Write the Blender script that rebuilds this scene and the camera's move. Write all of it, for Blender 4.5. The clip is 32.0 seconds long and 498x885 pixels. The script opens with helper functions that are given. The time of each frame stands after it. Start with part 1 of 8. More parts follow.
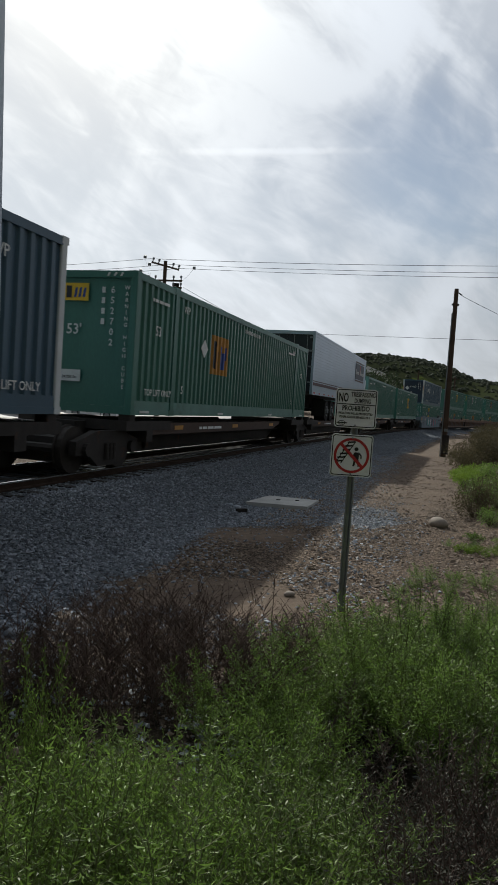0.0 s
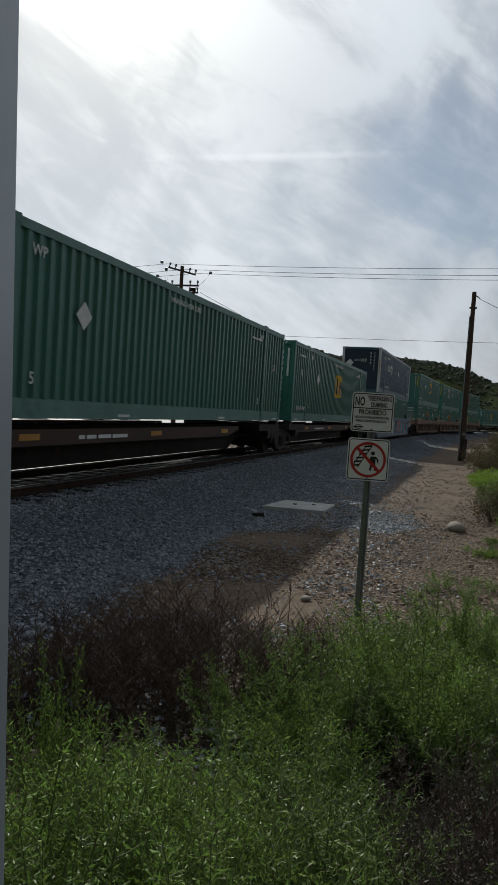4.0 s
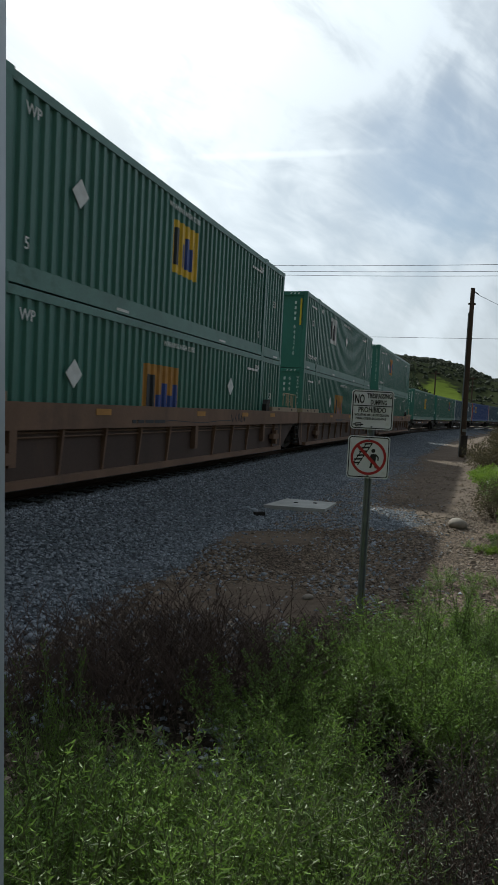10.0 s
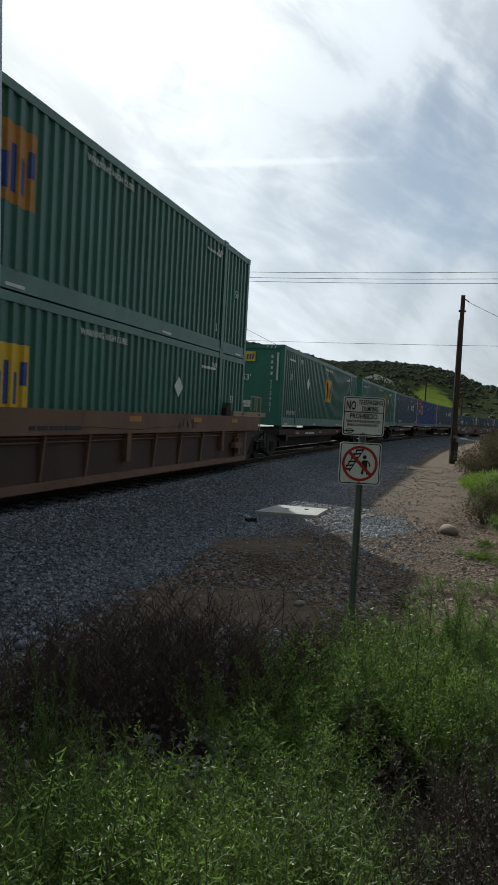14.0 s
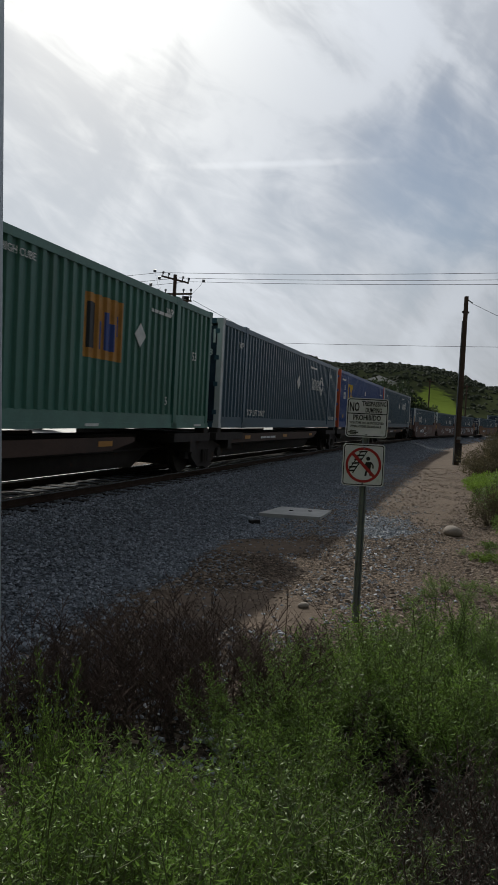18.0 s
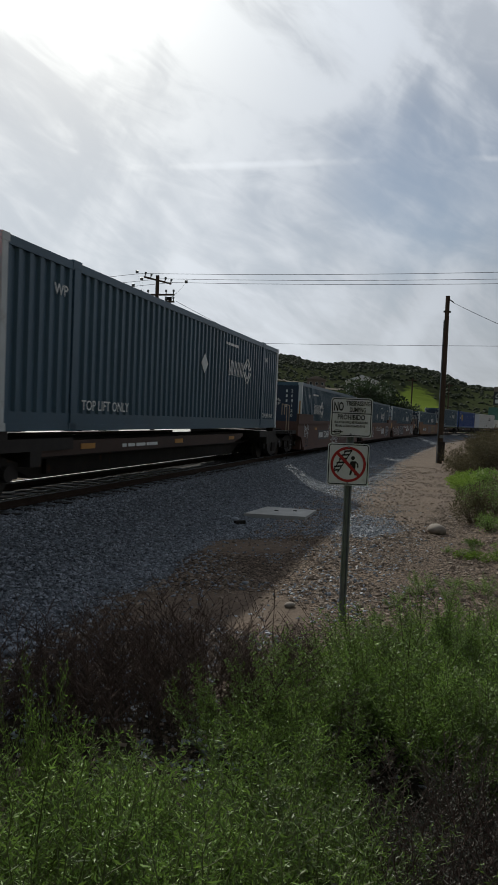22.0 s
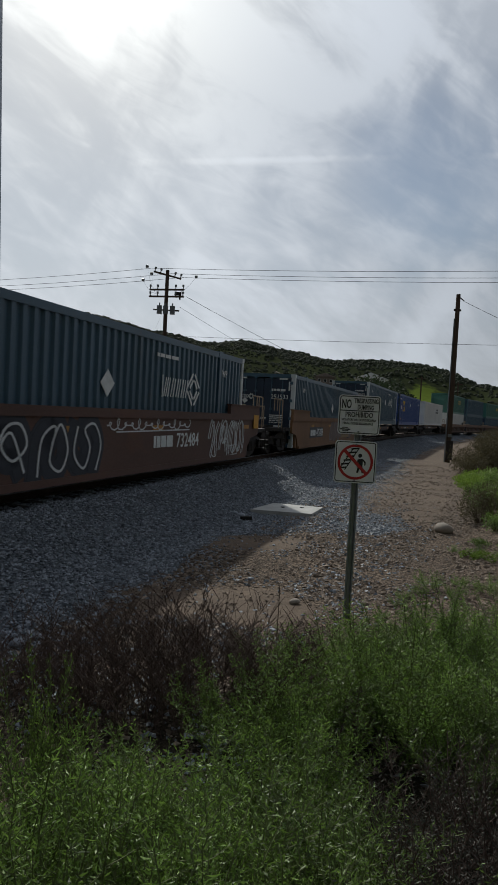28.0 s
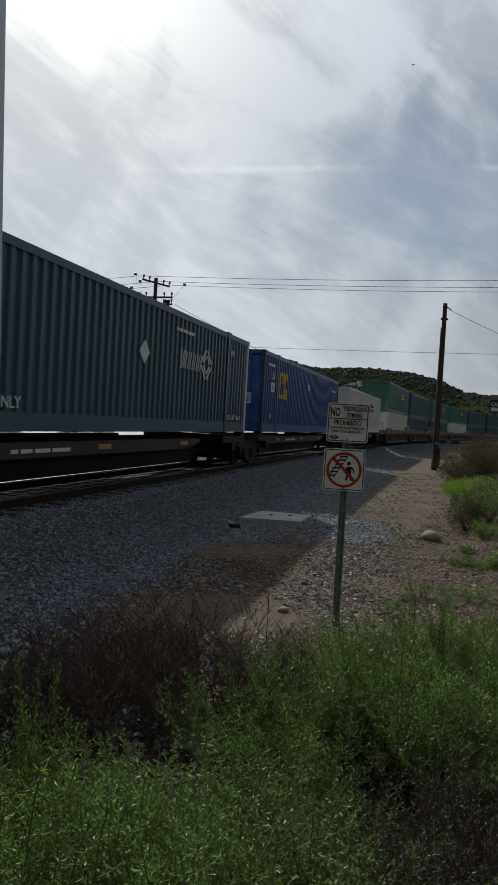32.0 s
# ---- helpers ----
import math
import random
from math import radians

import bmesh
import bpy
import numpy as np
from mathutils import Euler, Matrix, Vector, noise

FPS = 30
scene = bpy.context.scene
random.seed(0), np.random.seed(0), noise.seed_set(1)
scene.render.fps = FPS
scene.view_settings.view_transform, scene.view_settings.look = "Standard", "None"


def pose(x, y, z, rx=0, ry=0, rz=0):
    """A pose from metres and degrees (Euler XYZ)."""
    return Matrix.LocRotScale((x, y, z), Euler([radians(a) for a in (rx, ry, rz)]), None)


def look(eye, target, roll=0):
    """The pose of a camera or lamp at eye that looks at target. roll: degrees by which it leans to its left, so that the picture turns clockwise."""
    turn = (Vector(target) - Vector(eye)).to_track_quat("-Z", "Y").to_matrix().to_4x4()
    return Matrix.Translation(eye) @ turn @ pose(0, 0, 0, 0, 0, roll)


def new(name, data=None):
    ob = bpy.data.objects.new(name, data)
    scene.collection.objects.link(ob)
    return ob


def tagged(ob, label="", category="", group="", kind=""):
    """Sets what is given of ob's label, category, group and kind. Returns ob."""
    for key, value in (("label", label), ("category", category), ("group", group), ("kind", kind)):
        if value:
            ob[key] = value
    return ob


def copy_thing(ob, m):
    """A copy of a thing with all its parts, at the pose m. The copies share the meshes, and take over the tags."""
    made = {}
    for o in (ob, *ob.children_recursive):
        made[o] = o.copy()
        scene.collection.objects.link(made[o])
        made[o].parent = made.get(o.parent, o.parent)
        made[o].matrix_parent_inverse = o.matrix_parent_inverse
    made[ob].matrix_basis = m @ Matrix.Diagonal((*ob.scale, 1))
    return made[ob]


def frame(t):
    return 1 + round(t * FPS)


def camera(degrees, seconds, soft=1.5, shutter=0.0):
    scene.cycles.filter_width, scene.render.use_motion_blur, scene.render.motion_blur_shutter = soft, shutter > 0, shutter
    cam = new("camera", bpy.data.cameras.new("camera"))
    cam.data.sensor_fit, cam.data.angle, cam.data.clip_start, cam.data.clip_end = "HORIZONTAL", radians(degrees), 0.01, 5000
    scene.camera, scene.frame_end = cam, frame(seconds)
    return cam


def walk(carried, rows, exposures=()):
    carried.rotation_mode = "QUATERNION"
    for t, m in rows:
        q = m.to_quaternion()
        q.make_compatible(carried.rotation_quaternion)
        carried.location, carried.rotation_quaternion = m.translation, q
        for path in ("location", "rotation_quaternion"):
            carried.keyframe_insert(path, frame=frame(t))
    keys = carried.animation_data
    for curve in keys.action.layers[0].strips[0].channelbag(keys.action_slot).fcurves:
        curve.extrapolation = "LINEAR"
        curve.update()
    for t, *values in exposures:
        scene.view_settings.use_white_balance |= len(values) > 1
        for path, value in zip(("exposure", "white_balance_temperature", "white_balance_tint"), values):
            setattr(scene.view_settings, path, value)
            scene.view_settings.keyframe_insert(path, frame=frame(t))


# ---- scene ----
# camera: hand-held, almost still, eye 2.24 m over the gravel
EYE_Z = 2.24
LENS = 40.45
ROWS = [
    (0.0, -0.008, -1.49, -3.19, 3.85),
    (0.5, -0.009, -1.49, -3.41, 4.16),
    (1.0, -0.009, -1.48, -3.03, 4.10),
    (1.5, -0.004, -0.50, -3.01, 3.80),
    (2.0, -0.010, -0.48, -2.88, 3.80),
    (2.5, -0.006, -0.35, -2.92, 3.70),
    (3.0, -0.004, -0.32, -2.97, 3.61),
    (3.5, -0.003, -0.10, -2.96, 3.76),
    (5.5, -0.008, -0.03, -2.85, 3.70),
    (6.0, -0.008, 0.06, -2.93, 3.85),
    (6.5, -0.005, -0.08, -2.95, 3.57),
    (7.0, -0.0010, 0.12, -2.93, 3.25),
    (7.5, -0.0030, 0.07, -2.89, 3.20),
    (8.0, -0.0030, 0.16, -2.95, 3.05),
    (8.5, -0.0020, 0.03, -2.98, 3.19),
    (9.0, 0.0000, -0.00, -2.96, 3.08),
    (9.5, 0.0020, 0.09, -2.88, 2.99),
    (10.0, 0.0020, -0.02, -3.00, 2.96),
    (10.5, 0.0010, -0.09, -2.94, 2.86),
    (11.0, 0.0030, 0.07, -3.01, 2.97),
    (11.5, 0.0000, -0.30, -2.89, 3.19),
    (12.0, 0.0020, -0.26, -2.76, 3.10),
    (12.5, 0.0000, -0.44, -2.76, 2.95),
    (13.0, -0.0020, -0.69, -2.72, 3.01),
    (13.5, 0.0000, -0.56, -2.65, 3.12),
    (14.0, -0.0010, -0.72, -2.44, 3.07),
    (14.5, -0.0020, -0.67, -2.45, 3.32),
    (16.5, -0.0030, -0.44, -2.31, 3.15),
    (17.0, 0.0010, 0.02, -2.55, 2.76),
    (17.5, -0.0010, -0.33, -2.44, 2.78),
    (18.0, 0.0000, -0.42, -2.30, 2.90),
    (18.5, 0.0000, -0.54, -2.50, 2.83),
    (19.0, 0.0000, -0.55, -2.21, 2.49),
    (19.5, -0.0020, -0.86, -2.08, 2.33),
    (20.0, -0.0030, -1.02, -1.96, 2.36),
    (20.5, -0.0040, -1.14, -1.95, 2.31),
    (21.0, -0.006, -1.53, -1.95, 2.44),
    (21.5, -0.004, -1.34, -2.12, 2.55),
    (22.0, -0.009, -1.76, -2.20, 2.39),
    (22.5, -0.008, -1.66, -1.87, 2.44),
    (23.0, -0.005, -1.35, -2.06, 2.58),
    (23.5, -0.005, -1.33, -1.96, 2.62),
    (24.0, -0.004, -1.25, -2.03, 2.72),
    (24.5, -0.005, -1.33, -2.11, 2.76),
    (25.0, -0.005, -1.29, -2.20, 2.93),
    (25.5, -0.004, -1.15, -2.27, 2.88),
    (27.5, -0.004, -1.09, -2.53, 3.03),
    (28.0, -0.005, -1.13, -2.56, 3.19),
    (28.5, -0.006, -1.28, -2.76, 3.18),
    (29.0, -0.006, -1.24, -2.61, 3.18),
    (29.5, -0.007, -1.30, -2.56, 3.08),
    (30.0, -0.007, -1.38, -2.62, 3.20),
    (30.5, -0.006, -1.20, -2.62, 3.20),
    (31.0, -0.011, -1.71, -2.09, 3.25),
    (31.5, -0.012, -1.81, -2.14, 3.11),
    (32.0, -0.016, -2.11, -1.85, 3.30),
]


def heading(yaw, pitch):
    y, p = radians(yaw), radians(pitch)
    return Vector((-math.sin(y) * math.cos(p), math.cos(y) * math.cos(p), math.sin(p)))


cam = camera(LENS, 32.0, soft=1.15, shutter=0.12)
path_rows = []
for t, sway, yaw, pitch, lean in ROWS:
    eye = Vector((sway, 0.0, EYE_Z))
    path_rows.append((t, look(eye, eye + heading(yaw, pitch), lean)))
walk(cam, path_rows, exposures=[(t, e, k, g) for t, e, k, g in (
    (0, 0.22, 6200, 5), (3, 0.06, 6150, 4), (6, 0.06, 6150, 4), (7, 0.20, 6150, 4), (8, 0.56, 6000, 2), (9, 0.68, 6000, 0), (10, 0.40, 6000, 0), (13, 0.37, 6000, 0),
    (14.5, 0.26, 6100, 3), (17, -0.02, 6200, 6), (20, 0.02, 6200, 6), (23, -0.02, 6120, 5), (25.5, -0.12, 6080, 5), (29, -0.14, 6060, 5), (32, -0.12, 6080, 5))])

# ---- sky and sun ----
SUN_AZ, SUN_EL = -15.0, 32.3          # degrees to the right of ahead, and up
sun_dir = Vector((math.sin(radians(SUN_AZ)) * math.cos(radians(SUN_EL)),
                  math.cos(radians(SUN_AZ)) * math.cos(radians(SUN_EL)), math.sin(radians(SUN_EL))))


def build_sky():
    world = bpy.data.worlds.new("sky")
    scene.world = world
    world.use_nodes = True
    nt = world.node_tree
    nt.nodes.clear()
    N, L = nt.nodes.new, nt.links.new

    def math_node(op, a, b=None, clamp=False):
        n = N("ShaderNodeMath")
        n.operation, n.use_clamp = op, clamp
        for i, v in enumerate((a, b)):
            if v is None:
                continue
            if isinstance(v, (int, float)):
                n.inputs[i].default_value = v
            else:
                L(v, n.inputs[i])
        return n.outputs[0]

    out = N("ShaderNodeOutputWorld")
    coord = N("ShaderNodeTexCoord")
    sky = N("ShaderNodeTexSky")
    sky.sky_type, sky.sun_disc = "NISHITA", False
    sky.sun_elevation, sky.sun_rotation = radians(SUN_EL), radians(SUN_AZ)
    sky.dust_density, sky.air_density = 0.5, 1.0
    base = N("ShaderNodeBackground")
    base.inputs[1].default_value = 0.062
    L(sky.outputs[0], base.inputs[0])
    sep = N("ShaderNodeSeparateXYZ")
    L(coord.outputs["Generated"], sep.inputs[0])

    def along_axis(axis):
        n = N("ShaderNodeVectorMath")
        n.operation = "DOT_PRODUCT"
        L(coord.outputs["Generated"], n.inputs[0])
        n.inputs[1].default_value = axis
        return n.outputs["Value"]

    def noise_at(vector, scale, detail, rough, swirl):
        n = N("ShaderNodeTexNoise")
        for key, value in (("Scale", scale), ("Detail", detail), ("Roughness", rough), ("Distortion", swirl)):
            n.inputs[key].default_value = value
        L(vector, n.inputs["Vector"])
        return n.outputs[0]

    def ease(value, low, high):
        n = N("ShaderNodeMapRange")
        n.interpolation_type = "SMOOTHSTEP"
        n.inputs[1].default_value, n.inputs[2].default_value = low, high
        L(value, n.inputs[0])
        return n.outputs[0]

    def times(a, b):
        return math_node("MULTIPLY", a, b)

    def plus(a, b):
        return math_node("ADD", a, b)

    # soft swells of high cloud
    swell = noise_at(coord.outputs["Generated"], 3.4, 5, 0.48, 1.2)
    # cirrus drawn out along one slant, falling to the right
    slant = radians(SLANT)
    comb = N("ShaderNodeCombineXYZ")
    L(times(along_axis((math.cos(slant), 0.0, -math.sin(slant))), 1.9), comb.inputs[0])
    L(times(along_axis((math.sin(slant), 0.0, math.cos(slant))), 4.6), comb.inputs[1])
    L(times(sep.outputs[1], 1.5), comb.inputs[2])
    fibre = noise_at(comb.outputs[0], 1.7, 7, 0.5, 1.7)
    fine = noise_at(comb.outputs[0], 6.5, 6, 0.55, 1.6)
    # the edge of a pale veil that spreads over the right of the sky
    first, second = VEIL_EDGE
    pole = Vector(first).cross(Vector(second)).normalized()
    pole = pole if pole.z > 0 else -pole
    veil = ease(plus(along_axis(pole), times(math_node("SUBTRACT", swell, 0.5), 0.10)), -0.05, 0.12)
    # a clear gap below that edge
    gap = times(ease(along_axis(GAP_AT), 0.984, 0.9995), math_node("SUBTRACT", 1.0, veil))
    # two worn trails
    first, second = TRAIL
    pole = Vector(first).cross(Vector(second)).normalized()
    off = math_node("ABSOLUTE", plus(along_axis(pole), times(math_node("SUBTRACT", fine, 0.5), 0.006)))
    trail = times(math_node("SUBTRACT", 1.0, ease(off, 0.0005, 0.006)), ease(swell, 0.44, 0.60))
    # brightness by the angle from the sun: thin cloud scatters forward
    c = math_node("MAXIMUM", along_axis(sun_dir), 0.0)
    low = math_node("POWER", math_node("SUBTRACT", 1.0, math_node("MAXIMUM", sep.outputs[2], 0.0)), 5.0)
    thick = plus(plus(times(swell, 0.62), times(fibre, 0.43)), times(math_node("SUBTRACT", fine, 0.5), 0.16))
    thick = ease(thick, 0.41, 0.64)
    glow = plus(0.215, times(math_node("POWER", c, 3.0), 0.42))
    glow = plus(glow, plus(times(math_node("POWER", c, 34.0), 0.33), times(math_node("POWER", c, 230.0), 0.75)))
    glow = plus(glow, times(times(low, math_node("POWER", c, 4.0)), 0.64))
    glow = times(glow, plus(0.84, times(thick, 0.28)))
    glow = plus(glow, times(plus(times(veil, 0.13), times(trail, 0.07)), c))
    cloud = N("ShaderNodeBackground")
    tint = N("ShaderNodeMix")
    tint.data_type = "RGBA"
    tint.inputs[6].default_value, tint.inputs[7].default_value = (0.97, 0.98, 1.05, 1), (1.06, 1.0, 0.93, 1)
    L(math_node("MINIMUM", plus(math_node("POWER", c, 26.0), times(low, times(math_node("POWER", c, 3.0), 0.45))), 1.0), tint.inputs[0])
    L(tint.outputs[2], cloud.inputs[0])
    L(glow, cloud.inputs[1])
    mix = N("ShaderNodeMixShader")
    fac = plus(plus(0.60, times(thick, 0.30)), plus(times(low, 0.5), plus(times(veil, 0.25), times(trail, 0.2))))
    fac = math_node("SUBTRACT", fac, times(gap, 0.28))
    fac = math_node("MAXIMUM", math_node("MINIMUM", fac, 0.96), 0.05)
    L(fac, mix.inputs[0])
    L(base.outputs[0], mix.inputs[1])
    L(cloud.outputs[0], mix.inputs[2])
    L(mix.outputs[0], out.inputs[0])


SLANT = 27.0
VEIL_EDGE = (0.043, 0.891, 0.452), (0.318, 0.871, 0.374)
GAP_AT = (0.268, 0.900, 0.345)
TRAIL = (-0.169, 0.930, 0.326), (0.213, 0.912, 0.350)
build_sky()
sun = new("sun", bpy.data.lights.new("sun", "SUN"))
sun.data.energy, sun.data.angle, sun.data.color = 3.2, radians(0.9), (1.0, 0.93, 0.82)
sun.matrix_world = look(sun_dir * 60, (0, 0, 0))


# ---- materials ----
def material(name, color, rough=0.6, metal=0.0, var=0.25, scale=3.0, bump=0.1, fine=40.0, stain=None, stain_at=0.62,
             stretch=(1, 1, 1), translucent=0.0, spread=0.0, spec=0.5):
    m = bpy.data.materials.new(name)
    m.use_nodes = True
    nt = m.node_tree
    N, L = nt.nodes.new, nt.links.new
    p = nt.nodes["Principled BSDF"]
    co = N("ShaderNodeTexCoord")
    mp = N("ShaderNodeMapping")
    mp.inputs["Scale"].default_value = stretch
    L(co.outputs["Object"], mp.inputs[0])
    n1, n2 = N("ShaderNodeTexNoise"), N("ShaderNodeTexNoise")
    n1.inputs["Scale"].default_value, n1.inputs["Detail"].default_value = scale, 5
    n2.inputs["Scale"].default_value, n2.inputs["Detail"].default_value = fine, 3
    L(mp.outputs[0], n1.inputs["Vector"])
    L(mp.outputs[0], n2.inputs["Vector"])
    add = N("ShaderNodeMath")
    add.operation = "MULTIPLY_ADD"
    L(n2.outputs[0], add.inputs[0])
    add.inputs[1].default_value = 0.45
    L(n1.outputs[0], add.inputs[2])
    rng = N("ShaderNodeMapRange")
    rng.inputs[1].default_value, rng.inputs[2].default_value = 0.4, 1.05
    rng.inputs[3].default_value, rng.inputs[4].default_value = 1 - var, 1 + var
    L(add.outputs[0], rng.inputs[0])
    src = rng.outputs[0]
    if spread:
        info, geo = N("ShaderNodeObjectInfo"), N("ShaderNodeNewGeometry")
        s1 = N("ShaderNodeMath")
        s1.operation = "ADD"
        L(info.outputs["Random"], s1.inputs[0])
        L(geo.outputs["Random Per Island"], s1.inputs[1])
        s2 = N("ShaderNodeMapRange")
        s2.inputs[1].default_value, s2.inputs[2].default_value = 0.0, 2.0
        s2.inputs[3].default_value, s2.inputs[4].default_value = 1 - spread, 1 + spread
        L(s1.outputs[0], s2.inputs[0])
        s3 = N("ShaderNodeMath")
        s3.operation = "MULTIPLY"
        L(src, s3.inputs[0])
        L(s2.outputs[0], s3.inputs[1])
        src = s3.outputs[0]
    vm = N("ShaderNodeVectorMath")
    vm.operation = "SCALE"
    vm.inputs[0].default_value = color[:3]
    L(src, vm.inputs["Scale"])
    col = vm.outputs[0]
    if stain:
        n3 = N("ShaderNodeTexNoise")
        n3.inputs["Scale"].default_value, n3.inputs["Detail"].default_value = scale * 0.8, 8
        n3.inputs["Roughness"].default_value = 0.65
        L(mp.outputs[0], n3.inputs["Vector"])
        r3 = N("ShaderNodeMapRange")
        r3.inputs[1].default_value, r3.inputs[2].default_value = stain_at, stain_at + 0.12
        L(n3.outputs[0], r3.inputs[0])
        mx = N("ShaderNodeMix")
        mx.data_type = "RGBA"
        L(r3.outputs[0], mx.inputs[0])
        L(col, mx.inputs[6])
        mx.inputs[7].default_value = (*stain, 1)
        col = mx.outputs[2]
    L(col, p.inputs["Base Color"])
    p.inputs["Roughness"].default_value, p.inputs["Metallic"].default_value = rough, metal
    p.inputs["Specular IOR Level"].default_value = spec if rough < 0.8 else min(spec, 0.2)
    if bump:
        b = N("ShaderNodeBump")
        b.inputs["Strength"].default_value, b.inputs["Distance"].default_value = bump, 0.02
        L(add.outputs[0], b.inputs["Height"])
        L(b.outputs[0], p.inputs["Normal"])
    if translucent:
        tr = N("ShaderNodeBsdfTranslucent")
        L(col, tr.inputs[0])
        mxs = N("ShaderNodeMixShader")
        mxs.inputs[0].default_value = translucent
        L(p.outputs[0], mxs.inputs[1])
        L(tr.outputs[0], mxs.inputs[2])
        L(mxs.outputs[0], nt.nodes["Material Output"].inputs[0])
    return m


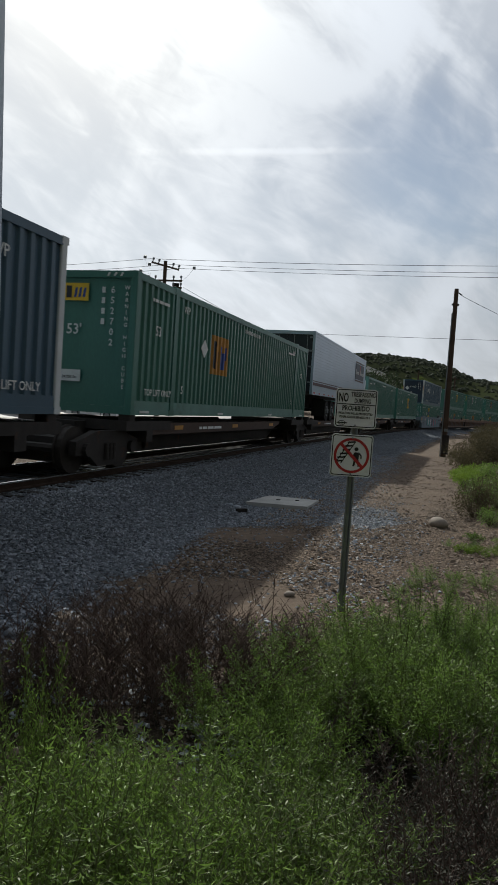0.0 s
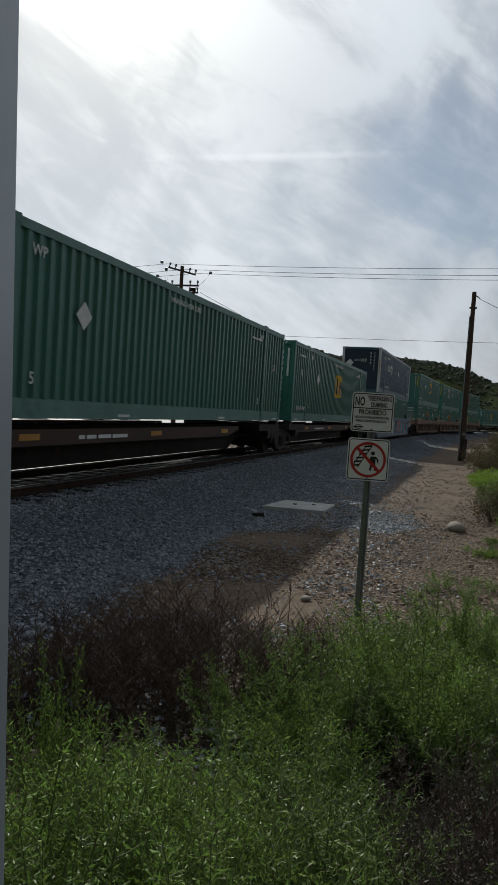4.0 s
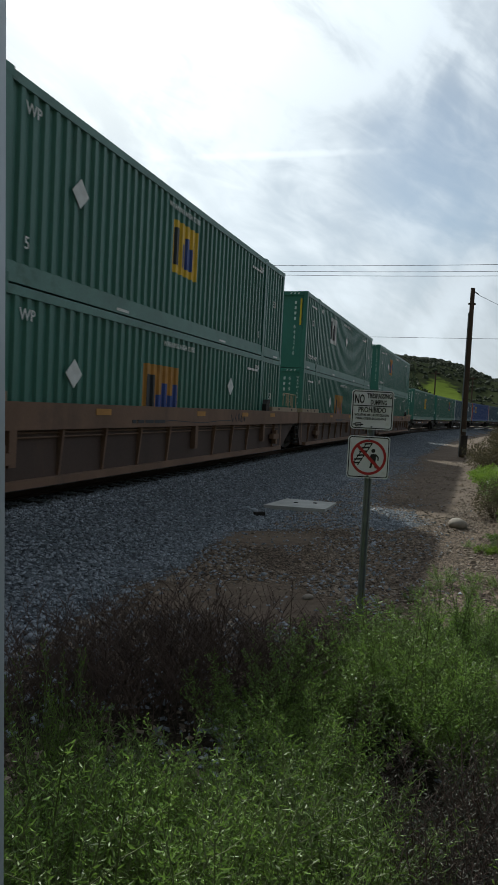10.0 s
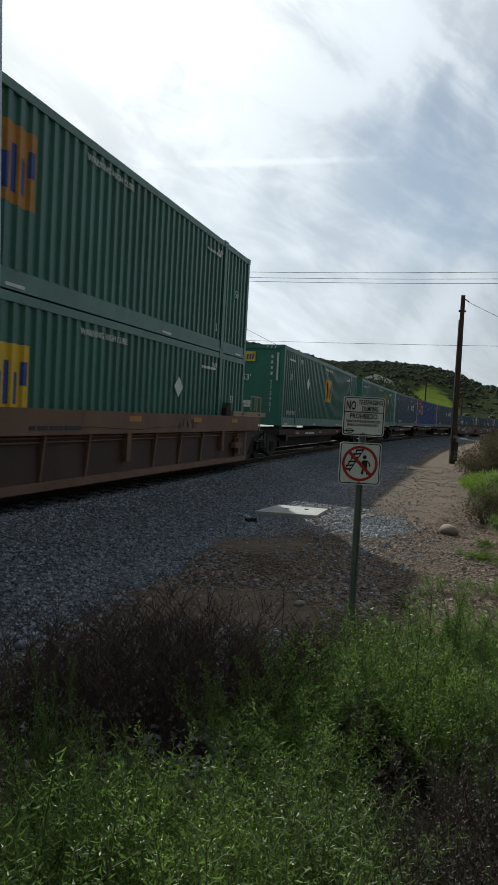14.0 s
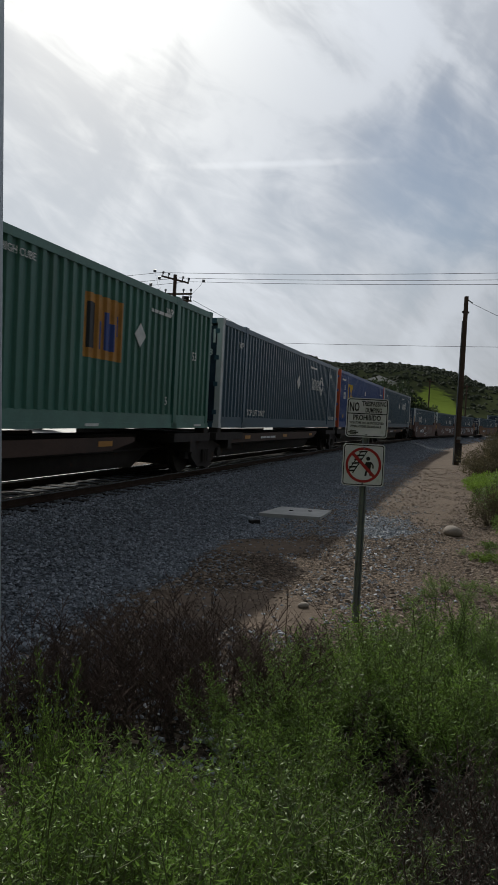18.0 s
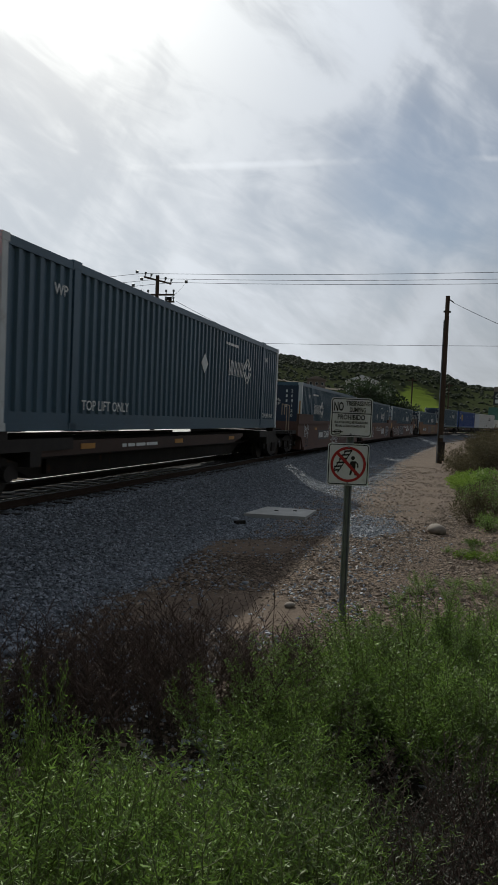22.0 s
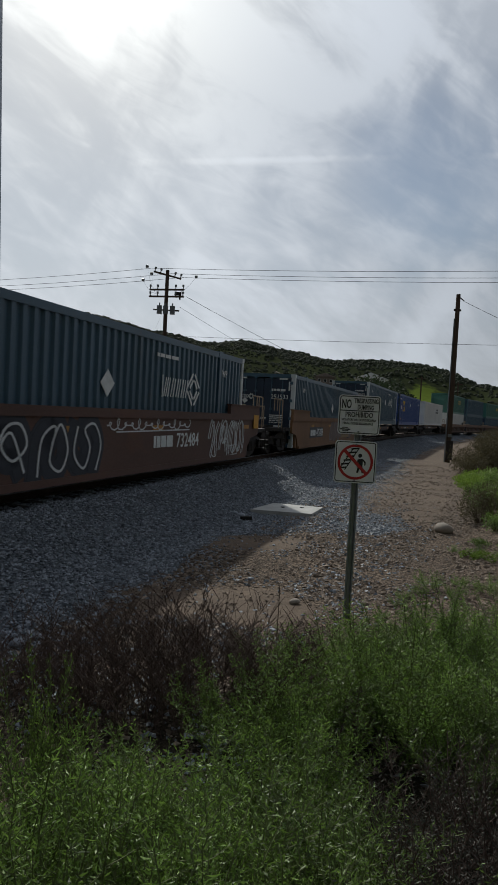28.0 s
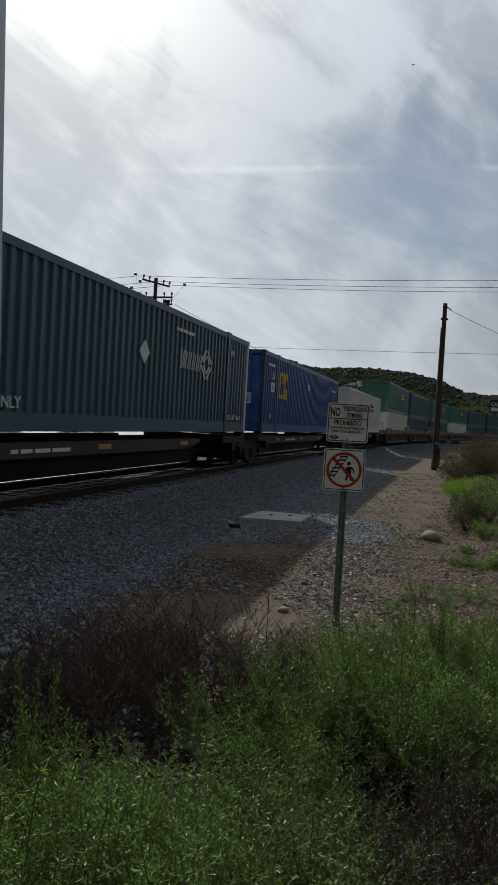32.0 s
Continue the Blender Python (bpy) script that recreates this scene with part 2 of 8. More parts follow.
RUST = (0.10, 0.045, 0.025)
M = {
    "green": material("green_container_paint", (0.058, 0.185, 0.152), 0.36, 0, 0.22, 0.7, 0.05, 25, (0.075, 0.165, 0.13), 0.6, (1, 1, 0.4)),
    "green_rail": material("chalky_green_rail_paint", (0.12, 0.255, 0.225), 0.45, 0, 0.25, 1.5, 0.05, 25, (0.07, 0.16, 0.13), 0.58),
    "slate": material("slate_container_paint", (0.058, 0.116, 0.172), 0.38, 0, 0.2, 0.7, 0.05, 25, (0.09, 0.11, 0.13), 0.62, (1, 1, 0.4)),
    "blue": material("blue_container_paint", (0.035, 0.09, 0.31), 0.4, 0, 0.2, 0.7, 0.05, 25, (0.05, 0.08, 0.2), 0.62, (1, 1, 0.4)),
    # navy; on slate boxes it puts the end faces' shade into the paint
    "navy": material("navy_and_end_shade_paint", (0.02, 0.036, 0.07), 0.5, 0, 0.2, 0.7, 0.05, 25),
    "white_box": material("white_container_paint", (0.72, 0.73, 0.72), 0.5, 0, 0.1, 0.7, 0.05, 25, (0.45, 0.42, 0.38), 0.64),
    "pale": material("pale_grey_post_paint", (0.62, 0.66, 0.68), 0.5, 0, 0.12, 2.0, 0.05, 30, (0.35, 0.30, 0.26), 0.62),
    "orange_end": material("red_orange_end_paint", (0.55, 0.09, 0.03), 0.5, 0, 0.15, 2.0, 0.05, 30, (0.25, 0.07, 0.04), 0.62),
    "yellow": material("yellow_decal", (0.75, 0.50, 0.03), 0.5, 0, 0.12, 3, 0, 30),
    "faded": material("faded_orange_decal", (0.48, 0.24, 0.05), 0.6, 0, 0.3, 3, 0, 30),
    "decal_white": material("white_decal", (0.72, 0.75, 0.75), 0.55, 0, 0.18, 5, 0, 40),
    "decal_dark": material("dark_decal", (0.02, 0.025, 0.035), 0.5, 0, 0.15, 5, 0, 40),
    "decal_blue": material("blue_decal", (0.03, 0.07, 0.30), 0.5, 0, 0.15, 5, 0, 40),
    "rust_car": material("weathered_brown_car_paint", (0.185, 0.108, 0.070), 0.7, 0, 0.3, 1.2, 0.15, 30, (0.12, 0.075, 0.055), 0.56, (1, 1, 0.5)),
    # darker than the chord: grime plus the overhang's shade put into the colour
    "rust_sheet": material("grimy_shaded_brown_sheet_paint", (0.072, 0.046, 0.038), 0.75, 0, 0.35, 1.0, 0.15, 30, (0.115, 0.07, 0.05), 0.6, (1, 1, 0.5)),
    "orange_car": material("faded_yellow_brown_car_paint", (0.205, 0.108, 0.052), 0.7, 0, 0.3, 0.9, 0.12, 30, (0.14, 0.075, 0.04), 0.56, (1, 1, 0.5)),
    "plum_car": material("weathered_plum_brown_car_paint", (0.108, 0.057, 0.044), 0.7, 0, 0.3, 0.9, 0.12, 30, (0.155, 0.068, 0.04), 0.56, (1, 0.5, 0.8)),
    "beam": material("grimy_brown_beam_paint", (0.062, 0.036, 0.027), 0.75, 0, 0.35, 1.4, 0.15, 30, (0.045, 0.03, 0.025), 0.55, (1, 0.6, 1)),
    "tan_plate": material("worn_tan_platform_paint", (0.36, 0.28, 0.20), 0.7, 0, 0.25, 3, 0.1, 30, (0.16, 0.10, 0.07), 0.6),
    "grey_car": material("blue_grey_car_paint", (0.165, 0.215, 0.27), 0.6, 0, 0.16, 0.9, 0.08, 30, (0.12, 0.14, 0.16), 0.6, (1, 1, 0.4)),
    "dark_steel": material("grimy_dark_steel", (0.035, 0.03, 0.028), 0.75, 0.3, 0.35, 4, 0.2, 40, RUST, 0.6),
    "wheel": material("wheel_steel", (0.045, 0.038, 0.034), 0.7, 0.4, 0.3, 6, 0.1, 50),
    "rail": material("polished_rail_head", (0.75, 0.73, 0.70), 0.16, 1.0, 0.08, 2, 0.02, 60),
    "rail_web": material("rusty_rail_web", (0.05, 0.032, 0.024), 0.85, 0.2, 0.3, 6, 0.2, 60),
    "tie": material("weathered_timber_tie", (0.030, 0.027, 0.025), 0.95, 0, 0.35, 5, 0.3, 50, stretch=(4, 1, 4)),
    "trailer": material("white_trailer_sheet", (0.47, 0.57, 0.69), 0.35, 0.3, 0.08, 1.0, 0.03, 25, (0.50, 0.50, 0.48), 0.66),
    "skirt": material("dull_blue_grey_skirt", (0.17, 0.20, 0.245), 0.6, 0, 0.2, 1.0, 0.05, 25, (0.12, 0.13, 0.15), 0.6),
    "panel_blue": material("dark_blue_name_panel", (0.05, 0.068, 0.105), 0.5, 0, 0.15, 2, 0, 40),
    "hitch_red": material("dark_red_hitch_paint", (0.13, 0.035, 0.028), 0.7, 0, 0.3, 3, 0.1, 40, (0.05, 0.03, 0.025), 0.58),
    "amber": material("amber_reflector_plate", (0.60, 0.30, 0.02), 0.5, 0, 0.15, 3, 0, 30),
    "yellow_dull": material("dull_yellow_sprayed_panel", (0.27, 0.19, 0.09), 0.7, 0, 0.2, 2, 0, 30, (0.20, 0.13, 0.07), 0.6),
    "maroon": material("maroon_stripe", (0.07, 0.022, 0.035), 0.5, 0, 0.15, 4, 0, 40),
    "red": material("red_reflector", (0.50, 0.03, 0.02), 0.4, 0, 0.15, 4, 0, 40),
    "rubber": material("black_tyre_rubber", (0.02, 0.02, 0.02), 0.85, 0, 0.3, 6, 0.2, 60),
    "galv": material("galvanised_steel", (0.25, 0.27, 0.29), 0.5, 0.6, 0.18, 8, 0.05, 80),
    "sign_white": material("white_sign_face", (0.78, 0.79, 0.80), 0.45, 0, 0.06, 5, 0, 60, (0.6, 0.58, 0.54), 0.68),
    "sign_black": material("black_sign_ink", (0.012, 0.012, 0.014), 0.5, 0, 0.1, 5, 0, 60),
    "sign_red": material("red_sign_ink", (0.42, 0.022, 0.025), 0.5, 0, 0.1, 5, 0, 60),
    "wood_pole": material("weathered_pole_wood", (0.085, 0.06, 0.045), 0.9, 0, 0.35, 3, 0.4, 40, stretch=(6, 6, 0.6)),
    "wire": material("black_wire", (0.03, 0.03, 0.03), 0.6, 0.2, 0.1, 3, 0, 20),
    "insulator": material("grey_porcelain", (0.16, 0.17, 0.18), 0.4, 0, 0.15, 8, 0, 40),
    "concrete": material("pale_concrete", (0.44, 0.435, 0.42), 0.85, 0, 0.2, 3, 0.15, 60, (0.42, 0.41, 0.385), 0.6),
    "boulder": material("pale_granite_boulder", (0.27, 0.235, 0.20), 0.85, 0, 0.25, 5, 0.4, 60),
    "stone": material("ballast_stone", (0.185, 0.205, 0.235), 0.62, 0, 0.2, 8, 0.2, 70, spread=0.92),
    "pebble": material("brown_pebble", (0.225, 0.178, 0.140), 0.8, 0, 0.2, 8, 0.2, 70, spread=0.75),
    "weed": material("green_weed_leaf", (0.174, 0.278, 0.053), 0.50, 0, 0.45, 1.2, 0, 30, translucent=0.32, spread=0.85, spec=0.4),
    # drying leaf, its colour lowered further to hold the hollow's shade
    "weed_dim": material("shaded_grey_green_weed_leaf", (0.046, 0.047, 0.033), 0.7, 0, 0.25, 1.5, 0, 30, translucent=0.12, spread=0.7),
    "stem": material("green_weed_stem", (0.11, 0.13, 0.045), 0.7, 0, 0.25, 3, 0, 30, spread=0.3),
    "dry": material("dry_red_brown_twig", (0.086, 0.060, 0.050), 0.8, 0, 0.3, 3, 0, 40, spread=0.45),
    "bright": material("fresh_yellow_green_leaf", (0.14, 0.22, 0.027), 0.6, 0, 0.25, 2, 0, 30, translucent=0.45, spread=0.4),
    "sage": material("olive_sage_leaf", (0.085, 0.075, 0.04), 0.8, 0, 0.3, 2, 0, 30, translucent=0.25, spread=0.5),
    "scrub": material("hill_scrub_leaf", (0.034, 0.042, 0.024), 0.9, 0, 0.2, 0.1, 0, 1, spread=0.3),
    "tree_leaf": material("dark_tree_leaf", (0.035, 0.055, 0.022), 0.7, 0, 0.3, 0.6, 0, 10, translucent=0.2, spread=0.5),
    "stucco": material("cream_stucco", (0.37, 0.39, 0.42), 0.85, 0, 0.08, 1, 0.1, 30),
    "tile_roof": material("terracotta_roof_tile", (0.22, 0.145, 0.11), 0.55, 0, 0.3, 3, 0.3, 20),
    "house_white": material("white_house_siding", (0.72, 0.74, 0.76), 0.7, 0, 0.06, 1, 0.05, 20),
    "house_grey": material("grey_brown_siding", (0.22, 0.19, 0.17), 0.8, 0, 0.15, 1, 0.05, 20),
    "glass": material("dark_window_glass", (0.03, 0.04, 0.05), 0.08, 0, 0.1, 1, 0, 5),
    "car_paint": material("dark_car_paint", (0.03, 0.03, 0.035), 0.25, 0.2, 0.1, 1, 0, 5),
    "car_silver": material("silver_car_paint", (0.5, 0.51, 0.52), 0.3, 0.4, 0.1, 1, 0, 5),
    "asphalt": material("grey_asphalt", (0.06, 0.06, 0.062), 0.9, 0, 0.2, 0.5, 0.1, 40),
    "post": material("pale_blue_grey_painted_post", (0.34, 0.40, 0.45), 0.45, 0.1, 0.08, 2, 0.02, 40),
    "spray_white": material("white_spray_paint", (0.66, 0.68, 0.70), 0.7, 0, 0.2, 8, 0, 40),
    "spray_dark": material("dark_spray_paint", (0.04, 0.045, 0.06), 0.7, 0, 0.2, 8, 0, 40),
    "spray_haze": material("thin_grey_spray_haze", (0.17, 0.13, 0.12), 0.7, 0, 0.3, 6, 0, 40, (0.16, 0.10, 0.08), 0.5),
    "spray_thin": material("thin_pale_spray_line", (0.27, 0.225, 0.21), 0.7, 0, 0.3, 6, 0, 40),
    "spray_pink": material("pink_spray_paint", (0.55, 0.16, 0.24), 0.7, 0, 0.2, 8, 0, 40),
    "spray_teal": material("teal_spray_paint", (0.10, 0.38, 0.38), 0.7, 0, 0.2, 8, 0, 40),
}


# ---- building helpers ----
class Geo:
    """Vertices and faces gathered for one mesh."""

    def __init__(self):
        self.v, self.f = [], []

    def add(self, verts, faces):
        n = len(self.v)
        self.v.extend(verts)
        self.f.extend([tuple(i + n for i in face) for face in faces])
        return self

    def box(self, x0, x1, y0, y1, z0, z1, c=0.0):
        if c <= 0:
            return self.add([(x, y, z) for z in (z0, z1) for y in (y0, y1) for x in (x0, x1)],
                            [(0, 2, 3, 1), (4, 5, 7, 6), (0, 1, 5, 4), (2, 6, 7, 3), (0, 4, 6, 2), (1, 3, 7, 5)])
        ring = [(x0 + c, y0), (x1 - c, y0), (x1, y0 + c), (x1, y1 - c), (x1 - c, y1), (x0 + c, y1), (x0, y1 - c), (x0, y0 + c)]
        return self.prism([(x, y, z0) for x, y in ring], [(x, y, z1) for x, y in ring])

    def prism(self, a, b):
        n = len(a)
        return self.add(list(a) + list(b), [tuple(range(n))[::-1], tuple(range(n, 2 * n))] +
                        [(i, (i + 1) % n, n + (i + 1) % n, n + i) for i in range(n)])

    def tube(self, p, q, r, n=8, r2=None):
        p, q = Vector(p), Vector(q)
        r2 = r if r2 is None else r2
        d = (q - p).normalized()
        u = d.orthogonal().normalized()
        w = d.cross(u)
        ring = [(math.cos(2 * math.pi * i / n), math.sin(2 * math.pi * i / n)) for i in range(n)]
        return self.prism([tuple(p + (u * c + w * s) * r) for c, s in ring], [tuple(q + (u * c + w * s) * r2) for c, s in ring])

    def pipe(self, pts, r, n=6):
        for p, q in zip(pts, pts[1:]):
            self.tube(p, q, r, n)
        return self

    def quad(self, *pts):
        return self.add(list(pts), [tuple(range(len(pts)))])

    def mesh(self, name):
        me = bpy.data.meshes.new(name)
        me.from_pydata(self.v, [], self.f)
        me.validate()
        me.update()
        return me


def part(name, geo, mat, parent=None, label="", at=None):
    me = geo.mesh(name) if isinstance(geo, Geo) else geo
    if not me.materials:
        me.materials.append(M[mat])
    ob = new(name, me)
    if parent:
        ob.parent = parent
    if at is not None:
        ob.matrix_basis = at
    if label:
        ob["label"] = label
    return ob


def thing(name, label, category, group="", at=None):
    ob = tagged(new(name), label, category, group)
    ob.empty_display_size = 0.3
    if at is not None:
        ob.matrix_basis = at
    return ob


TEXTS = {}


def letters(text, size, align="LEFT", bold=0.012):
    """A mesh of flat lettering in the xy plane."""
    key = (text, size, align, bold)
    if key not in TEXTS:
        cu = bpy.data.curves.new("lettering", "FONT")
        cu.body, cu.size, cu.align_x, cu.resolution_u, cu.extrude = text, size, align, 2, 0.0015
        cu.offset = size * bold
        ob = new("lettering", cu)
        bpy.context.view_layer.update()
        me = bpy.data.meshes.new_from_object(ob.evaluated_get(bpy.context.evaluated_depsgraph_get()))
        bpy.data.objects.remove(ob)
        bpy.data.curves.remove(cu)
        TEXTS[key] = me
    return TEXTS[key].copy()


# ---- the line of the track: straight, then a spiral to the right ----
LINE_YAW, LINE_OFF, SPIRAL_AT, SPIRAL, TIGHTEST = 18.4, -7.625, 12.0, 3.1e-5, 1 / 450
RAIL_Z = 0.74
along = Vector((math.sin(radians(LINE_YAW)), math.cos(radians(LINE_YAW)), 0))
across = Vector((along.y, -along.x, 0))
step = 0.5
TRACK = [(0.0, 0.0, 0.0)]
for i in range(1, 1400):
    k0 = min(max((i - 0.5) * step - SPIRAL_AT, 0) * SPIRAL, TIGHTEST)
    a0, b0, th0 = TRACK[-1]
    th1 = th0 + k0 * step
    TRACK.append((a0 + step * math.cos((th0 + th1) / 2), b0 + step * math.sin((th0 + th1) / 2), th1))


def track(s, lat=0.0, z=0.0):
    """The point s metres along the line, lat metres to its right."""
    if s <= 0:
        a, b, th = s, 0.0, 0.0
    else:
        i = min(int(s / step), len(TRACK) - 2)
        w = s / step - i
        a, b, th = [p + (q - p) * w for p, q in zip(TRACK[i], TRACK[i + 1])]
    a, b = a - lat * math.sin(th), b + lat * math.cos(th)
    p = along * a + across * (b + LINE_OFF)
    return Vector((p.x, p.y, z))


SPEED = 10.45
RIDERS = []          # what rides on the track: thing, place of its leading end in the train, its length, its height


def riding(ob, u, length, z):
    RIDERS.append((ob, u, length, z))
    return ob


def on_track(s, length, z):
    p, q = track(s, 0, z), track(s + length, 0, z)
    d = q - p
    return Matrix.Translation(p) @ Matrix.Rotation(-math.atan2(d.x, d.y), 4, "Z")


# ---- rolling stock ----
BOX_L, BOX_W, BOX_H = 16.15, 2.59, 2.90
DECK, WELL, UPPER = RAIL_Z + 1.13, RAIL_Z + 0.18, RAIL_Z + 3.10


def corrugated(y0, y1, z0, z1, x, sign):
    """A sheet with upright trapezoid folds, facing sign * x."""
    g, n = Geo(), max(1, round((y1 - y0) / 0.28))
    p = (y1 - y0) / n
    line = []
    for i in range(n):
        y = y0 + i * p
        line += [(y, x), (y + 0.34 * p, x), (y + 0.46 * p, x - 0.05), (y + 0.88 * p, x - 0.05)]
    line.append((y1, x))
    for z in (z0, z1):
        g.v += [(sign * d, y, z) for y, d in line]
    m = len(line)
    g.f = [(i, i + 1, m + i + 1, m + i) if sign > 0 else (i + 1, i, m + i, m + i + 1) for i in range(m - 1)]
    return g


def put_side(ob, y, z, x=BOX_W / 2 + 0.006):
    ob.matrix_basis = Matrix(((0, 0, 1, x), (1, 0, 0, y), (0, 1, 0, z), (0, 0, 0, 1)))
    return ob


def put_end(ob, x, z, y=-0.006):
    ob.matrix_basis = Matrix(((1, 0, 0, x), (0, 0, -1, y), (0, 1, 0, z), (0, 0, 0, 1)))
    return ob


def plate(x0, x1, z0, z1, d=0.004):
    return Geo().box(x0, x1, z0, z1, -d, d)


MASTERS = {}


def container_master(paint, post, doors):
    key = (paint, post, doors)
    if key in MASTERS:
        return MASTERS[key]
    c = thing("shipping_container", "long corrugated steel shipping container", "container")
    w = BOX_W / 2
    for sx in (-1, 1):
        part("side_panel", corrugated(0.14, BOX_L - 0.14, 0.29, BOX_H - 0.14, w - 0.012, sx), paint, c)
        a, b = sorted((sx * (w - 0.09), sx * w))
        rail_mat = "green_rail" if paint == "green" else paint
        part("bottom_rail", Geo().box(a, b, 0.14, BOX_L - 0.14, 0.0, 0.11).box(min(a, b - 0.02 * (sx > 0)) + 0.02 * (sx < 0), b - 0.02 * (sx > 0), 0.14, BOX_L - 0.14, 0.11, 0.30), rail_mat, c)
        part("top_rail", Geo().box(a, b, 0.14, BOX_L - 0.14, BOX_H - 0.15, BOX_H - 0.01), rail_mat, c)
        for y in (0.0, BOX_L - 0.16):
            g = Geo().box(min(sx * (w - 0.16), sx * w), max(sx * (w - 0.16), sx * w), y, y + 0.16, 0.12, BOX_H - 0.12, 0.015)
            for z0, z1 in ((0.0, 0.12), (BOX_H - 0.12, BOX_H + 0.004)):
                g.box(min(sx * (w - 0.18), sx * (w + 0.004)), max(sx * (w - 0.18), sx * (w + 0.004)), y - 0.004, y + 0.18, z0, z1)
            part("corner_post", g, post, c)
        for y in (1.95, BOX_L - 2.13):
            a, b = sorted((sx * (w - 0.1), sx * (w + 0.008)))
            g = Geo().box(a, b, y, y + 0.18, 0.0, BOX_H - 0.1).box(a, b, y - 0.05, y + 0.23, BOX_H - 0.12, BOX_H + 0.02).box(a, b, y - 0.05, y + 0.23, -0.01, 0.12)
            part("lifting_post", g, paint, c)
    roof, line = Geo(), []
    for i in range(29):
        y = 0.08 + i * (BOX_L - 0.16) / 28
        line += [(y, BOX_H - (0.015 if i % 2 else 0.045)), (y + 0.06, BOX_H - (0.045 if i % 2 else 0.015))]
    line = line[:-1]
    roof.v = [(x, y, z) for x in (-w + 0.03, w - 0.03) for y, z in line]
    m = len(line)
    roof.f = [(i, m + i, m + i + 1, i + 1) for i in range(m - 1)]
    part("roof", roof, paint, c)
    part("floor", Geo().box(-w + 0.05, w - 0.05, 0.05, BOX_L - 0.05, 0.06, 0.15), "dark_steel", c)
    part("rear_wall", Geo().box(-w + 0.14, w - 0.14, BOX_L - 0.09, BOX_L - 0.03, 0.1, BOX_H - 0.1), paint, c)
    part("end_sill", Geo().box(-w + 0.15, w - 0.15, 0.0, 0.14, 0.0, 0.16, 0.01), paint, c)
    part("end_header", Geo().box(-w + 0.15, w - 0.15, 0.0, 0.14, BOX_H - 0.14, BOX_H, 0.01), paint, c)
    if doors:
        for sx in (-1, 1):
            a, b = sorted((sx * 0.012, sx * (w - 0.15)))
            zs = [0.18 + 2.55 * k / 10 for k in range(11)]
            prof = [(0.048 if k % 4 in (0, 1) else 0.072, z) for k, z in enumerate(zs)]
            ring = prof + [(0.11, zs[-1]), (0.11, zs[0])]
            g = Geo().prism([(a, y, z) for y, z in ring], [(b, y, z) for y, z in ring])
            # slate doors: shade of the end face put in as darker paint
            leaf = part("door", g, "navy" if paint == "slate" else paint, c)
            for x in (0.33, 0.78):
                rod = Geo().tube((sx * x, 0.015, 0.10), (sx * x, 0.015, BOX_H - 0.1), 0.02, 6)
                for z in (0.14, 0.75, 1.5, 2.2, BOX_H - 0.16):
                    rod.box(sx * x - 0.06, sx * x + 0.06, -0.008, 0.05, z - 0.035, z + 0.035)
                part("locking_rod", rod, paint, leaf)
            part("door_handle", Geo().box(min(sx * 0.33, sx * 0.74), max(sx * 0.33, sx * 0.74), -0.018, 0.004, 1.08, 1.12), "galv", leaf)
            for z in (0.35, 1.1, 1.8, 2.5):
                part("hinge", Geo().box(min(sx * (w - 0.2), sx * (w - 0.08)), max(sx * (w - 0.2), sx * (w - 0.08)), -0.012, 0.03, z, z + 0.12), paint, leaf)
    else:
        g, n = Geo(), 9
        g.box(-w + 0.15, w - 0.15, 0.05, 0.1, 0.15, BOX_H - 0.13)
        # slate front wall darkened likewise, to hold the end's shade
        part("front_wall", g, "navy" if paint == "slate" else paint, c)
    MASTERS[key] = c
    c.matrix_basis = Matrix.Translation((0, 0, -60))
    return c


FOLD = (BOX_L - 0.28) / round((BOX_L - 0.28) / 0.28)


def folded(y0, y1, z0, z1, out):
    """Paint that follows the folds of a container's side, as strips on ridges, slopes and grooves."""
    g, x = Geo(), BOX_W / 2 - 0.012
    edges = ((0.0, 0.0), (0.34, 0.0), (0.46, -0.05), (0.88, -0.05), (1.0, 0.0))

    def depth(t):
        for (a, p), (b, q) in zip(edges, edges[1:]):
            if a <= t <= b:
                return p + (q - p) * (t - a) / (b - a)
        return 0.0

    k0, cuts = math.floor((y0 - 0.14) / FOLD), [y0]
    for k in range(k0, k0 + int((y1 - y0) / FOLD) + 3):
        cuts += [v for v in (0.14 + (k + e) * FOLD for e, _ in edges[:4]) if y0 + 1e-4 < v < y1 - 1e-4]
    cuts = sorted(cuts) + [y1]
    pts = [(y, x + depth(((y - 0.14) / FOLD) % 1.0) + out) for y in cuts]
    m = len(pts)
    for z in (z0, z1):
        g.v += [(d, y, z) for y, d in pts]
    g.f = [(i, i + 1, m + i + 1, m + i) for i in range(m - 1)]
    return g


def side_emblem(c, y, z, w, h, back, ink, ink2):
    """A square emblem painted over the folds: block figures on a coloured patch."""
    p = part("emblem", folded(y, y + w, z, z + h, 0.004), back, c, "square emblem painted over the folds")
    for a, b, lo, hi, mat in ((0.08, 0.28, 0.15, 0.86, ink), (0.36, 0.46, 0.15, 0.60, ink2), (0.52, 0.62, 0.15, 0.76, ink2), (0.68, 0.78, 0.15, 0.60, ink2), (0.83, 0.92, 0.42, 0.76, ink2)):
        part("emblem_block", folded(y + a * w, y + b * w, z + lo * h, z + hi * h, 0.007), mat, p)
    return p


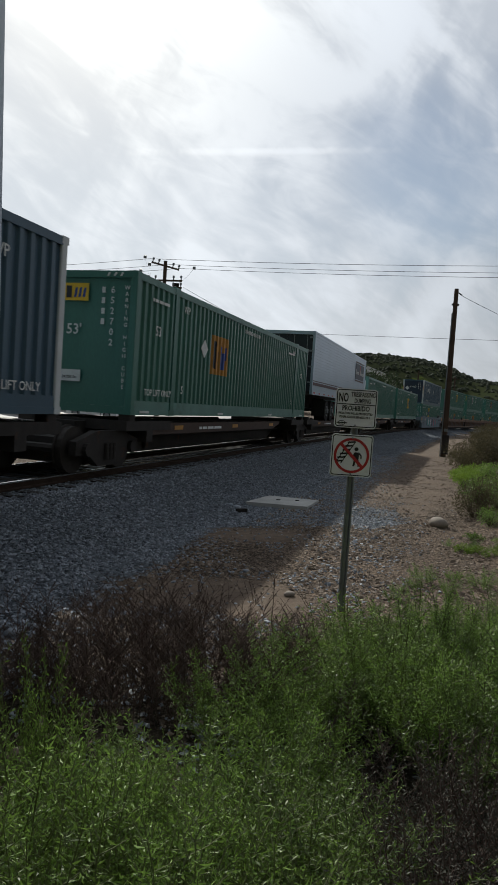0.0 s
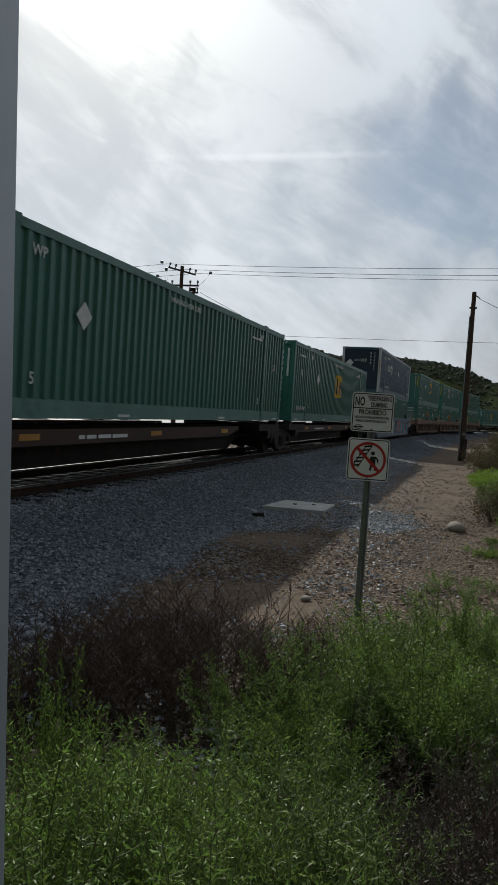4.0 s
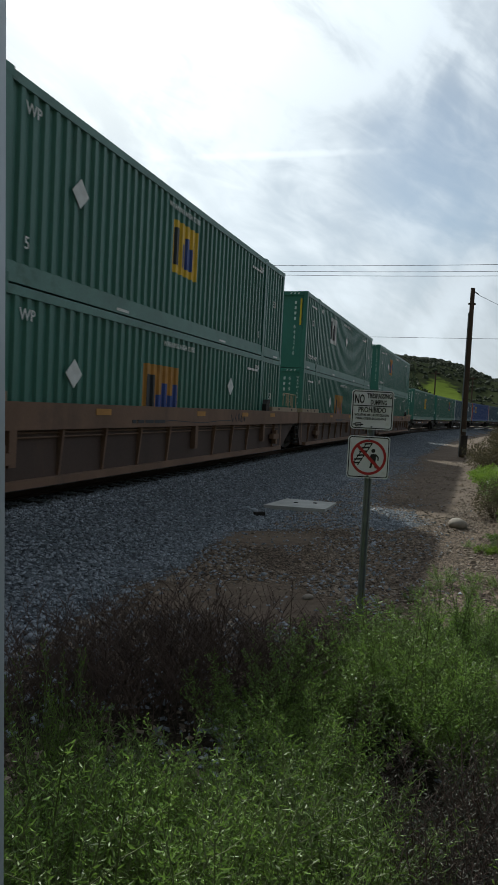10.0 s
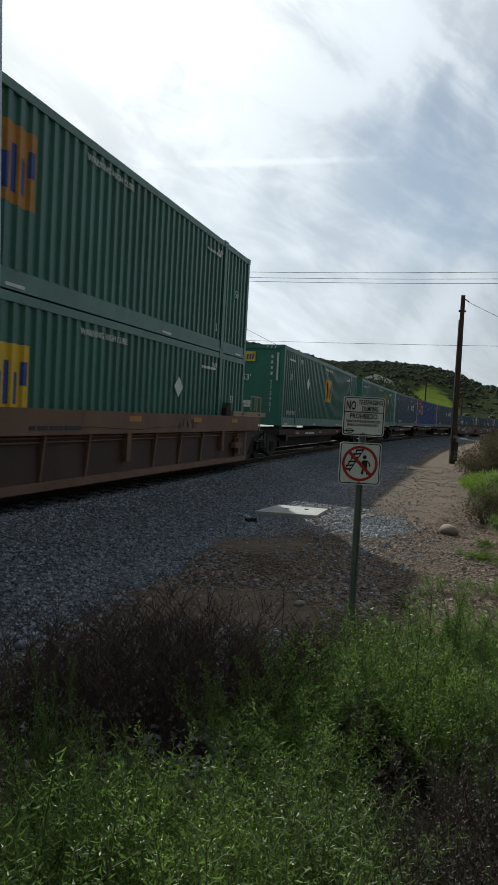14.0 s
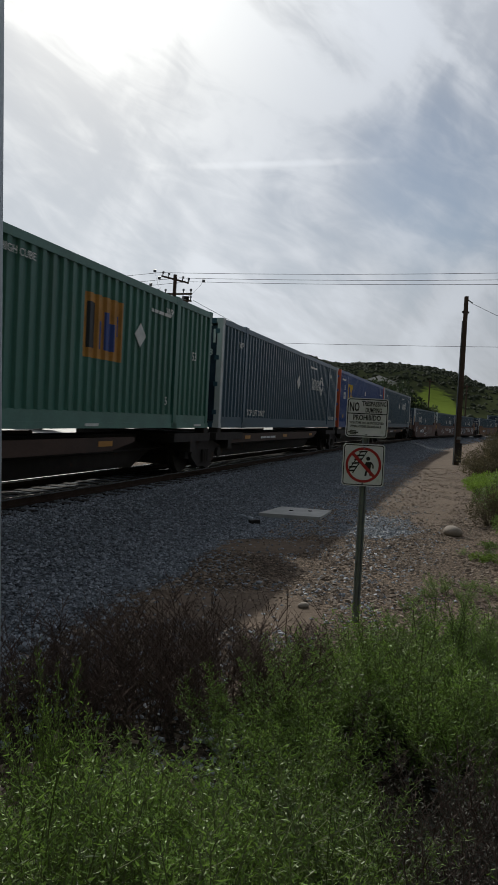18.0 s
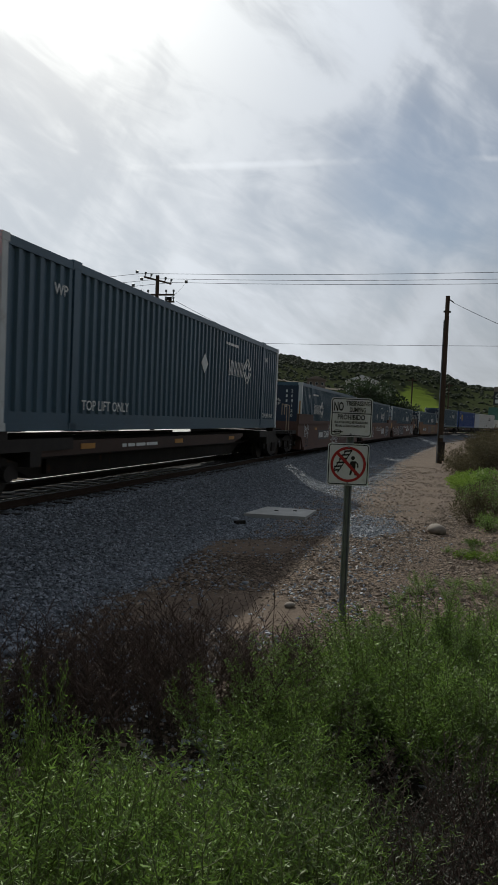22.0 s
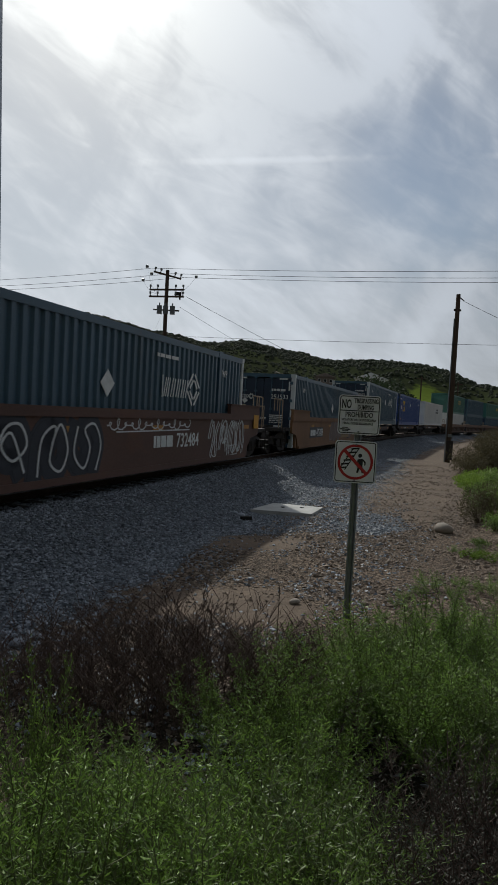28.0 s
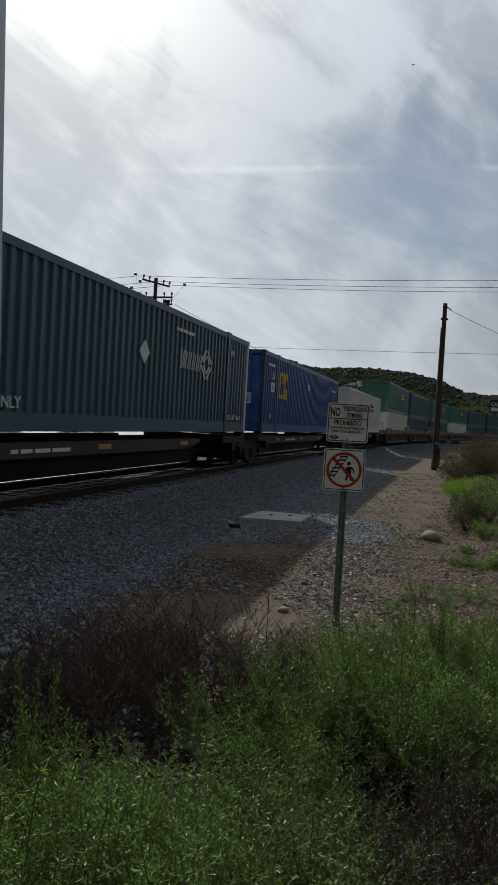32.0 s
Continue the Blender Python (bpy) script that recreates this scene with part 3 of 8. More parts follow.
def emblem_patch(c, y, z, w, h, back, ink, ink2, end=False):
    """A rectangular emblem of plain blocks on a coloured patch."""
    if not end:
        return side_emblem(c, y, z, w, h, back, ink, ink2)
    p = part("emblem", plate(0, w, 0, h), back, c, "rectangular emblem patch with dark block shapes")
    part("emblem_block", Geo().box(0.08 * w, 0.30 * w, 0.16 * h, 0.84 * h, 0, 0.007), ink, p)
    for x0 in (0.40, 0.58, 0.76):
        q = [((x0) * w, 0.2 * h), ((x0 + 0.10) * w, 0.2 * h), ((x0 + 0.15) * w, 0.74 * h), ((x0 + 0.05) * w, 0.74 * h)]
        part("emblem_block", Geo().prism([(x, z_, 0) for x, z_ in q], [(x, z_, 0.007) for x, z_ in q]), ink2, p)
    return put_end(p, y, z) if end else put_side(p, y, z)


def lattice_mark(c, y, z, size, end=False):
    """White slanted bars and a diamond lattice."""
    p = part("emblem", Geo().box(0, size * 0.05, 0, size * 0.5, 0, 0.006), "decal_white", c, "white emblem of bars and a diamond lattice")
    g = Geo()
    s = size

    def bar(x0, y0, x1, y1, t):
        d = Vector((x1 - x0, y1 - y0, 0))
        n = Vector((-d.y, d.x, 0)).normalized() * t * s / 2
        a, b = Vector((x0 * s, y0 * s, 0)), Vector((x1 * s, y1 * s, 0))
        ring = [a - n, b - n, b + n, a + n]
        part("emblem_bar", Geo().prism([(v.x, v.y, 0) for v in ring], [(v.x, v.y, 0.006) for v in ring]), "decal_white", p)

    # slanted open bars
    for x0, wd in ((0.10, 0.10), (0.32, 0.16), (0.62, 0.16), (0.92, 0.16), (1.22, 0.14)):
        bar(x0, 0.02, x0 + 0.12, 0.46, 0.045)
        bar(x0 + wd, 0.02, x0 + wd + 0.12, 0.46, 0.045)
    cx, cy = 1.98, 0.25
    cx = 1.86
    for r in (0.44, 0.27):
        q = [(cx + r, cy), (cx, cy + r), (cx - r, cy), (cx, cy - r)]
        for i in range(4):
            (ax, ay), (bx, by) = q[i], q[(i + 1) % 4]
            bar(ax + 0.12 * (bx - ax), ay + 0.12 * (by - ay), bx - 0.12 * (bx - ax), by - 0.12 * (by - ay), 0.07)
    return put_end(p, y, z) if end else put_side(p, y, z)


def placard(c, y, z, r=0.2, mat="decal_white", end=False):
    p = part("placard", Geo().prism([(r, 0, -0.004), (0, r, -0.004), (-r, 0, -0.004), (0, -r, -0.004)], [(r, 0, 0.004), (0, r, 0.004), (-r, 0, 0.004), (0, -r, 0.004)]),
             mat, c, "diamond-shaped placard")
    return put_end(p, y, z) if end else put_side(p, y, z)


def words(c, text, y, z, size, end=False, mat="decal_white", align="LEFT"):
    me = letters(text, size, align)
    p = part("lettering", me, mat, c)
    return put_end(p, y, z) if end else put_side(p, y, z)


def bars(c, y, z, w, h, rows, end=False, mat="decal_white"):
    """Small print as plain bars."""
    g = Geo()
    for i in range(rows):
        z0 = h * (rows - 1 - i) / rows
        x = 0.0
        k = 0
        while x < w * 0.95:
            d = w * (0.10 + 0.07 * ((i * 3 + k * 5) % 4))
            g.box(x, min(x + d, w), z0, z0 + h / rows * 0.55, -0.003, 0.003)
            x += d + w * 0.04
            k += 1
    p = part("small_print", g, mat, c)
    return put_end(p, y, z) if end else put_side(p, y, z)


def digit_column(c, digits, x, z, size):
    for i, ch in enumerate(digits):
        words(c, ch, x, z - i * size * 1.12, size, True, align="CENTER")


def code_bars(c, x, z, size, n=4):
    for i in range(n):
        put_end(part("code_bar", Geo().box(-size * 0.20, size * 0.20, 0, size * 0.62, -0.003, 0.003), "decal_white", c), x, z - i * size * 1.12)


def green_box(u, z, doors=False, digits="", emblem=None, emblem_mat="yellow", white_column=False, label="", big=False, lift=0.0, placards=None, end_mat=None):
    c = copy_thing(container_master("green", "green", doors), Matrix())
    tagged(c, label or "green corrugated shipping container with white lettering on a rail car", "container", "containers on the train")
    ink2 = "decal_blue" if emblem_mat != "decal_white" else "decal_dark"
    if emblem:
        w, h = (1.75, 1.55) if big else (1.30, 1.12 if lift else 1.04)
        emblem_patch(c, emblem, (0.55 if big else 1.12) + lift, w, h, emblem_mat, "decal_dark", ink2)
    # lettering along the side
    words(c, "53", 0.95, 1.72, 0.30)
    words(c, "WP", 2.45, 2.42, 0.24)
    bars(c, 0.75, 2.42, 0.9, 0.12, 1)
    bars(c, BOX_L - 3.4, 2.40, 1.0, 0.12, 1)
    words(c, "WARNING HIGH CUBE", 7.2, 2.52, 0.16)
    for y in placards or ((3.9, BOX_L - 4.75) if z < DECK else (3.9,)):
        placard(c, y, 1.72 if y < 8 else 1.85, 0.24)
    words(c, "TOP LIFT ONLY", 0.55, 0.42, 0.20)
    words(c, "5", 2.5, 0.52, 0.26)
    words(c, "5", BOX_L - 2.6, 0.5, 0.26)
    words(c, "53", BOX_L - 1.2, 1.6, 0.28)
    words(c, "WP", BOX_L - 2.7, 2.42, 0.24)
    for y in (0.4, 5.2, 10.4, BOX_L - 0.9):
        put_side(part("reflector_strip", Geo().box(0, 0.45, 0, 0.05, -0.003, 0.003), "decal_white", c), y, 0.04)
    if doors:
        words(c, digits, 0.28, 2.05, 0.22, True)
        bars(c, 0.28, 2.33, 0.62, 0.15, 1, True)
        placard(c, 0.55, 1.62, 0.26, "green_rail", True)
        bars(c, 0.25, 0.98, 0.85, 0.42, 5, True)
        bars(c, -0.75, 0.98, 0.6, 0.42, 5, True)
        put_end(part("door_label", plate(0, 0.42, 0, 0.24), "yellow", c), 0.25, 0.72)
        put_end(part("door_label", plate(0, 0.42, 0, 0.24), "decal_white", c), 0.74, 0.72)
        put_end(part("emblem", plate(0, 0.7, 0, 0.42), "faded", c, "faded orange rectangular emblem"), -1.05, 1.6)
    else:
        emblem_patch(c, -0.36, 2.28, 0.56, 0.36, end_mat or (emblem_mat if emblem_mat != "faded" else "yellow"), "decal_dark", ink2, True)
        words(c, "53'", -0.28, 1.60, 0.30, True)
        if white_column:
            code_bars(c, 0.55, 2.45, 0.19, 4)
            digit_column(c, digits, 0.76, 2.45, 0.19)
            for i, ch in enumerate("WARNING HIGH CUBE"):
                if ch != " ":
                    words(c, ch, 1.08, 2.52 - i * 0.125, 0.115, True, align="CENTER")
        else:
            code_bars(c, 0.84, 2.42, 0.18, 4)
            digit_column(c, digits, 0.84, 2.42 - 4.6 * 0.2, 0.18)
        put_end(part("weight_label", plate(0, 0.46, 0, 0.24), "decal_white", c), -0.36, 0.62)
        words(c, "24,000 lbs", -0.33, 0.68, 0.085, True, "sign_black").location.y = -0.0115
        placard(c, -0.75, 1.95, 0.24, "decal_white" if emblem_mat != "decal_white" else "faded", True)
        bars(c, -1.05, 0.85, 0.5, 0.4, 6, True)
        for x in () if white_column else (-1.16, 1.02):
            st = Geo().box(0, 0.07, 0, 1.0, -0.003, 0.003)
            put_end(part("warning_strip", st, "yellow" if "decal_white" in (emblem_mat, end_mat) else "decal_white", c), x, 1.62)
        g = Geo()
        for x in (-1.0, -0.85, -0.7, 0.6, 0.75, 0.9):
            g.prism([(x, 0, -0.003), (x + 0.05, 0, -0.003), (x + 0.09, 0.07, -0.003), (x + 0.04, 0.07, -0.003)],
                    [(x, 0, 0.003), (x + 0.05, 0, 0.003), (x + 0.09, 0.07, 0.003), (x + 0.04, 0.07, 0.003)])
        put_end(part("hazard_stripes", g, "decal_white", c), 0, BOX_H - 0.11, -0.012)
    return riding(c, u, BOX_L, z)


def slate_box(u, z, doors=True, digits="", mark=11.6, diamond=8.4):
    c = copy_thing(container_master("slate", "pale", doors), Matrix())
    tagged(c, "slate-blue corrugated shipping container with pale corner posts", "container", "containers on the train")
    lattice_mark(c, mark, 1.55, 0.98)
    placard(c, diamond, 1.72, 0.26)
    words(c, "WP", 1.35, 2.25, 0.26)
    bars(c, mark - 0.3, 2.42, 1.2, 0.14, 1)
    words(c, "TOP LIFT ONLY", 2.3, 0.36, 0.26)
    words(c, "TOP LIFT ONLY", BOX_L - 2.0, 0.36, 0.20)
    words(c, "WP", BOX_L - 1.9, 2.25, 0.26)
    if doors:
        lattice_mark(c, -1.05, 1.9, 0.30, True)
        bars(c, 0.35, 2.22, 0.6, 0.17, 1, True)
        words(c, digits, 0.33, 1.92, 0.24, True)
        if u < 0:
            placard(c, 0.55, 1.45, 0.25, "faded", True)
        placard(c, -0.75, 1.8, 0.12, "decal_white", True)
        bars(c, 0.3, 0.95, 0.6, 0.36, 5, True)
        bars(c, -0.1, 1.08, 0.28, 0.1, 2, True)
        put_end(part("weight_label", plate(0, 0.5, 0, 0.26), "decal_white", c), 0.3, 0.6)
        words(c, "24,000 lbs", 0.32, 0.68, 0.095, True, "sign_black").location.y = -0.0115
        put_end(part("door_label", plate(0, 0.34, 0, 0.06), "decal_white", c), -1.05, 2.68)
        put_end(part("door_label", plate(0, 0.34, 0, 0.06), "decal_white", c), 0.65, 2.68)
        put_end(part("corner_strip", plate(0, 0.06, 0, 0.36), "decal_white", c), -1.12, 2.25)
        put_end(part("corner_strip", plate(0, 0.06, 0, 0.36), "decal_white", c), 1.04, 2.25)
    else:
        lattice_mark(c, -0.45, 1.95, 0.36, True)
        placard(c, -0.75, 1.85, 0.26, "decal_white", True)
        digit_column(c, digits, 0.86, 2.45, 0.19)
        code_bars(c, 0.62, 2.45, 0.19, 4)
        put_end(part("weight_label", plate(0, 0.1, 0, 0.2), "decal_white", c), -0.3, 1.25)
        for x in (-1.26, 1.2):
            put_end(part("warning_strip", plate(0, 0.05, 0, 0.9), "faded", c), x, 1.2, -0.012)
    return riding(c, u, BOX_L, z)


def blue_box(u, z, post="orange_end"):
    c = copy_thing(container_master("blue", post, True), Matrix())
    tagged(c, "bright blue corrugated container with red-orange end posts and a yellow emblem" if post == "orange_end" else "bright blue corrugated container with dark end posts and a yellow emblem", "container", "containers on the train")
    emblem_patch(c, 2.35, 1.3, 1.3, 1.0, "yellow", "decal_blue", "decal_blue")
    words(c, "53", 1.1, 1.95, 0.34)
    put_side(part("number_label", plate(0, 0.5, 0, 0.34), "decal_white", c), 1.0, 1.48)
    words(c, "10", 1.08, 1.54, 0.28, mat="decal_blue").location.x += 0.006
    put_side(part("number_label", plate(0, 0.3, 0, 0.26), "decal_white", c), 7.6, 1.9)
    words(c, "5", 2.6, 0.36, 0.24)
    bars(c, 0.5, 2.4, 1.0, 0.16, 1)
    bars(c, BOX_L - 2.2, 2.2, 1.2, 0.14, 1)
    put_side(part("lamp_label", plate(0, 0.16, 0, 0.16), "yellow", c), 1.0, 0.5)
    bars(c, 0.3, 1.0, 0.6, 0.4, 5, True)
    emblem_patch(c, -1.0, 1.95, 0.6, 0.4, "yellow", "decal_blue", "decal_blue", True)
    return riding(c, u, BOX_L, z)


def plain_box(u, z, paint, label, length=BOX_L, mark=None):
    c = copy_thing(container_master(paint, paint, True), Matrix())
    if length != BOX_L:
        c.scale = (1, length / BOX_L, 1)
    tagged(c, label, "container", "containers on the train")
    if mark:
        bars(c, 9.5, 1.6, 2.2, 0.7, 2, mat=mark)
    return riding(c, u, length, z)


def truck(parent, y):
    """A two-axle truck with side frames, under a car."""
    t = part("truck", Geo().box(-1.0, 1.0, y - 0.2, y + 0.2, 0.42, 0.66, 0.03), "dark_steel", parent)
    for sx in (-1, 1):
        x0, x1 = sorted((sx * 0.92, sx * 1.08))
        prof = [(-1.22, 0.36), (-1.22, 0.62), (-0.5, 0.80), (0.5, 0.80), (1.22, 0.62), (1.22, 0.36), (0.75, 0.34), (0.4, 0.12), (-0.4, 0.12), (-0.75, 0.34)]
        part("side_frame", Geo().prism([(x0, y + a, b) for a, b in prof], [(x1, y + a, b) for a, b in prof]), "dark_steel", t)
        sp = Geo()
        for k in (-0.14, 0.0, 0.14):
            sp.tube((sx * 1.10, y + k, 0.24), (sx * 1.10, y + k, 0.56), 0.055, 8)
        part("spring", sp, "dark_steel", t)
        for dy in (-0.89, 0.89):
            g = Geo().tube((sx * 0.68, y + dy, 0.44), (sx * 0.82, y + dy, 0.44), 0.44, 20).tube((sx * 0.66, y + dy, 0.44), (sx * 0.69, y + dy, 0.44), 0.475, 20)
            part("wheel", g, "wheel", t)
            part("bearing_cap", Geo().tube((sx * 1.0, y + dy, 0.46), (sx * 1.16, y + dy, 0.46), 0.13, 10), "dark_steel", t)
    part("transom", Geo().box(-0.62, 0.62, y - 0.78, y + 0.78, 0.16, 0.64, 0.05).box(-0.85, 0.85, y - 0.36, y + 0.36, 0.14, 0.60), "dark_steel", t)
    for dy in (-0.89, 0.89):
        part("axle", Geo().tube((-0.9, y + dy, 0.44), (0.9, y + dy, 0.44), 0.085, 8), "dark_steel", t)
    return t


def ladder(parent, x, y, z0, z1, axis="y", w=0.42, mat="dark_steel", rungs=None):
    g = Geo()
    n = rungs or max(2, round((z1 - z0) / 0.3))
    ends = [(x, y, 0), (x, y + w, 0)] if axis == "y" else [(x, y, 0), (x + w, y, 0)]
    for ex, ey, _ in ends:
        g.tube((ex, ey, z0), (ex, ey, z1), 0.022, 6)
    for i in range(n):
        z = z0 + (z1 - z0) * (i + 0.5) / n
        g.tube((ends[0][0], ends[0][1], z), (ends[1][0], ends[1][1], z), 0.016, 6)
    return part("ladder", g, mat, parent)


def spine_car(u, first=False, last=False, beam="beam", hitch=False):
    """One skeleton unit: a centre sill with shelves at its ends; local origin at the container's leading end."""
    c = tagged(thing("spine_car", "", ""), "dark skeletal intermodal flat car unit with grimy brown side beams", "railway car", "cars of the train")
    prof = [(-0.5, 0.95), (BOX_L + 0.5, 0.95), (BOX_L + 0.5, 0.66), (BOX_L - 1.3, 0.6), (BOX_L - 2.3, 0.2), (2.3, 0.2), (1.3, 0.6), (-0.5, 0.66)]
    part("centre_sill", Geo().prism([(-0.33, a, b) for a, b in prof], [(0.33, a, b) for a, b in prof]), "dark_steel", c)
    for y0 in (0.0, BOX_L - 2.0):
        part("end_platform", Geo().box(-1.28, 1.28, y0 - 0.1, y0 + 2.1, 0.80, 1.0).box(-1.28, 1.28, y0 + 0.85, y0 + 1.15, 0.55, 0.80), "dark_steel", c)
    for y in (0.02, BOX_L - 0.3):
        for sx in (-1, 1):
            part("container_pedestal", Geo().box(sx * 1.14 - 0.13, sx * 1.14 + 0.13, y, y + 0.28, 0.98, 1.13, 0.02), "dark_steel", c)
    for sx in (-1, 1):
        x0, x1 = sorted((sx * 1.17, sx * 1.25))
        prof = [(0.9, 0.70), (0.9, 0.955), (12.2, 0.955), (12.2, 0.86), (11.3, 0.70)]
        part("side_beam", Geo().prism([(x0, a, b) for a, b in prof], [(x1, a, b) for a, b in prof]), beam, c, "faded brown side beam with worn stencils")
    for y in (3.2, 6.0, 8.8, 11.6):
        part("cross_arm", Geo().box(-1.2, 1.2, y, y + 0.12, 0.76, 0.9), "dark_steel", c)
    for y in (2.4, 6.7, 10.8):
        put_side(part("reflector_strip", Geo().box(0, 0.5, 0, 0.10, -0.003, 0.003), "faded", c), y, 0.79, 1.256)
    bars(c, 4.0, 0.78, 1.8, 0.12, 1).location.x = 1.256
    part("brake_pipe", Geo().pipe([(0.55, -0.3, 0.75), (0.55, 2, 0.6), (0.55, BOX_L - 2, 0.6), (0.55, BOX_L + 0.3, 0.75)], 0.03), "dark_steel", c)
    part("brake_cylinder", Geo().tube((-0.5, 5.2, 0.6), (-0.5, 6.0, 0.6), 0.17, 10), "dark_steel", c)
    for sx in (-1, 1):
        a, b = sorted((sx * 0.34, sx * 0.42))
        prof = [(2.6, 0.28), (2.6, 0.86), (BOX_L - 2.6, 0.86), (BOX_L - 2.6, 0.28)]
        part("sill_plate", Geo().prism([(a, p, q) for p, q in prof], [(b, p, q) for p, q in prof]), "dark_steel", c)
    if hitch:
        h = part("trailer_hitch", Geo().box(-0.45, 0.45, 13.0, 15.3, 1.0, 1.06).box(-0.4, 0.4, 14.3, 15.0, 1.95, 2.05), "hitch_red", c, "dark red trailer hitch stand")
        for sx in (-1, 1):
            prof = [(13.1, 1.06), (14.35, 1.95), (14.95, 1.95), (14.75, 1.06)]
            part("hitch_brace", Geo().prism([(sx * 0.38 - 0.03, a, b) for a, b in prof], [(sx * 0.38 + 0.03, a, b) for a, b in prof]), "hitch_red", h)
    truck(c, -0.4)
    if last:
        truck(c, BOX_L + 0.4)
    if first or last:
        part("coupler", Geo().box(-0.12, 0.12, *((-2.0, -0.5) if first else (BOX_L + 0.5, BOX_L + 2.0)), 0.7, 0.95), "dark_steel", c)
    return riding(c, u, BOX_L, RAIL_Z)


def well_car(u, paint="rust_car", ribs=True, top=1.28, ends=0.0, number="", graffiti=None, label="", first=True, last=True, lead=1.0, tail=1.85, strips=None, floor=0.17, num_y=3.25):
    """One well unit; local origin at the container's leading end."""
    c = tagged(thing("well_car", "", ""), label or "weathered brown double-stack well car unit with ribbed sides", "railway car", "cars of the train")
    L0, L1 = -lead, BOX_L + tail
    front, back = (1.4 if first else 0.2), (1.2 if last else 0.2)
    deep = 0.40 if ribs else 0.16
    rails = "galv" if paint == "grey_car" else "tan_plate"
    for sx in (-1, 1):
        x0, x1 = sorted((sx * 1.33, sx * (1.37 if ribs else 1.42)))
        if ribs:
            prof = [(L0, top - deep), (L0, top), (L1, top), (L1, top - deep), (BOX_L + 0.30, floor), (-0.3, floor)]
        else:
            prof = [(L0, top - 0.62), (L0, top), (L1, top), (L1, top - 0.62), (BOX_L + 0.45, top - 0.72), (BOX_L + 0.15, floor + 0.25), (BOX_L + 0.05, floor), (0.05, floor), (-0.05, floor + 0.25), (-0.35, top - 0.72)]
        # ribbed cars: recessed sheet takes the paint that includes the chord's shade
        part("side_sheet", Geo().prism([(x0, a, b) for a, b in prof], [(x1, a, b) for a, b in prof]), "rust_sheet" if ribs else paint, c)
        x0, x1 = sorted((sx * 1.34, sx * (1.50 if ribs else 1.46)))
        part("top_chord", Geo().box(x0, x1, L0 - 0.05, L1 + 0.05, top - deep, top + 0.01, 0.015), paint, c)
        part("bottom_chord", Geo().box(x0, x1, 0.1, BOX_L - 0.1, floor - 0.03, floor + 0.09, 0.015), paint, c)
        if ribs:
            for k in range(12):
                y = 0.75 + k * (BOX_L - 1.6) / 11
                wide, thick = (0.16, 0.13) if k in (1, 6, 10) else (0.055, 0.11)
                ring = [(1.365, top - deep), (1.365 + thick, top - deep), (1.365 + thick * (0.95 if wide > 0.1 else 0.35), floor + (0.3 if wide > 0.1 else 0.09)), (1.365, floor + (0.3 if wide > 0.1 else 0.09))]
                part("rib", Geo().prism([(sx * a, y, b) for a, b in ring], [(sx * a, y + wide, b) for a, b in ring]), paint, c)
            for zz in (0.05, 0.12):
                part("pipe_line", Geo().tube((sx * 1.40, 0.3, top - deep - zz), (sx * 1.40, BOX_L - 0.3, top - deep - zz), 0.016, 6), paint, c)
            for y in (1.5, BOX_L - 1.25):
                x0, x1 = sorted((sx * 1.40, sx * 1.56))
                part("side_bracket", Geo().box(x0, x1, y, y + 0.62, 0.52, 0.68, 0.02).box(x0, x1, y + 0.28, y + 0.44, 0.36, 0.80, 0.02), paint, c)
        if ends:
            for y0, y1 in ((L0, 1.9), (BOX_L - 1.6, L1)):
                x0, x1 = sorted((sx * 1.34, sx * 1.44))
                part("raised_side", Geo().prism([(x0, y0, top), (x0, y0, top + ends), (x0, y1, top + ends), (x0, y1 + 0.05, top)],
                                                [(x1, y0, top), (x1, y0, top + ends), (x1, y1, top + ends), (x1, y1 + 0.05, top)]), paint, c)
                a, b = sorted((sx * 1.30, sx * 1.47))
                part("top_lip", Geo().box(a, b, y0, y1, top + ends, top + ends + 0.035, 0.008), paint, c)
        else:
            for y0, y1 in ((-0.65, 2.0), (BOX_L - 1.35, BOX_L + 1.75)):
                x0, x1 = sorted((sx * 1.28, sx * 1.50))
                p = part("guide_block", Geo().box(x0, x1, y0, y1, top + 0.012, top + 0.15, 0.02), "tan_plate" if ribs else paint, c)
                for y in (y0 + 0.7, y1 - 0.8):
                    part("lifting_hole", Geo().box(sx * 1.5 - 0.004, sx * 1.5 + 0.004, y, y + 0.14, top + 0.05, top + 0.11), "dark_steel", p)
            a, b = sorted((sx * 1.18, sx * 1.42))
            part("corner_guide", Geo().prism([(a, BOX_L - 1.75, top + 0.01), (a, BOX_L - 1.75, top + 0.22), (a, BOX_L - 1.55, top + 0.36), (a, BOX_L - 1.40, top + 0.36), (a, BOX_L - 1.40, top + 0.01)],
                                             [(b, BOX_L - 1.75, top + 0.01), (b, BOX_L - 1.75, top + 0.22), (b, BOX_L - 1.55, top + 0.36), (b, BOX_L - 1.40, top + 0.36), (b, BOX_L - 1.40, top + 0.01)]), "dark_steel", c)
    part("well_floor", Geo().box(-1.3, 1.3, 0.2, BOX_L - 0.2, floor, floor + 0.10), "dark_steel", c)
    for e, y0, y1 in ((0, L0 - front, L0), (1, L1, L1 + back)):
        g = Geo().box(-1.34, 1.34, *((y0 + 0.02, -0.3) if e == 0 else (BOX_L + 0.3, y1 - 0.02)), 0.86, 0.98)
        part("end_platform", g, "dark_steel", c)
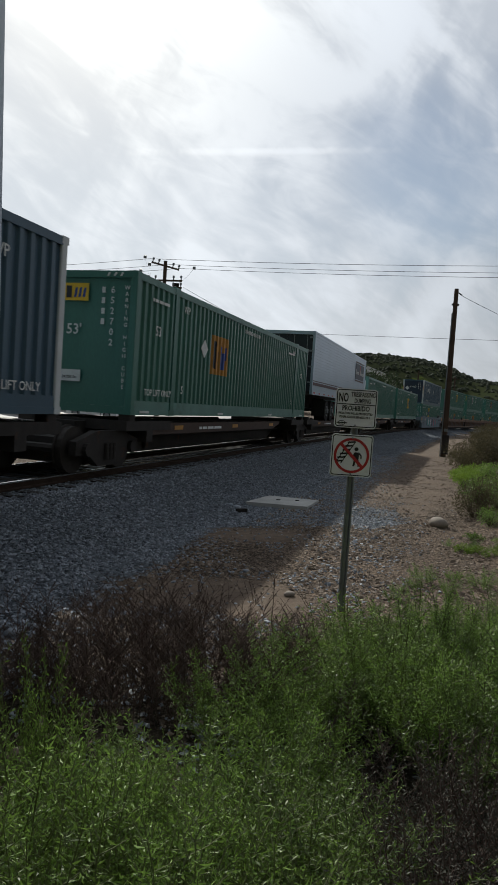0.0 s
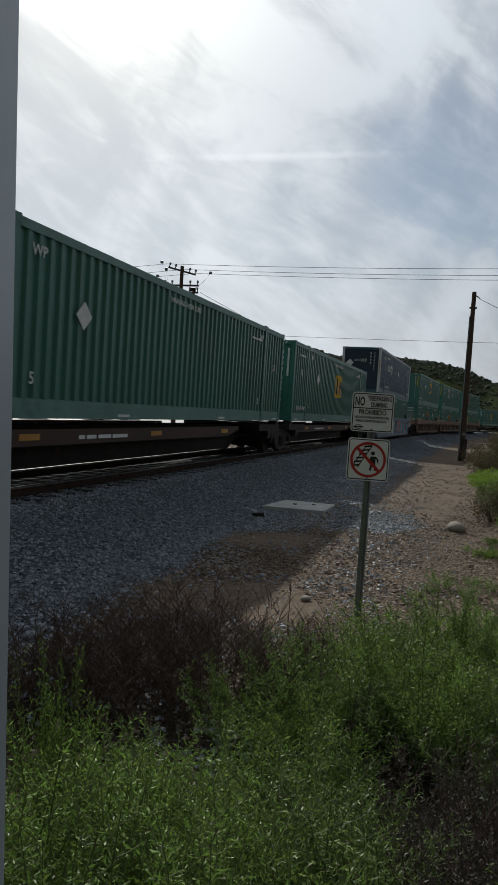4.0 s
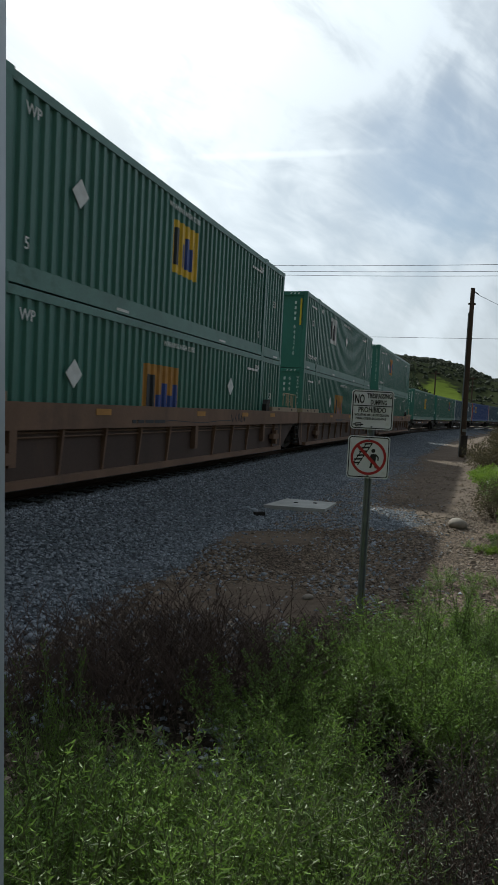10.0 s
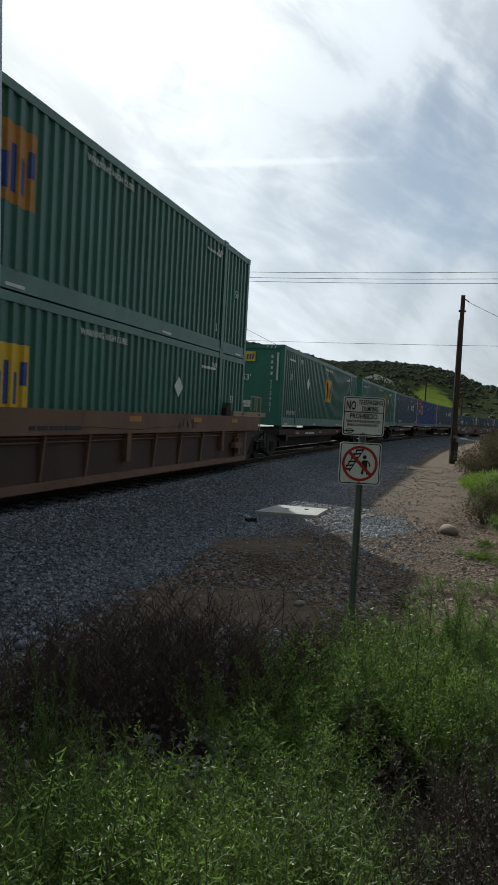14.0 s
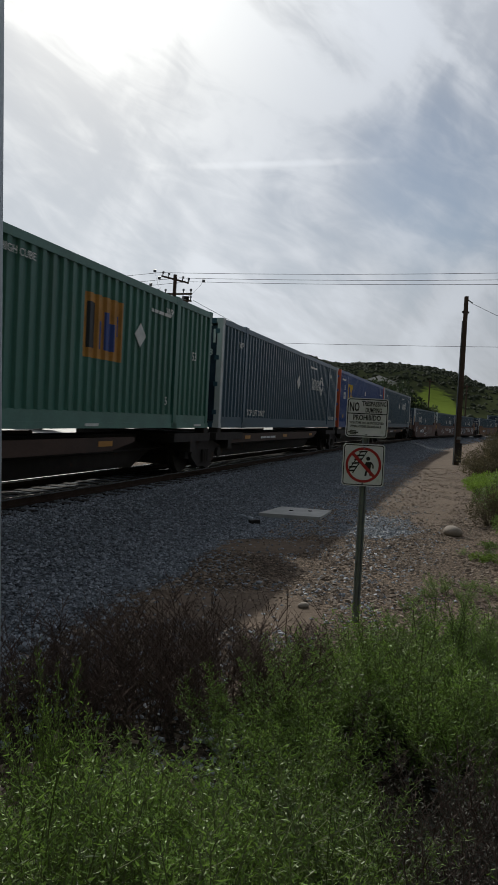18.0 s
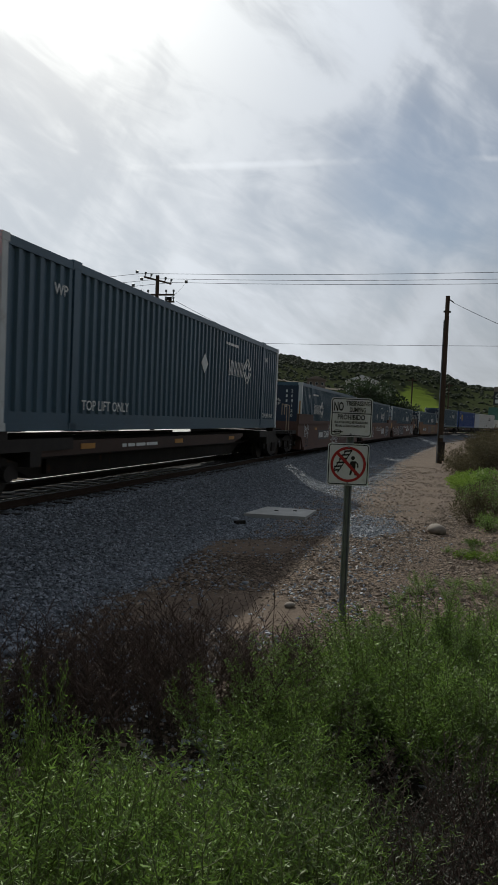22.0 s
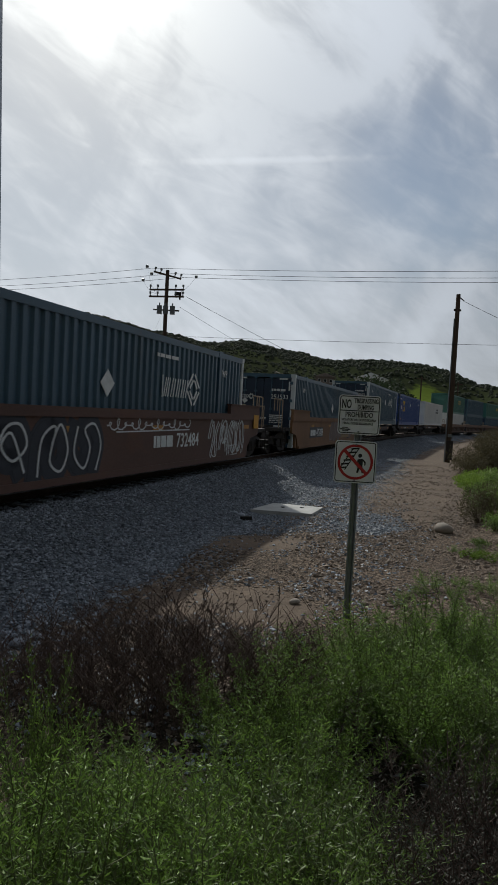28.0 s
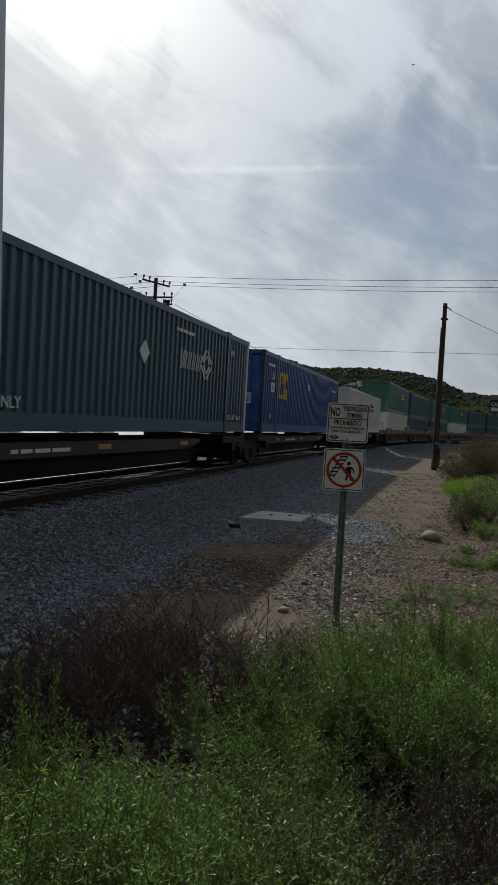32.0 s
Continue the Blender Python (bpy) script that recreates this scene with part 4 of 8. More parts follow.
        part("end_bulkhead", Geo().box(-1.38, 1.38, (-0.25 if e == 0 else BOX_L + 0.10), (-0.10 if e == 0 else BOX_L + 0.25), floor, top - 0.05), paint, c)
        yy = L0 - front + 0.12 if e == 0 else L1 + back - 0.12
        for sx in (-1, 1):
            for k in (0, 0.42):
                hoop = [(sx * 1.22, yy + k * (1 if e == 0 else -1), 0.98), (sx * 1.22, yy + k * (1 if e == 0 else -1), 2.02), (sx * 1.02, yy + k * (1 if e == 0 else -1), 2.06), (sx * 1.02, yy + k * (1 if e == 0 else -1), 1.62)]
                part("grab_rail", Geo().pipe(hoop, 0.02), rails, c)
            part("grab_rail", Geo().pipe([(sx * 0.4, yy, 0.98), (sx * 0.4, yy, 1.75), (sx * 0.62, yy, 1.75), (sx * 0.62, yy, 0.98)], 0.018), rails, c)
            ladder(c, sx * 1.40, yy - 0.1, 0.25, 1.0, "y", 0.4, "dark_steel")
            for zz in (0.30, 0.58, 0.86):
                part("step", Geo().box(min(sx * 1.05, sx * 1.44), max(sx * 1.05, sx * 1.44), yy - 0.12, yy + 0.12, zz, zz + 0.03), "dark_steel", c)
        if e == 0:
            part("brake_wheel", Geo().tube((-0.3, yy, 1.35), (-0.3, yy - 0.05, 1.35), 0.27, 16), "dark_steel", c)
            part("walkway", Geo().box(-0.5, 0.5, y0 + 0.05, -0.35, 0.984, 1.04), "dark_steel", c)
    truck(c, L0 - 0.25)
    if last:
        truck(c, L1 + 0.25)
    if first:
        part("coupler", Geo().box(-0.12, 0.12, L0 - front - 0.7, L0 - front, 0.7, 0.95), "dark_steel", c)
    if last:
        part("coupler", Geo().box(-0.12, 0.12, L1 + back, L1 + back + 0.7, 0.7, 0.95), "dark_steel", c)
    sx = 1.425 if not ribs else 1.506
    for y in (strips or ((4.3, 8.7, 11.9, 14.6) if ribs else (2.4, 6.2, 9.6, BOX_L - 0.3))):
        put_side(part("reflector_strip", Geo().box(0, 0.5, 0, 0.11, -0.003, 0.003), "faded", c), y, top - 0.17 if ribs else top - 0.42, 1.506 if ribs else sx)
    if ribs:
        bars(c, 5.6, top - 0.32, 1.5, 0.12, 1, mat="decal_dark").location.x = 1.506
        rng = random.Random(int(u))
        spray(c, 1.502, scrawl(rng, 11.0, 12.2, top - 0.33, top - 0.08, 5), "spray_dark", 0.012)
        spray(c, 1.502, [[(6.5 + 0.9 * k, top - 0.30 + 0.03 * math.sin(k * 1.7)) for k in range(6)]], "spray_dark", 0.008)
    else:
        for y in (L1 - 0.62, L0 + 0.12) if paint == "grey_car" else (L1 - 0.62,):
            put_side(part("yellow_plate", Geo().box(0, 0.5, 0, 0.42, -0.003, 0.003), "amber", c), y, top - 0.42, 1.464)
    if number:
        if num_y < 9:
            put_side(part("number_panel", plate(0, 2.75, 0, 0.46, 0.002), "decal_dark", c), num_y, top - 0.88, sx)
        w = words(c, number, num_y + 1.35, top - 0.81, 0.46)
        w.location.x = sx + 0.004
        bars(c, num_y + 0.15, top - 0.79, 1.05, 0.46, 1).location.x = sx + 0.004
    if graffiti:
        graffiti(c, sx)
    return riding(c, u, BOX_L, RAIL_Z)


def ribbon(c, x, chain, r, mat, name, label, depth=0.004):
    """One painted stroke of even width along a chain of (y, z), as a thin connected band."""
    pts = [Vector(p) for p in chain]
    pts = [p for i, p in enumerate(pts) if i == 0 or (p - pts[i - 1]).length > 1e-4]
    if len(pts) < 2:
        return None
    g, m = Geo(), len(pts)
    for i, p in enumerate(pts):
        d = (pts[min(i + 1, m - 1)] - pts[max(i - 1, 0)])
        d = d.normalized() if d.length > 1e-5 else Vector((1.0, 0.0))
        n = Vector((-d.y, d.x)) * r
        e = d * r * 0.6 * (-1 if i == 0 else 1 if i == m - 1 else 0)
        for q in (p - n + e, p + n + e):
            g.v += [(x - 0.002, q.x, q.y), (x + depth, q.x, q.y)]
    for i in range(m - 1):
        a, b = 4 * i, 4 * i + 4
        g.f += [(a + 1, b + 1, b + 3, a + 3), (a, a + 1, b + 1, b), (a + 2, b + 2, b + 3, a + 3)]
    return part(name, g, mat, c, label)


def spray(c, x, strokes, mat, r=0.03, name="spray_stroke"):
    """Loose painted strokes on a car's side, each a chain of (y, z)."""
    for i, st in enumerate(strokes):
        ribbon(c, x + 0.0004 * (i % 4), st, r, mat, name, "loose sprayed stroke")


def scrawl(rng, y0, y1, z0, z1, n):
    chains, y = [], y0
    for i in range(n):
        w = (y1 - y0) / n
        pts = []
        for k in range(6):
            pts.append((y + w * (0.1 + 0.8 * rng.random()), z0 + (z1 - z0) * rng.random()))
        chains.append(pts)
        y += w
    return chains


def fill_shape(c, x, ring, mat):
    g = Geo().prism([(x, a, b) for a, b in ring], [(x + 0.003, a, b) for a, b in ring])
    return part("spray_fill", g, mat, c, "sprayed filled figure")


def curve_of(pts, n=5):
    """A smooth chain through loose points."""
    out = []
    for i in range(len(pts) - 1):
        p0, p1, p2, p3 = [pts[min(max(i + k, 0), len(pts) - 1)] for k in (-1, 0, 1, 2)]
        for j in range(n):
            t = j / n
            out.append(tuple(0.5 * (2 * b + (cc - a) * t + (2 * a - 5 * b + 4 * cc - d) * t * t + (3 * b - a - 3 * cc + d) * t ** 3) for a, b, cc, d in zip(p0, p1, p2, p3)))
    return out + [tuple(pts[-1])]


FIGURES = (
    ((0.1, 0.2), (0.35, 0.85), (0.75, 0.95), (0.95, 0.6), (0.6, 0.35), (0.3, 0.6), (0.55, 0.8), (0.9, 0.15)),
    ((0.15, 0.9), (0.05, 0.4), (0.4, 0.1), (0.6, 0.5), (0.4, 0.85), (0.75, 0.95), (1.0, 0.55), (0.85, 0.05)),
    ((0.0, 0.5), (0.3, 0.95), (0.5, 0.55), (0.25, 0.1), (0.7, 0.05), (0.7, 0.6), (1.0, 0.9)),
    ((0.1, 0.05), (0.2, 0.7), (0.6, 0.9), (0.45, 0.3), (0.8, 0.1), (1.0, 0.5), (0.75, 0.95), (0.5, 0.6)),
)


def bubble_row(c, x, y0, y1, z0, z1, shapes, fills):
    """Fat looping unreadable figures with a thick dark edge."""
    w, h = (y1 - y0) / len(shapes), z1 - z0
    chains = [curve_of([(y0 + (i + u * 0.86 + 0.07) * w, z0 + (0.12 + v * 0.76) * h) for u, v in FIGURES[k]]) for i, k in enumerate(shapes)]
    r = min(w, h) * 0.15
    for i, chain in enumerate(chains):
        ribbon(c, x + 0.0005 * (i % 2), chain, r + 0.06, "spray_dark", "spray_edge", "thick dark sprayed edge", 0.001)
    for i, (chain, mat) in enumerate(zip(chains, fills)):
        ribbon(c, x + 0.003 + 0.0005 * (i % 2), chain, r, mat, "spray_fill", "thick sprayed figure", 0.001)
    for chain in chains:
        ribbon(c, x + 0.006, [(p + 0.03, q - 0.02) for p, q in chain[3:-8]], 0.014, "spray_dark", "spray_stroke", "thin dark sprayed line", 0.001)


def graffiti_grey(c, x):
    rng = random.Random(5)
    bubble_row(c, x, 3.7, 7.4, 0.24, 1.34, (1, 0, 3, 2), ("spray_teal", "spray_white", "spray_teal", "spray_white"))
    bubble_row(c, x, 9.7, 13.5, 0.26, 1.32, (3, 1, 0, 2), ("spray_pink", "spray_teal", "spray_pink", "spray_teal"))
    spray(c, x, letterish(rng, 7.7, 9.0, 1.05, 1.25, 6), "spray_dark", 0.016)
    spray(c, x, letterish(rng, 7.8, 8.9, 0.75, 0.98, 5), "spray_dark", 0.018)
    spray(c, x, letterish(rng, 8.0, 8.7, 0.35, 0.62, 4), "spray_dark", 0.020)
    spray(c, x, letterish(rng, 13.8, 15.2, 0.95, 1.2, 7), "spray_dark", 0.014)
    spray(c, x, letterish(rng, 13.9, 15.1, 0.6, 0.82, 6), "spray_dark", 0.014)
    spray(c, x, scrawl(rng, 1.7, 2.7, 1.0, 1.32, 6), "spray_white", 0.016)
    for y in (0.25, 1.05, 3.1):
        spray(c, x, letterish(rng, y, y + 0.5, 0.45, 1.15, 2), "spray_dark", 0.018)
    for text, y, z, s_ in (("Better", 15.45, 0.98, 0.34), ("COVID-", 16.55, 1.05, 0.27), ("Be", 15.55, 0.70, 0.32), ("QUICK", 15.55, 0.34, 0.38)):
        w = put_side(part("lettering", letters(text, s_, "LEFT", 0.035), "spray_dark", c), y, z, x)
        w.matrix_basis = w.matrix_basis @ Matrix.Rotation(radians(4), 4, "Z")
    bars(c, 16.1, 0.14, 0.8, 0.24, 4, mat="spray_dark").location.x = x
    for y, mat in ((0.55, "decal_white"), (0.75, "sign_red"), (17.05, "sign_red"), (17.3, "decal_white")):
        put_side(part("car_label", Geo().box(0, 0.14, 0, 0.2, -0.003, 0.003), mat, c), y - 1.1 if y < 2 else y, 0.72, x)


def letterish(rng, y0, y1, z0, z1, n, lean=0.15):
    """One looping, slanting line that only resembles fast handwriting."""
    chain, h = [], z1 - z0
    m = n * 9
    ph, k1 = rng.random() * 6, rng.uniform(0.8, 1.2)
    for i in range(m + 1):
        t = i / m
        a = 2 * math.pi * n * t * k1 + ph
        up = 0.5 + 0.5 * math.sin(a) * (0.55 + 0.45 * math.sin(2.3 * t * n + ph))
        chain.append((y0 + (y1 - y0) * t + 0.32 * (y1 - y0) / n * math.cos(a) + lean * h * up, z0 + h * up))
    return [chain, [(y0 + 0.1 * (y1 - y0), z0 - 0.05 * h), (y1, z0 + 0.02 * h)]]


def fat_figures(c, x, rng, y0, y1, z0, z1, n, fill="spray_dark", line="spray_white"):
    """Fat sprayed figures with a broken pale outline."""
    w = (y1 - y0) / n
    for i in range(n):
        cy, cz = y0 + (i + 0.5) * w, (z0 + z1) / 2 + rng.uniform(-0.05, 0.05)
        a, b, ph = w * 0.58, (z1 - z0) / 2, rng.random() * 6
        ring = []
        for k in range(20):
            t = 2 * math.pi * k / 20
            q = (1 + 0.17 * math.sin(3 * t + ph) + 0.13 * math.sin(5 * t + 2 * ph)) * rng.uniform(0.9, 1.08) / max(abs(math.cos(t)), abs(math.sin(t))) ** 0.6
            ring.append((cy + a * min(q, 1.2) * math.cos(t) + 0.15 * b * math.sin(t), cz + b * min(q, 1.15) * math.sin(t)))
        fill_shape(c, x + 0.001 * (i % 3), ring, fill)
        cut = rng.randint(3, 6)
        spray(c, x + 0.005 + 0.001 * (i % 2), [ring[:-cut]], line, 0.016)
        spray(c, x + 0.005, [[(cy - 0.2 * a, cz - 0.3 * b), (cy + 0.05 * a, cz + 0.1 * b), (cy - 0.1 * a, cz + 0.4 * b)]], line, 0.02)


def graffiti_p(c, x):
    rng = random.Random(8)
    spray(c, x, letterish(rng, 0.2, 1.0, 0.85, 1.3, 4), "spray_white", 0.012)
    spray(c, x, scrawl(rng, 0.2, 1.0, 0.6, 1.1, 3), "spray_white", 0.010)
    spray(c, x, letterish(rng, 5.9, 7.5, 0.95, 1.3, 7), "spray_white", 0.013)
    spray(c, x, letterish(rng, 6.5, 8.7, 0.3, 0.72, 6, 0.35), "spray_white", 0.014)
    fat_figures(c, x, rng, 9.2, 13.2, 0.42, 1.25, 5, "spray_haze", "spray_thin")
    w = words(c, "53", 0.5, 0.28, 0.5, mat="spray_dark")
    w.location.x = x


def graffiti_q(c, x):
    rng = random.Random(9)
    spray(c, x, letterish(rng, 3.0, 5.4, 0.35, 1.1, 6), "spray_white", 0.016)
    spray(c, x, letterish(rng, 6.5, 9.5, 0.8, 1.15, 9), "spray_white", 0.013)
    for k, wd in enumerate((0.42, 0.42, 0.5)):
        y = 10.0 + k * 0.6
        g = Geo().prism([(y, 0.5, -0.003), (y + wd * 0.7, 0.5, -0.003), (y + wd, 0.98, -0.003), (y + wd * 0.3, 0.98, -0.003)], [(y, 0.5, 0.003), (y + wd * 0.7, 0.5, 0.003), (y + wd, 0.98, 0.003), (y + wd * 0.3, 0.98, 0.003)])
        put_side(part("emblem", g, "decal_white", c, "white block-shaped emblem"), 0, 0, x)
    fat_figures(c, x, rng, 12.5, 14.6, 0.3, 1.1, 3)
    words(c, "125 T", -0.15, 0.9, 0.2).location.x = 1.43


def graffiti_r(c, x):
    rng = random.Random(10)
    spray(c, x, letterish(rng, 0.3, 2.6, 0.4, 1.2, 5), "spray_white", 0.018)
    spray(c, x, letterish(rng, 2.7, 4.0, 0.3, 1.2, 3), "spray_white", 0.03)
    bubble_row(c, x, 4.2, 7.4, 0.18, 1.30, (0, 3, 1), ("spray_dark",) * 3)
    spray(c, x + 0.008, [curve_of([(4.25 + (i + u * 0.86 + 0.1) * 1.07, 0.28 + v * 0.9) for u, v in FIGURES[k]]) for i, k in enumerate((0, 3, 1))], "spray_white", 0.022)
    spray(c, x, letterish(rng, 7.6, 11.6, 1.0, 1.25, 12), "spray_white", 0.014)
    for i, k in enumerate((2, 0, 3, 1)):
        spray(c, x, [curve_of([(12.9 + (i + u) * 0.72, 0.22 + v * 1.1) for u, v in FIGURES[k]]), curve_of([(13.02 + (i + u) * 0.72, 0.26 + v * 1.0) for u, v in FIGURES[k]])], "spray_white", 0.018)
    spray(c, x, [[(14.6, 0.25), (15.3, 0.28), (15.3, 0.55), (14.6, 0.52), (14.6, 0.25)], [(14.95, 0.26), (14.95, 0.54)]], "spray_white", 0.012)
    w = words(c, "53", 0.8, 0.28, 0.5, mat="spray_dark")
    w.location.x = x
    words(c, "125 T", -0.15, 0.9, 0.2).location.x = 1.43


def graffiti_t(c, x):
    rng = random.Random(11)
    fat_figures(c, x, rng, 6.6, 9.6, 0.3, 1.3, 3, "spray_haze", "spray_thin")
    put_side(part("painted_panel", Geo().box(0, 2.5, 0, 0.80, -0.002, 0.002), "yellow_dull", c, "dull yellow painted panel with dark red bars"), 9.7, 0.42, x + 0.004)
    for k in range(3):
        ring = [(0, 0), (0.22, 0), (0.42, 0.5), (0.2, 0.5)]
        put_side(part("panel_bar", Geo().prism([(a, b, 0) for a, b in ring], [(a, b, 0.004) for a, b in ring]), "plum_car", c), 9.95 + 0.7 * k, 0.55, x + 0.006)
    fat_figures(c, x, rng, 12.2, 13.2, 0.4, 1.2, 1, "spray_haze", "spray_thin")
    spray(c, x, letterish(rng, 11.5, 12.9, 0.4, 1.0, 4), "spray_dark", 0.02)


def road_trailer(u):
    """A long white box trailer on a flat car: tandem wheels at its leading end."""
    c = tagged(thing("semi_trailer", "", ""), "white ribbed box semi-trailer with maroon stripes riding on a flat car", "trailer", "")
    w, z0, z1 = 1.30, 1.22, 4.03
    for sx in (-1, 1):
        g = Geo()
        g.box(sx * (w - 0.03) - 0.02, sx * (w - 0.03) + 0.02, 0.1, BOX_L - 0.1, z0 + 0.1, z1 - 0.06)
        part("side_wall", g, "trailer", c)
        for k in range(19):
            z = z0 + 0.24 + k * 0.138
            x0, x1 = sorted((sx * (w - 0.012), sx * (w + 0.004)))
            part("side_rib", Geo().box(x0, x1, 0.14, BOX_L - 0.14, z, z + 0.022), "trailer", c)
        x0, x1 = sorted((sx * (w - 0.05), sx * (w + 0.012)))
        part("top_rail", Geo().box(x0, x1, 0, BOX_L, z1 - 0.09, z1), "trailer", c)
        part("bottom_rail", Geo().box(x0, x1, 0, BOX_L, z0, z0 + 0.16), "trailer", c)
        for y in (0.0, BOX_L - 0.1):
            part("corner_post", Geo().box(min(sx * (w - 0.1), sx * (w + 0.014)), max(sx * (w - 0.1), sx * (w + 0.014)), y, y + 0.1, z0, z1), "trailer", c)
    for z, h in ((z0 + 0.42, 0.13), (z0 + 0.60, 0.035)):
        put_side(part("stripe", Geo().box(0.1, BOX_L - 0.1, 0, h, -0.003, 0.003), "maroon", c), 0, z, w + 0.012)
    for i in range(14):
        put_side(part("reflective_tape", Geo().box(0, 0.30, 0, 0.06, -0.003, 0.003), "red", c), 0.35 + i * 1.13, z0 + 0.05, w + 0.016)
    for i in range(14):
        put_side(part("reflective_tape", Geo().box(0, 0.15, 0, 0.06, -0.003, 0.003), "decal_white", c), 0.66 + i * 1.13, z0 + 0.05, w + 0.016)
    # dark name panel with pale bars and maroon edges
    p = part("name_panel", plate(0, 3.4, 0, 0.95), "panel_blue", c, "dark blue name panel between maroon stripes")
    put_side(p, 11.95, z0 + 1.38, w + 0.014)
    part("panel_stripe", Geo().box(0, 3.4, 1.0, 1.08, -0.003, 0.006).box(0, 3.4, -0.13, -0.05, -0.003, 0.006), "maroon", p)
    g = Geo()
    x = 0.1
    for k, d in enumerate((0.30, 0.2, 0.18, 0.2, 0.18, 0.16, 0, 0.3, 0.16, 0.18, 0.2, 0.16, 0.2, 0.16, 0.18)):
        if d:
            g.prism([(x, 0.3, 0), (x + d * 0.45, 0.3, 0), (x + d * 0.62, 0.47 + 0.15 * (k % 7 == 0), 0), (x + d * 0.17, 0.47 + 0.15 * (k % 7 == 0), 0)],
                    [(x, 0.3, 0.006), (x + d * 0.45, 0.3, 0.006), (x + d * 0.62, 0.47 + 0.15 * (k % 7 == 0), 0.006), (x + d * 0.17, 0.47 + 0.15 * (k % 7 == 0), 0.006)])
        x += (d or 0.45) + 0.01
    part("panel_bars", g, "decal_white", p)
    part("panel_mark", Geo().box(1.62, 1.82, 0.35, 0.9, 0, 0.006), "sign_red", p)
    part("roof", Geo().box(-w + 0.02, w - 0.02, 0.02, BOX_L - 0.02, z1 - 0.04, z1 - 0.005), "trailer", c)
    part("nose_wall", Geo().box(-w + 0.05, w - 0.05, BOX_L - 0.08, BOX_L - 0.02, z0, z1 - 0.05), "trailer", c)
    part("underfloor", Geo().box(-w + 0.06, w - 0.06, 0.05, BOX_L - 0.05, z0 + 0.02, z0 + 0.12), "dark_steel", c)
    for sx in (-1, 1):
        a, b = sorted((sx * 0.01, sx * (w - 0.1)))
        d = part("door", Geo().box(a, b, 0.03, 0.09, z0 + 0.12, z1 - 0.16), "decal_dark", c, "dark rear door")
        for x in (0.35, 0.95):
            part("locking_rod", Geo().tube((sx * x, 0.01, z0 + 0.1), (sx * x, 0.01, z1 - 0.12), 0.018, 6), "galv", d)
        for z in (0.5, 1.2, 1.9, 2.5):
            part("hinge", Geo().box(min(sx * (w - 0.24), sx * (w - 0.06)), max(sx * (w - 0.24), sx * (w - 0.06)), 0.0, 0.03, z0 + z, z0 + z + 0.07), "galv", d)
    put_end(part("name_panel", plate(0, 2.2, 0, 0.7), "decal_dark", c), -1.1, z0 + 1.75, 0.02)
    bars(c, -0.6, z0 + 1.9, 1.5, 0.3, 1, True).location.y = 0.012
    part("end_header", Geo().box(-w + 0.1, w - 0.1, 0, 0.1, z1 - 0.15, z1), "trailer", c)
    for y in (3.9, 5.15):
        part("axle", Geo().tube((-1.2, y, 0.52), (1.2, y, 0.52), 0.07, 8), "dark_steel", c)
        for sx in (-1, 1):
            tyre = part("wheel", Geo().tube((sx * 0.72, y, 0.52), (sx * 1.26, y, 0.52), 0.52, 24), "rubber", c)
            part("rim", Geo().tube((sx * 1.262, y, 0.52), (sx * 1.275, y, 0.52), 0.25, 20), "galv", tyre)
            part("rim_dish", Geo().tube((sx * 1.276, y, 0.52), (sx * 1.279, y, 0.52), 0.20, 20), "dark_steel", tyre)
            part("hub", Geo().tube((sx * 1.279, y, 0.52), (sx * 1.34, y, 0.52), 0.11, 12), "galv", tyre)
    part("suspension", Geo().box(-0.5, 0.5, 3.2, 5.9, 0.62, z0), "dark_steel", c)
    for x0 in (0.7, -1.25):
        part("mud_flap", Geo().box(x0, x0 + 0.55, 2.95, 2.97, 0.25, 1.1), "rubber", c)
    for sx in (-1, 1):
        x0, x1 = sorted((sx * 1.22, sx * 1.25))
        prof = [(6.0, z0), (12.4, z0), (12.2, 0.42), (6.6, 0.42)]
        part("side_skirt", Geo().prism([(x0, a, b) for a, b in prof], [(x1, a, b) for a, b in prof]), "skirt", c, "dull blue-grey side skirt")
        ring = [(12.75, z0), (13.75, z0), (13.40, 0.62), (13.10, 0.62)]
        part("leg_bracket", Geo().prism([(sx * 0.98 - 0.02, a, b) for a, b in ring], [(sx * 0.98 + 0.02, a, b) for a, b in ring]), "skirt", c)
        part("landing_leg", Geo().box(sx * 0.9 - 0.07, sx * 0.9 + 0.07, 13.2, 13.36, 0.06, z0).box(sx * 0.9 - 0.15, sx * 0.9 + 0.15, 13.13, 13.43, 0.0, 0.06), "dark_steel", c)
    return riding(c, u, BOX_L, RAIL_Z + 0.93)




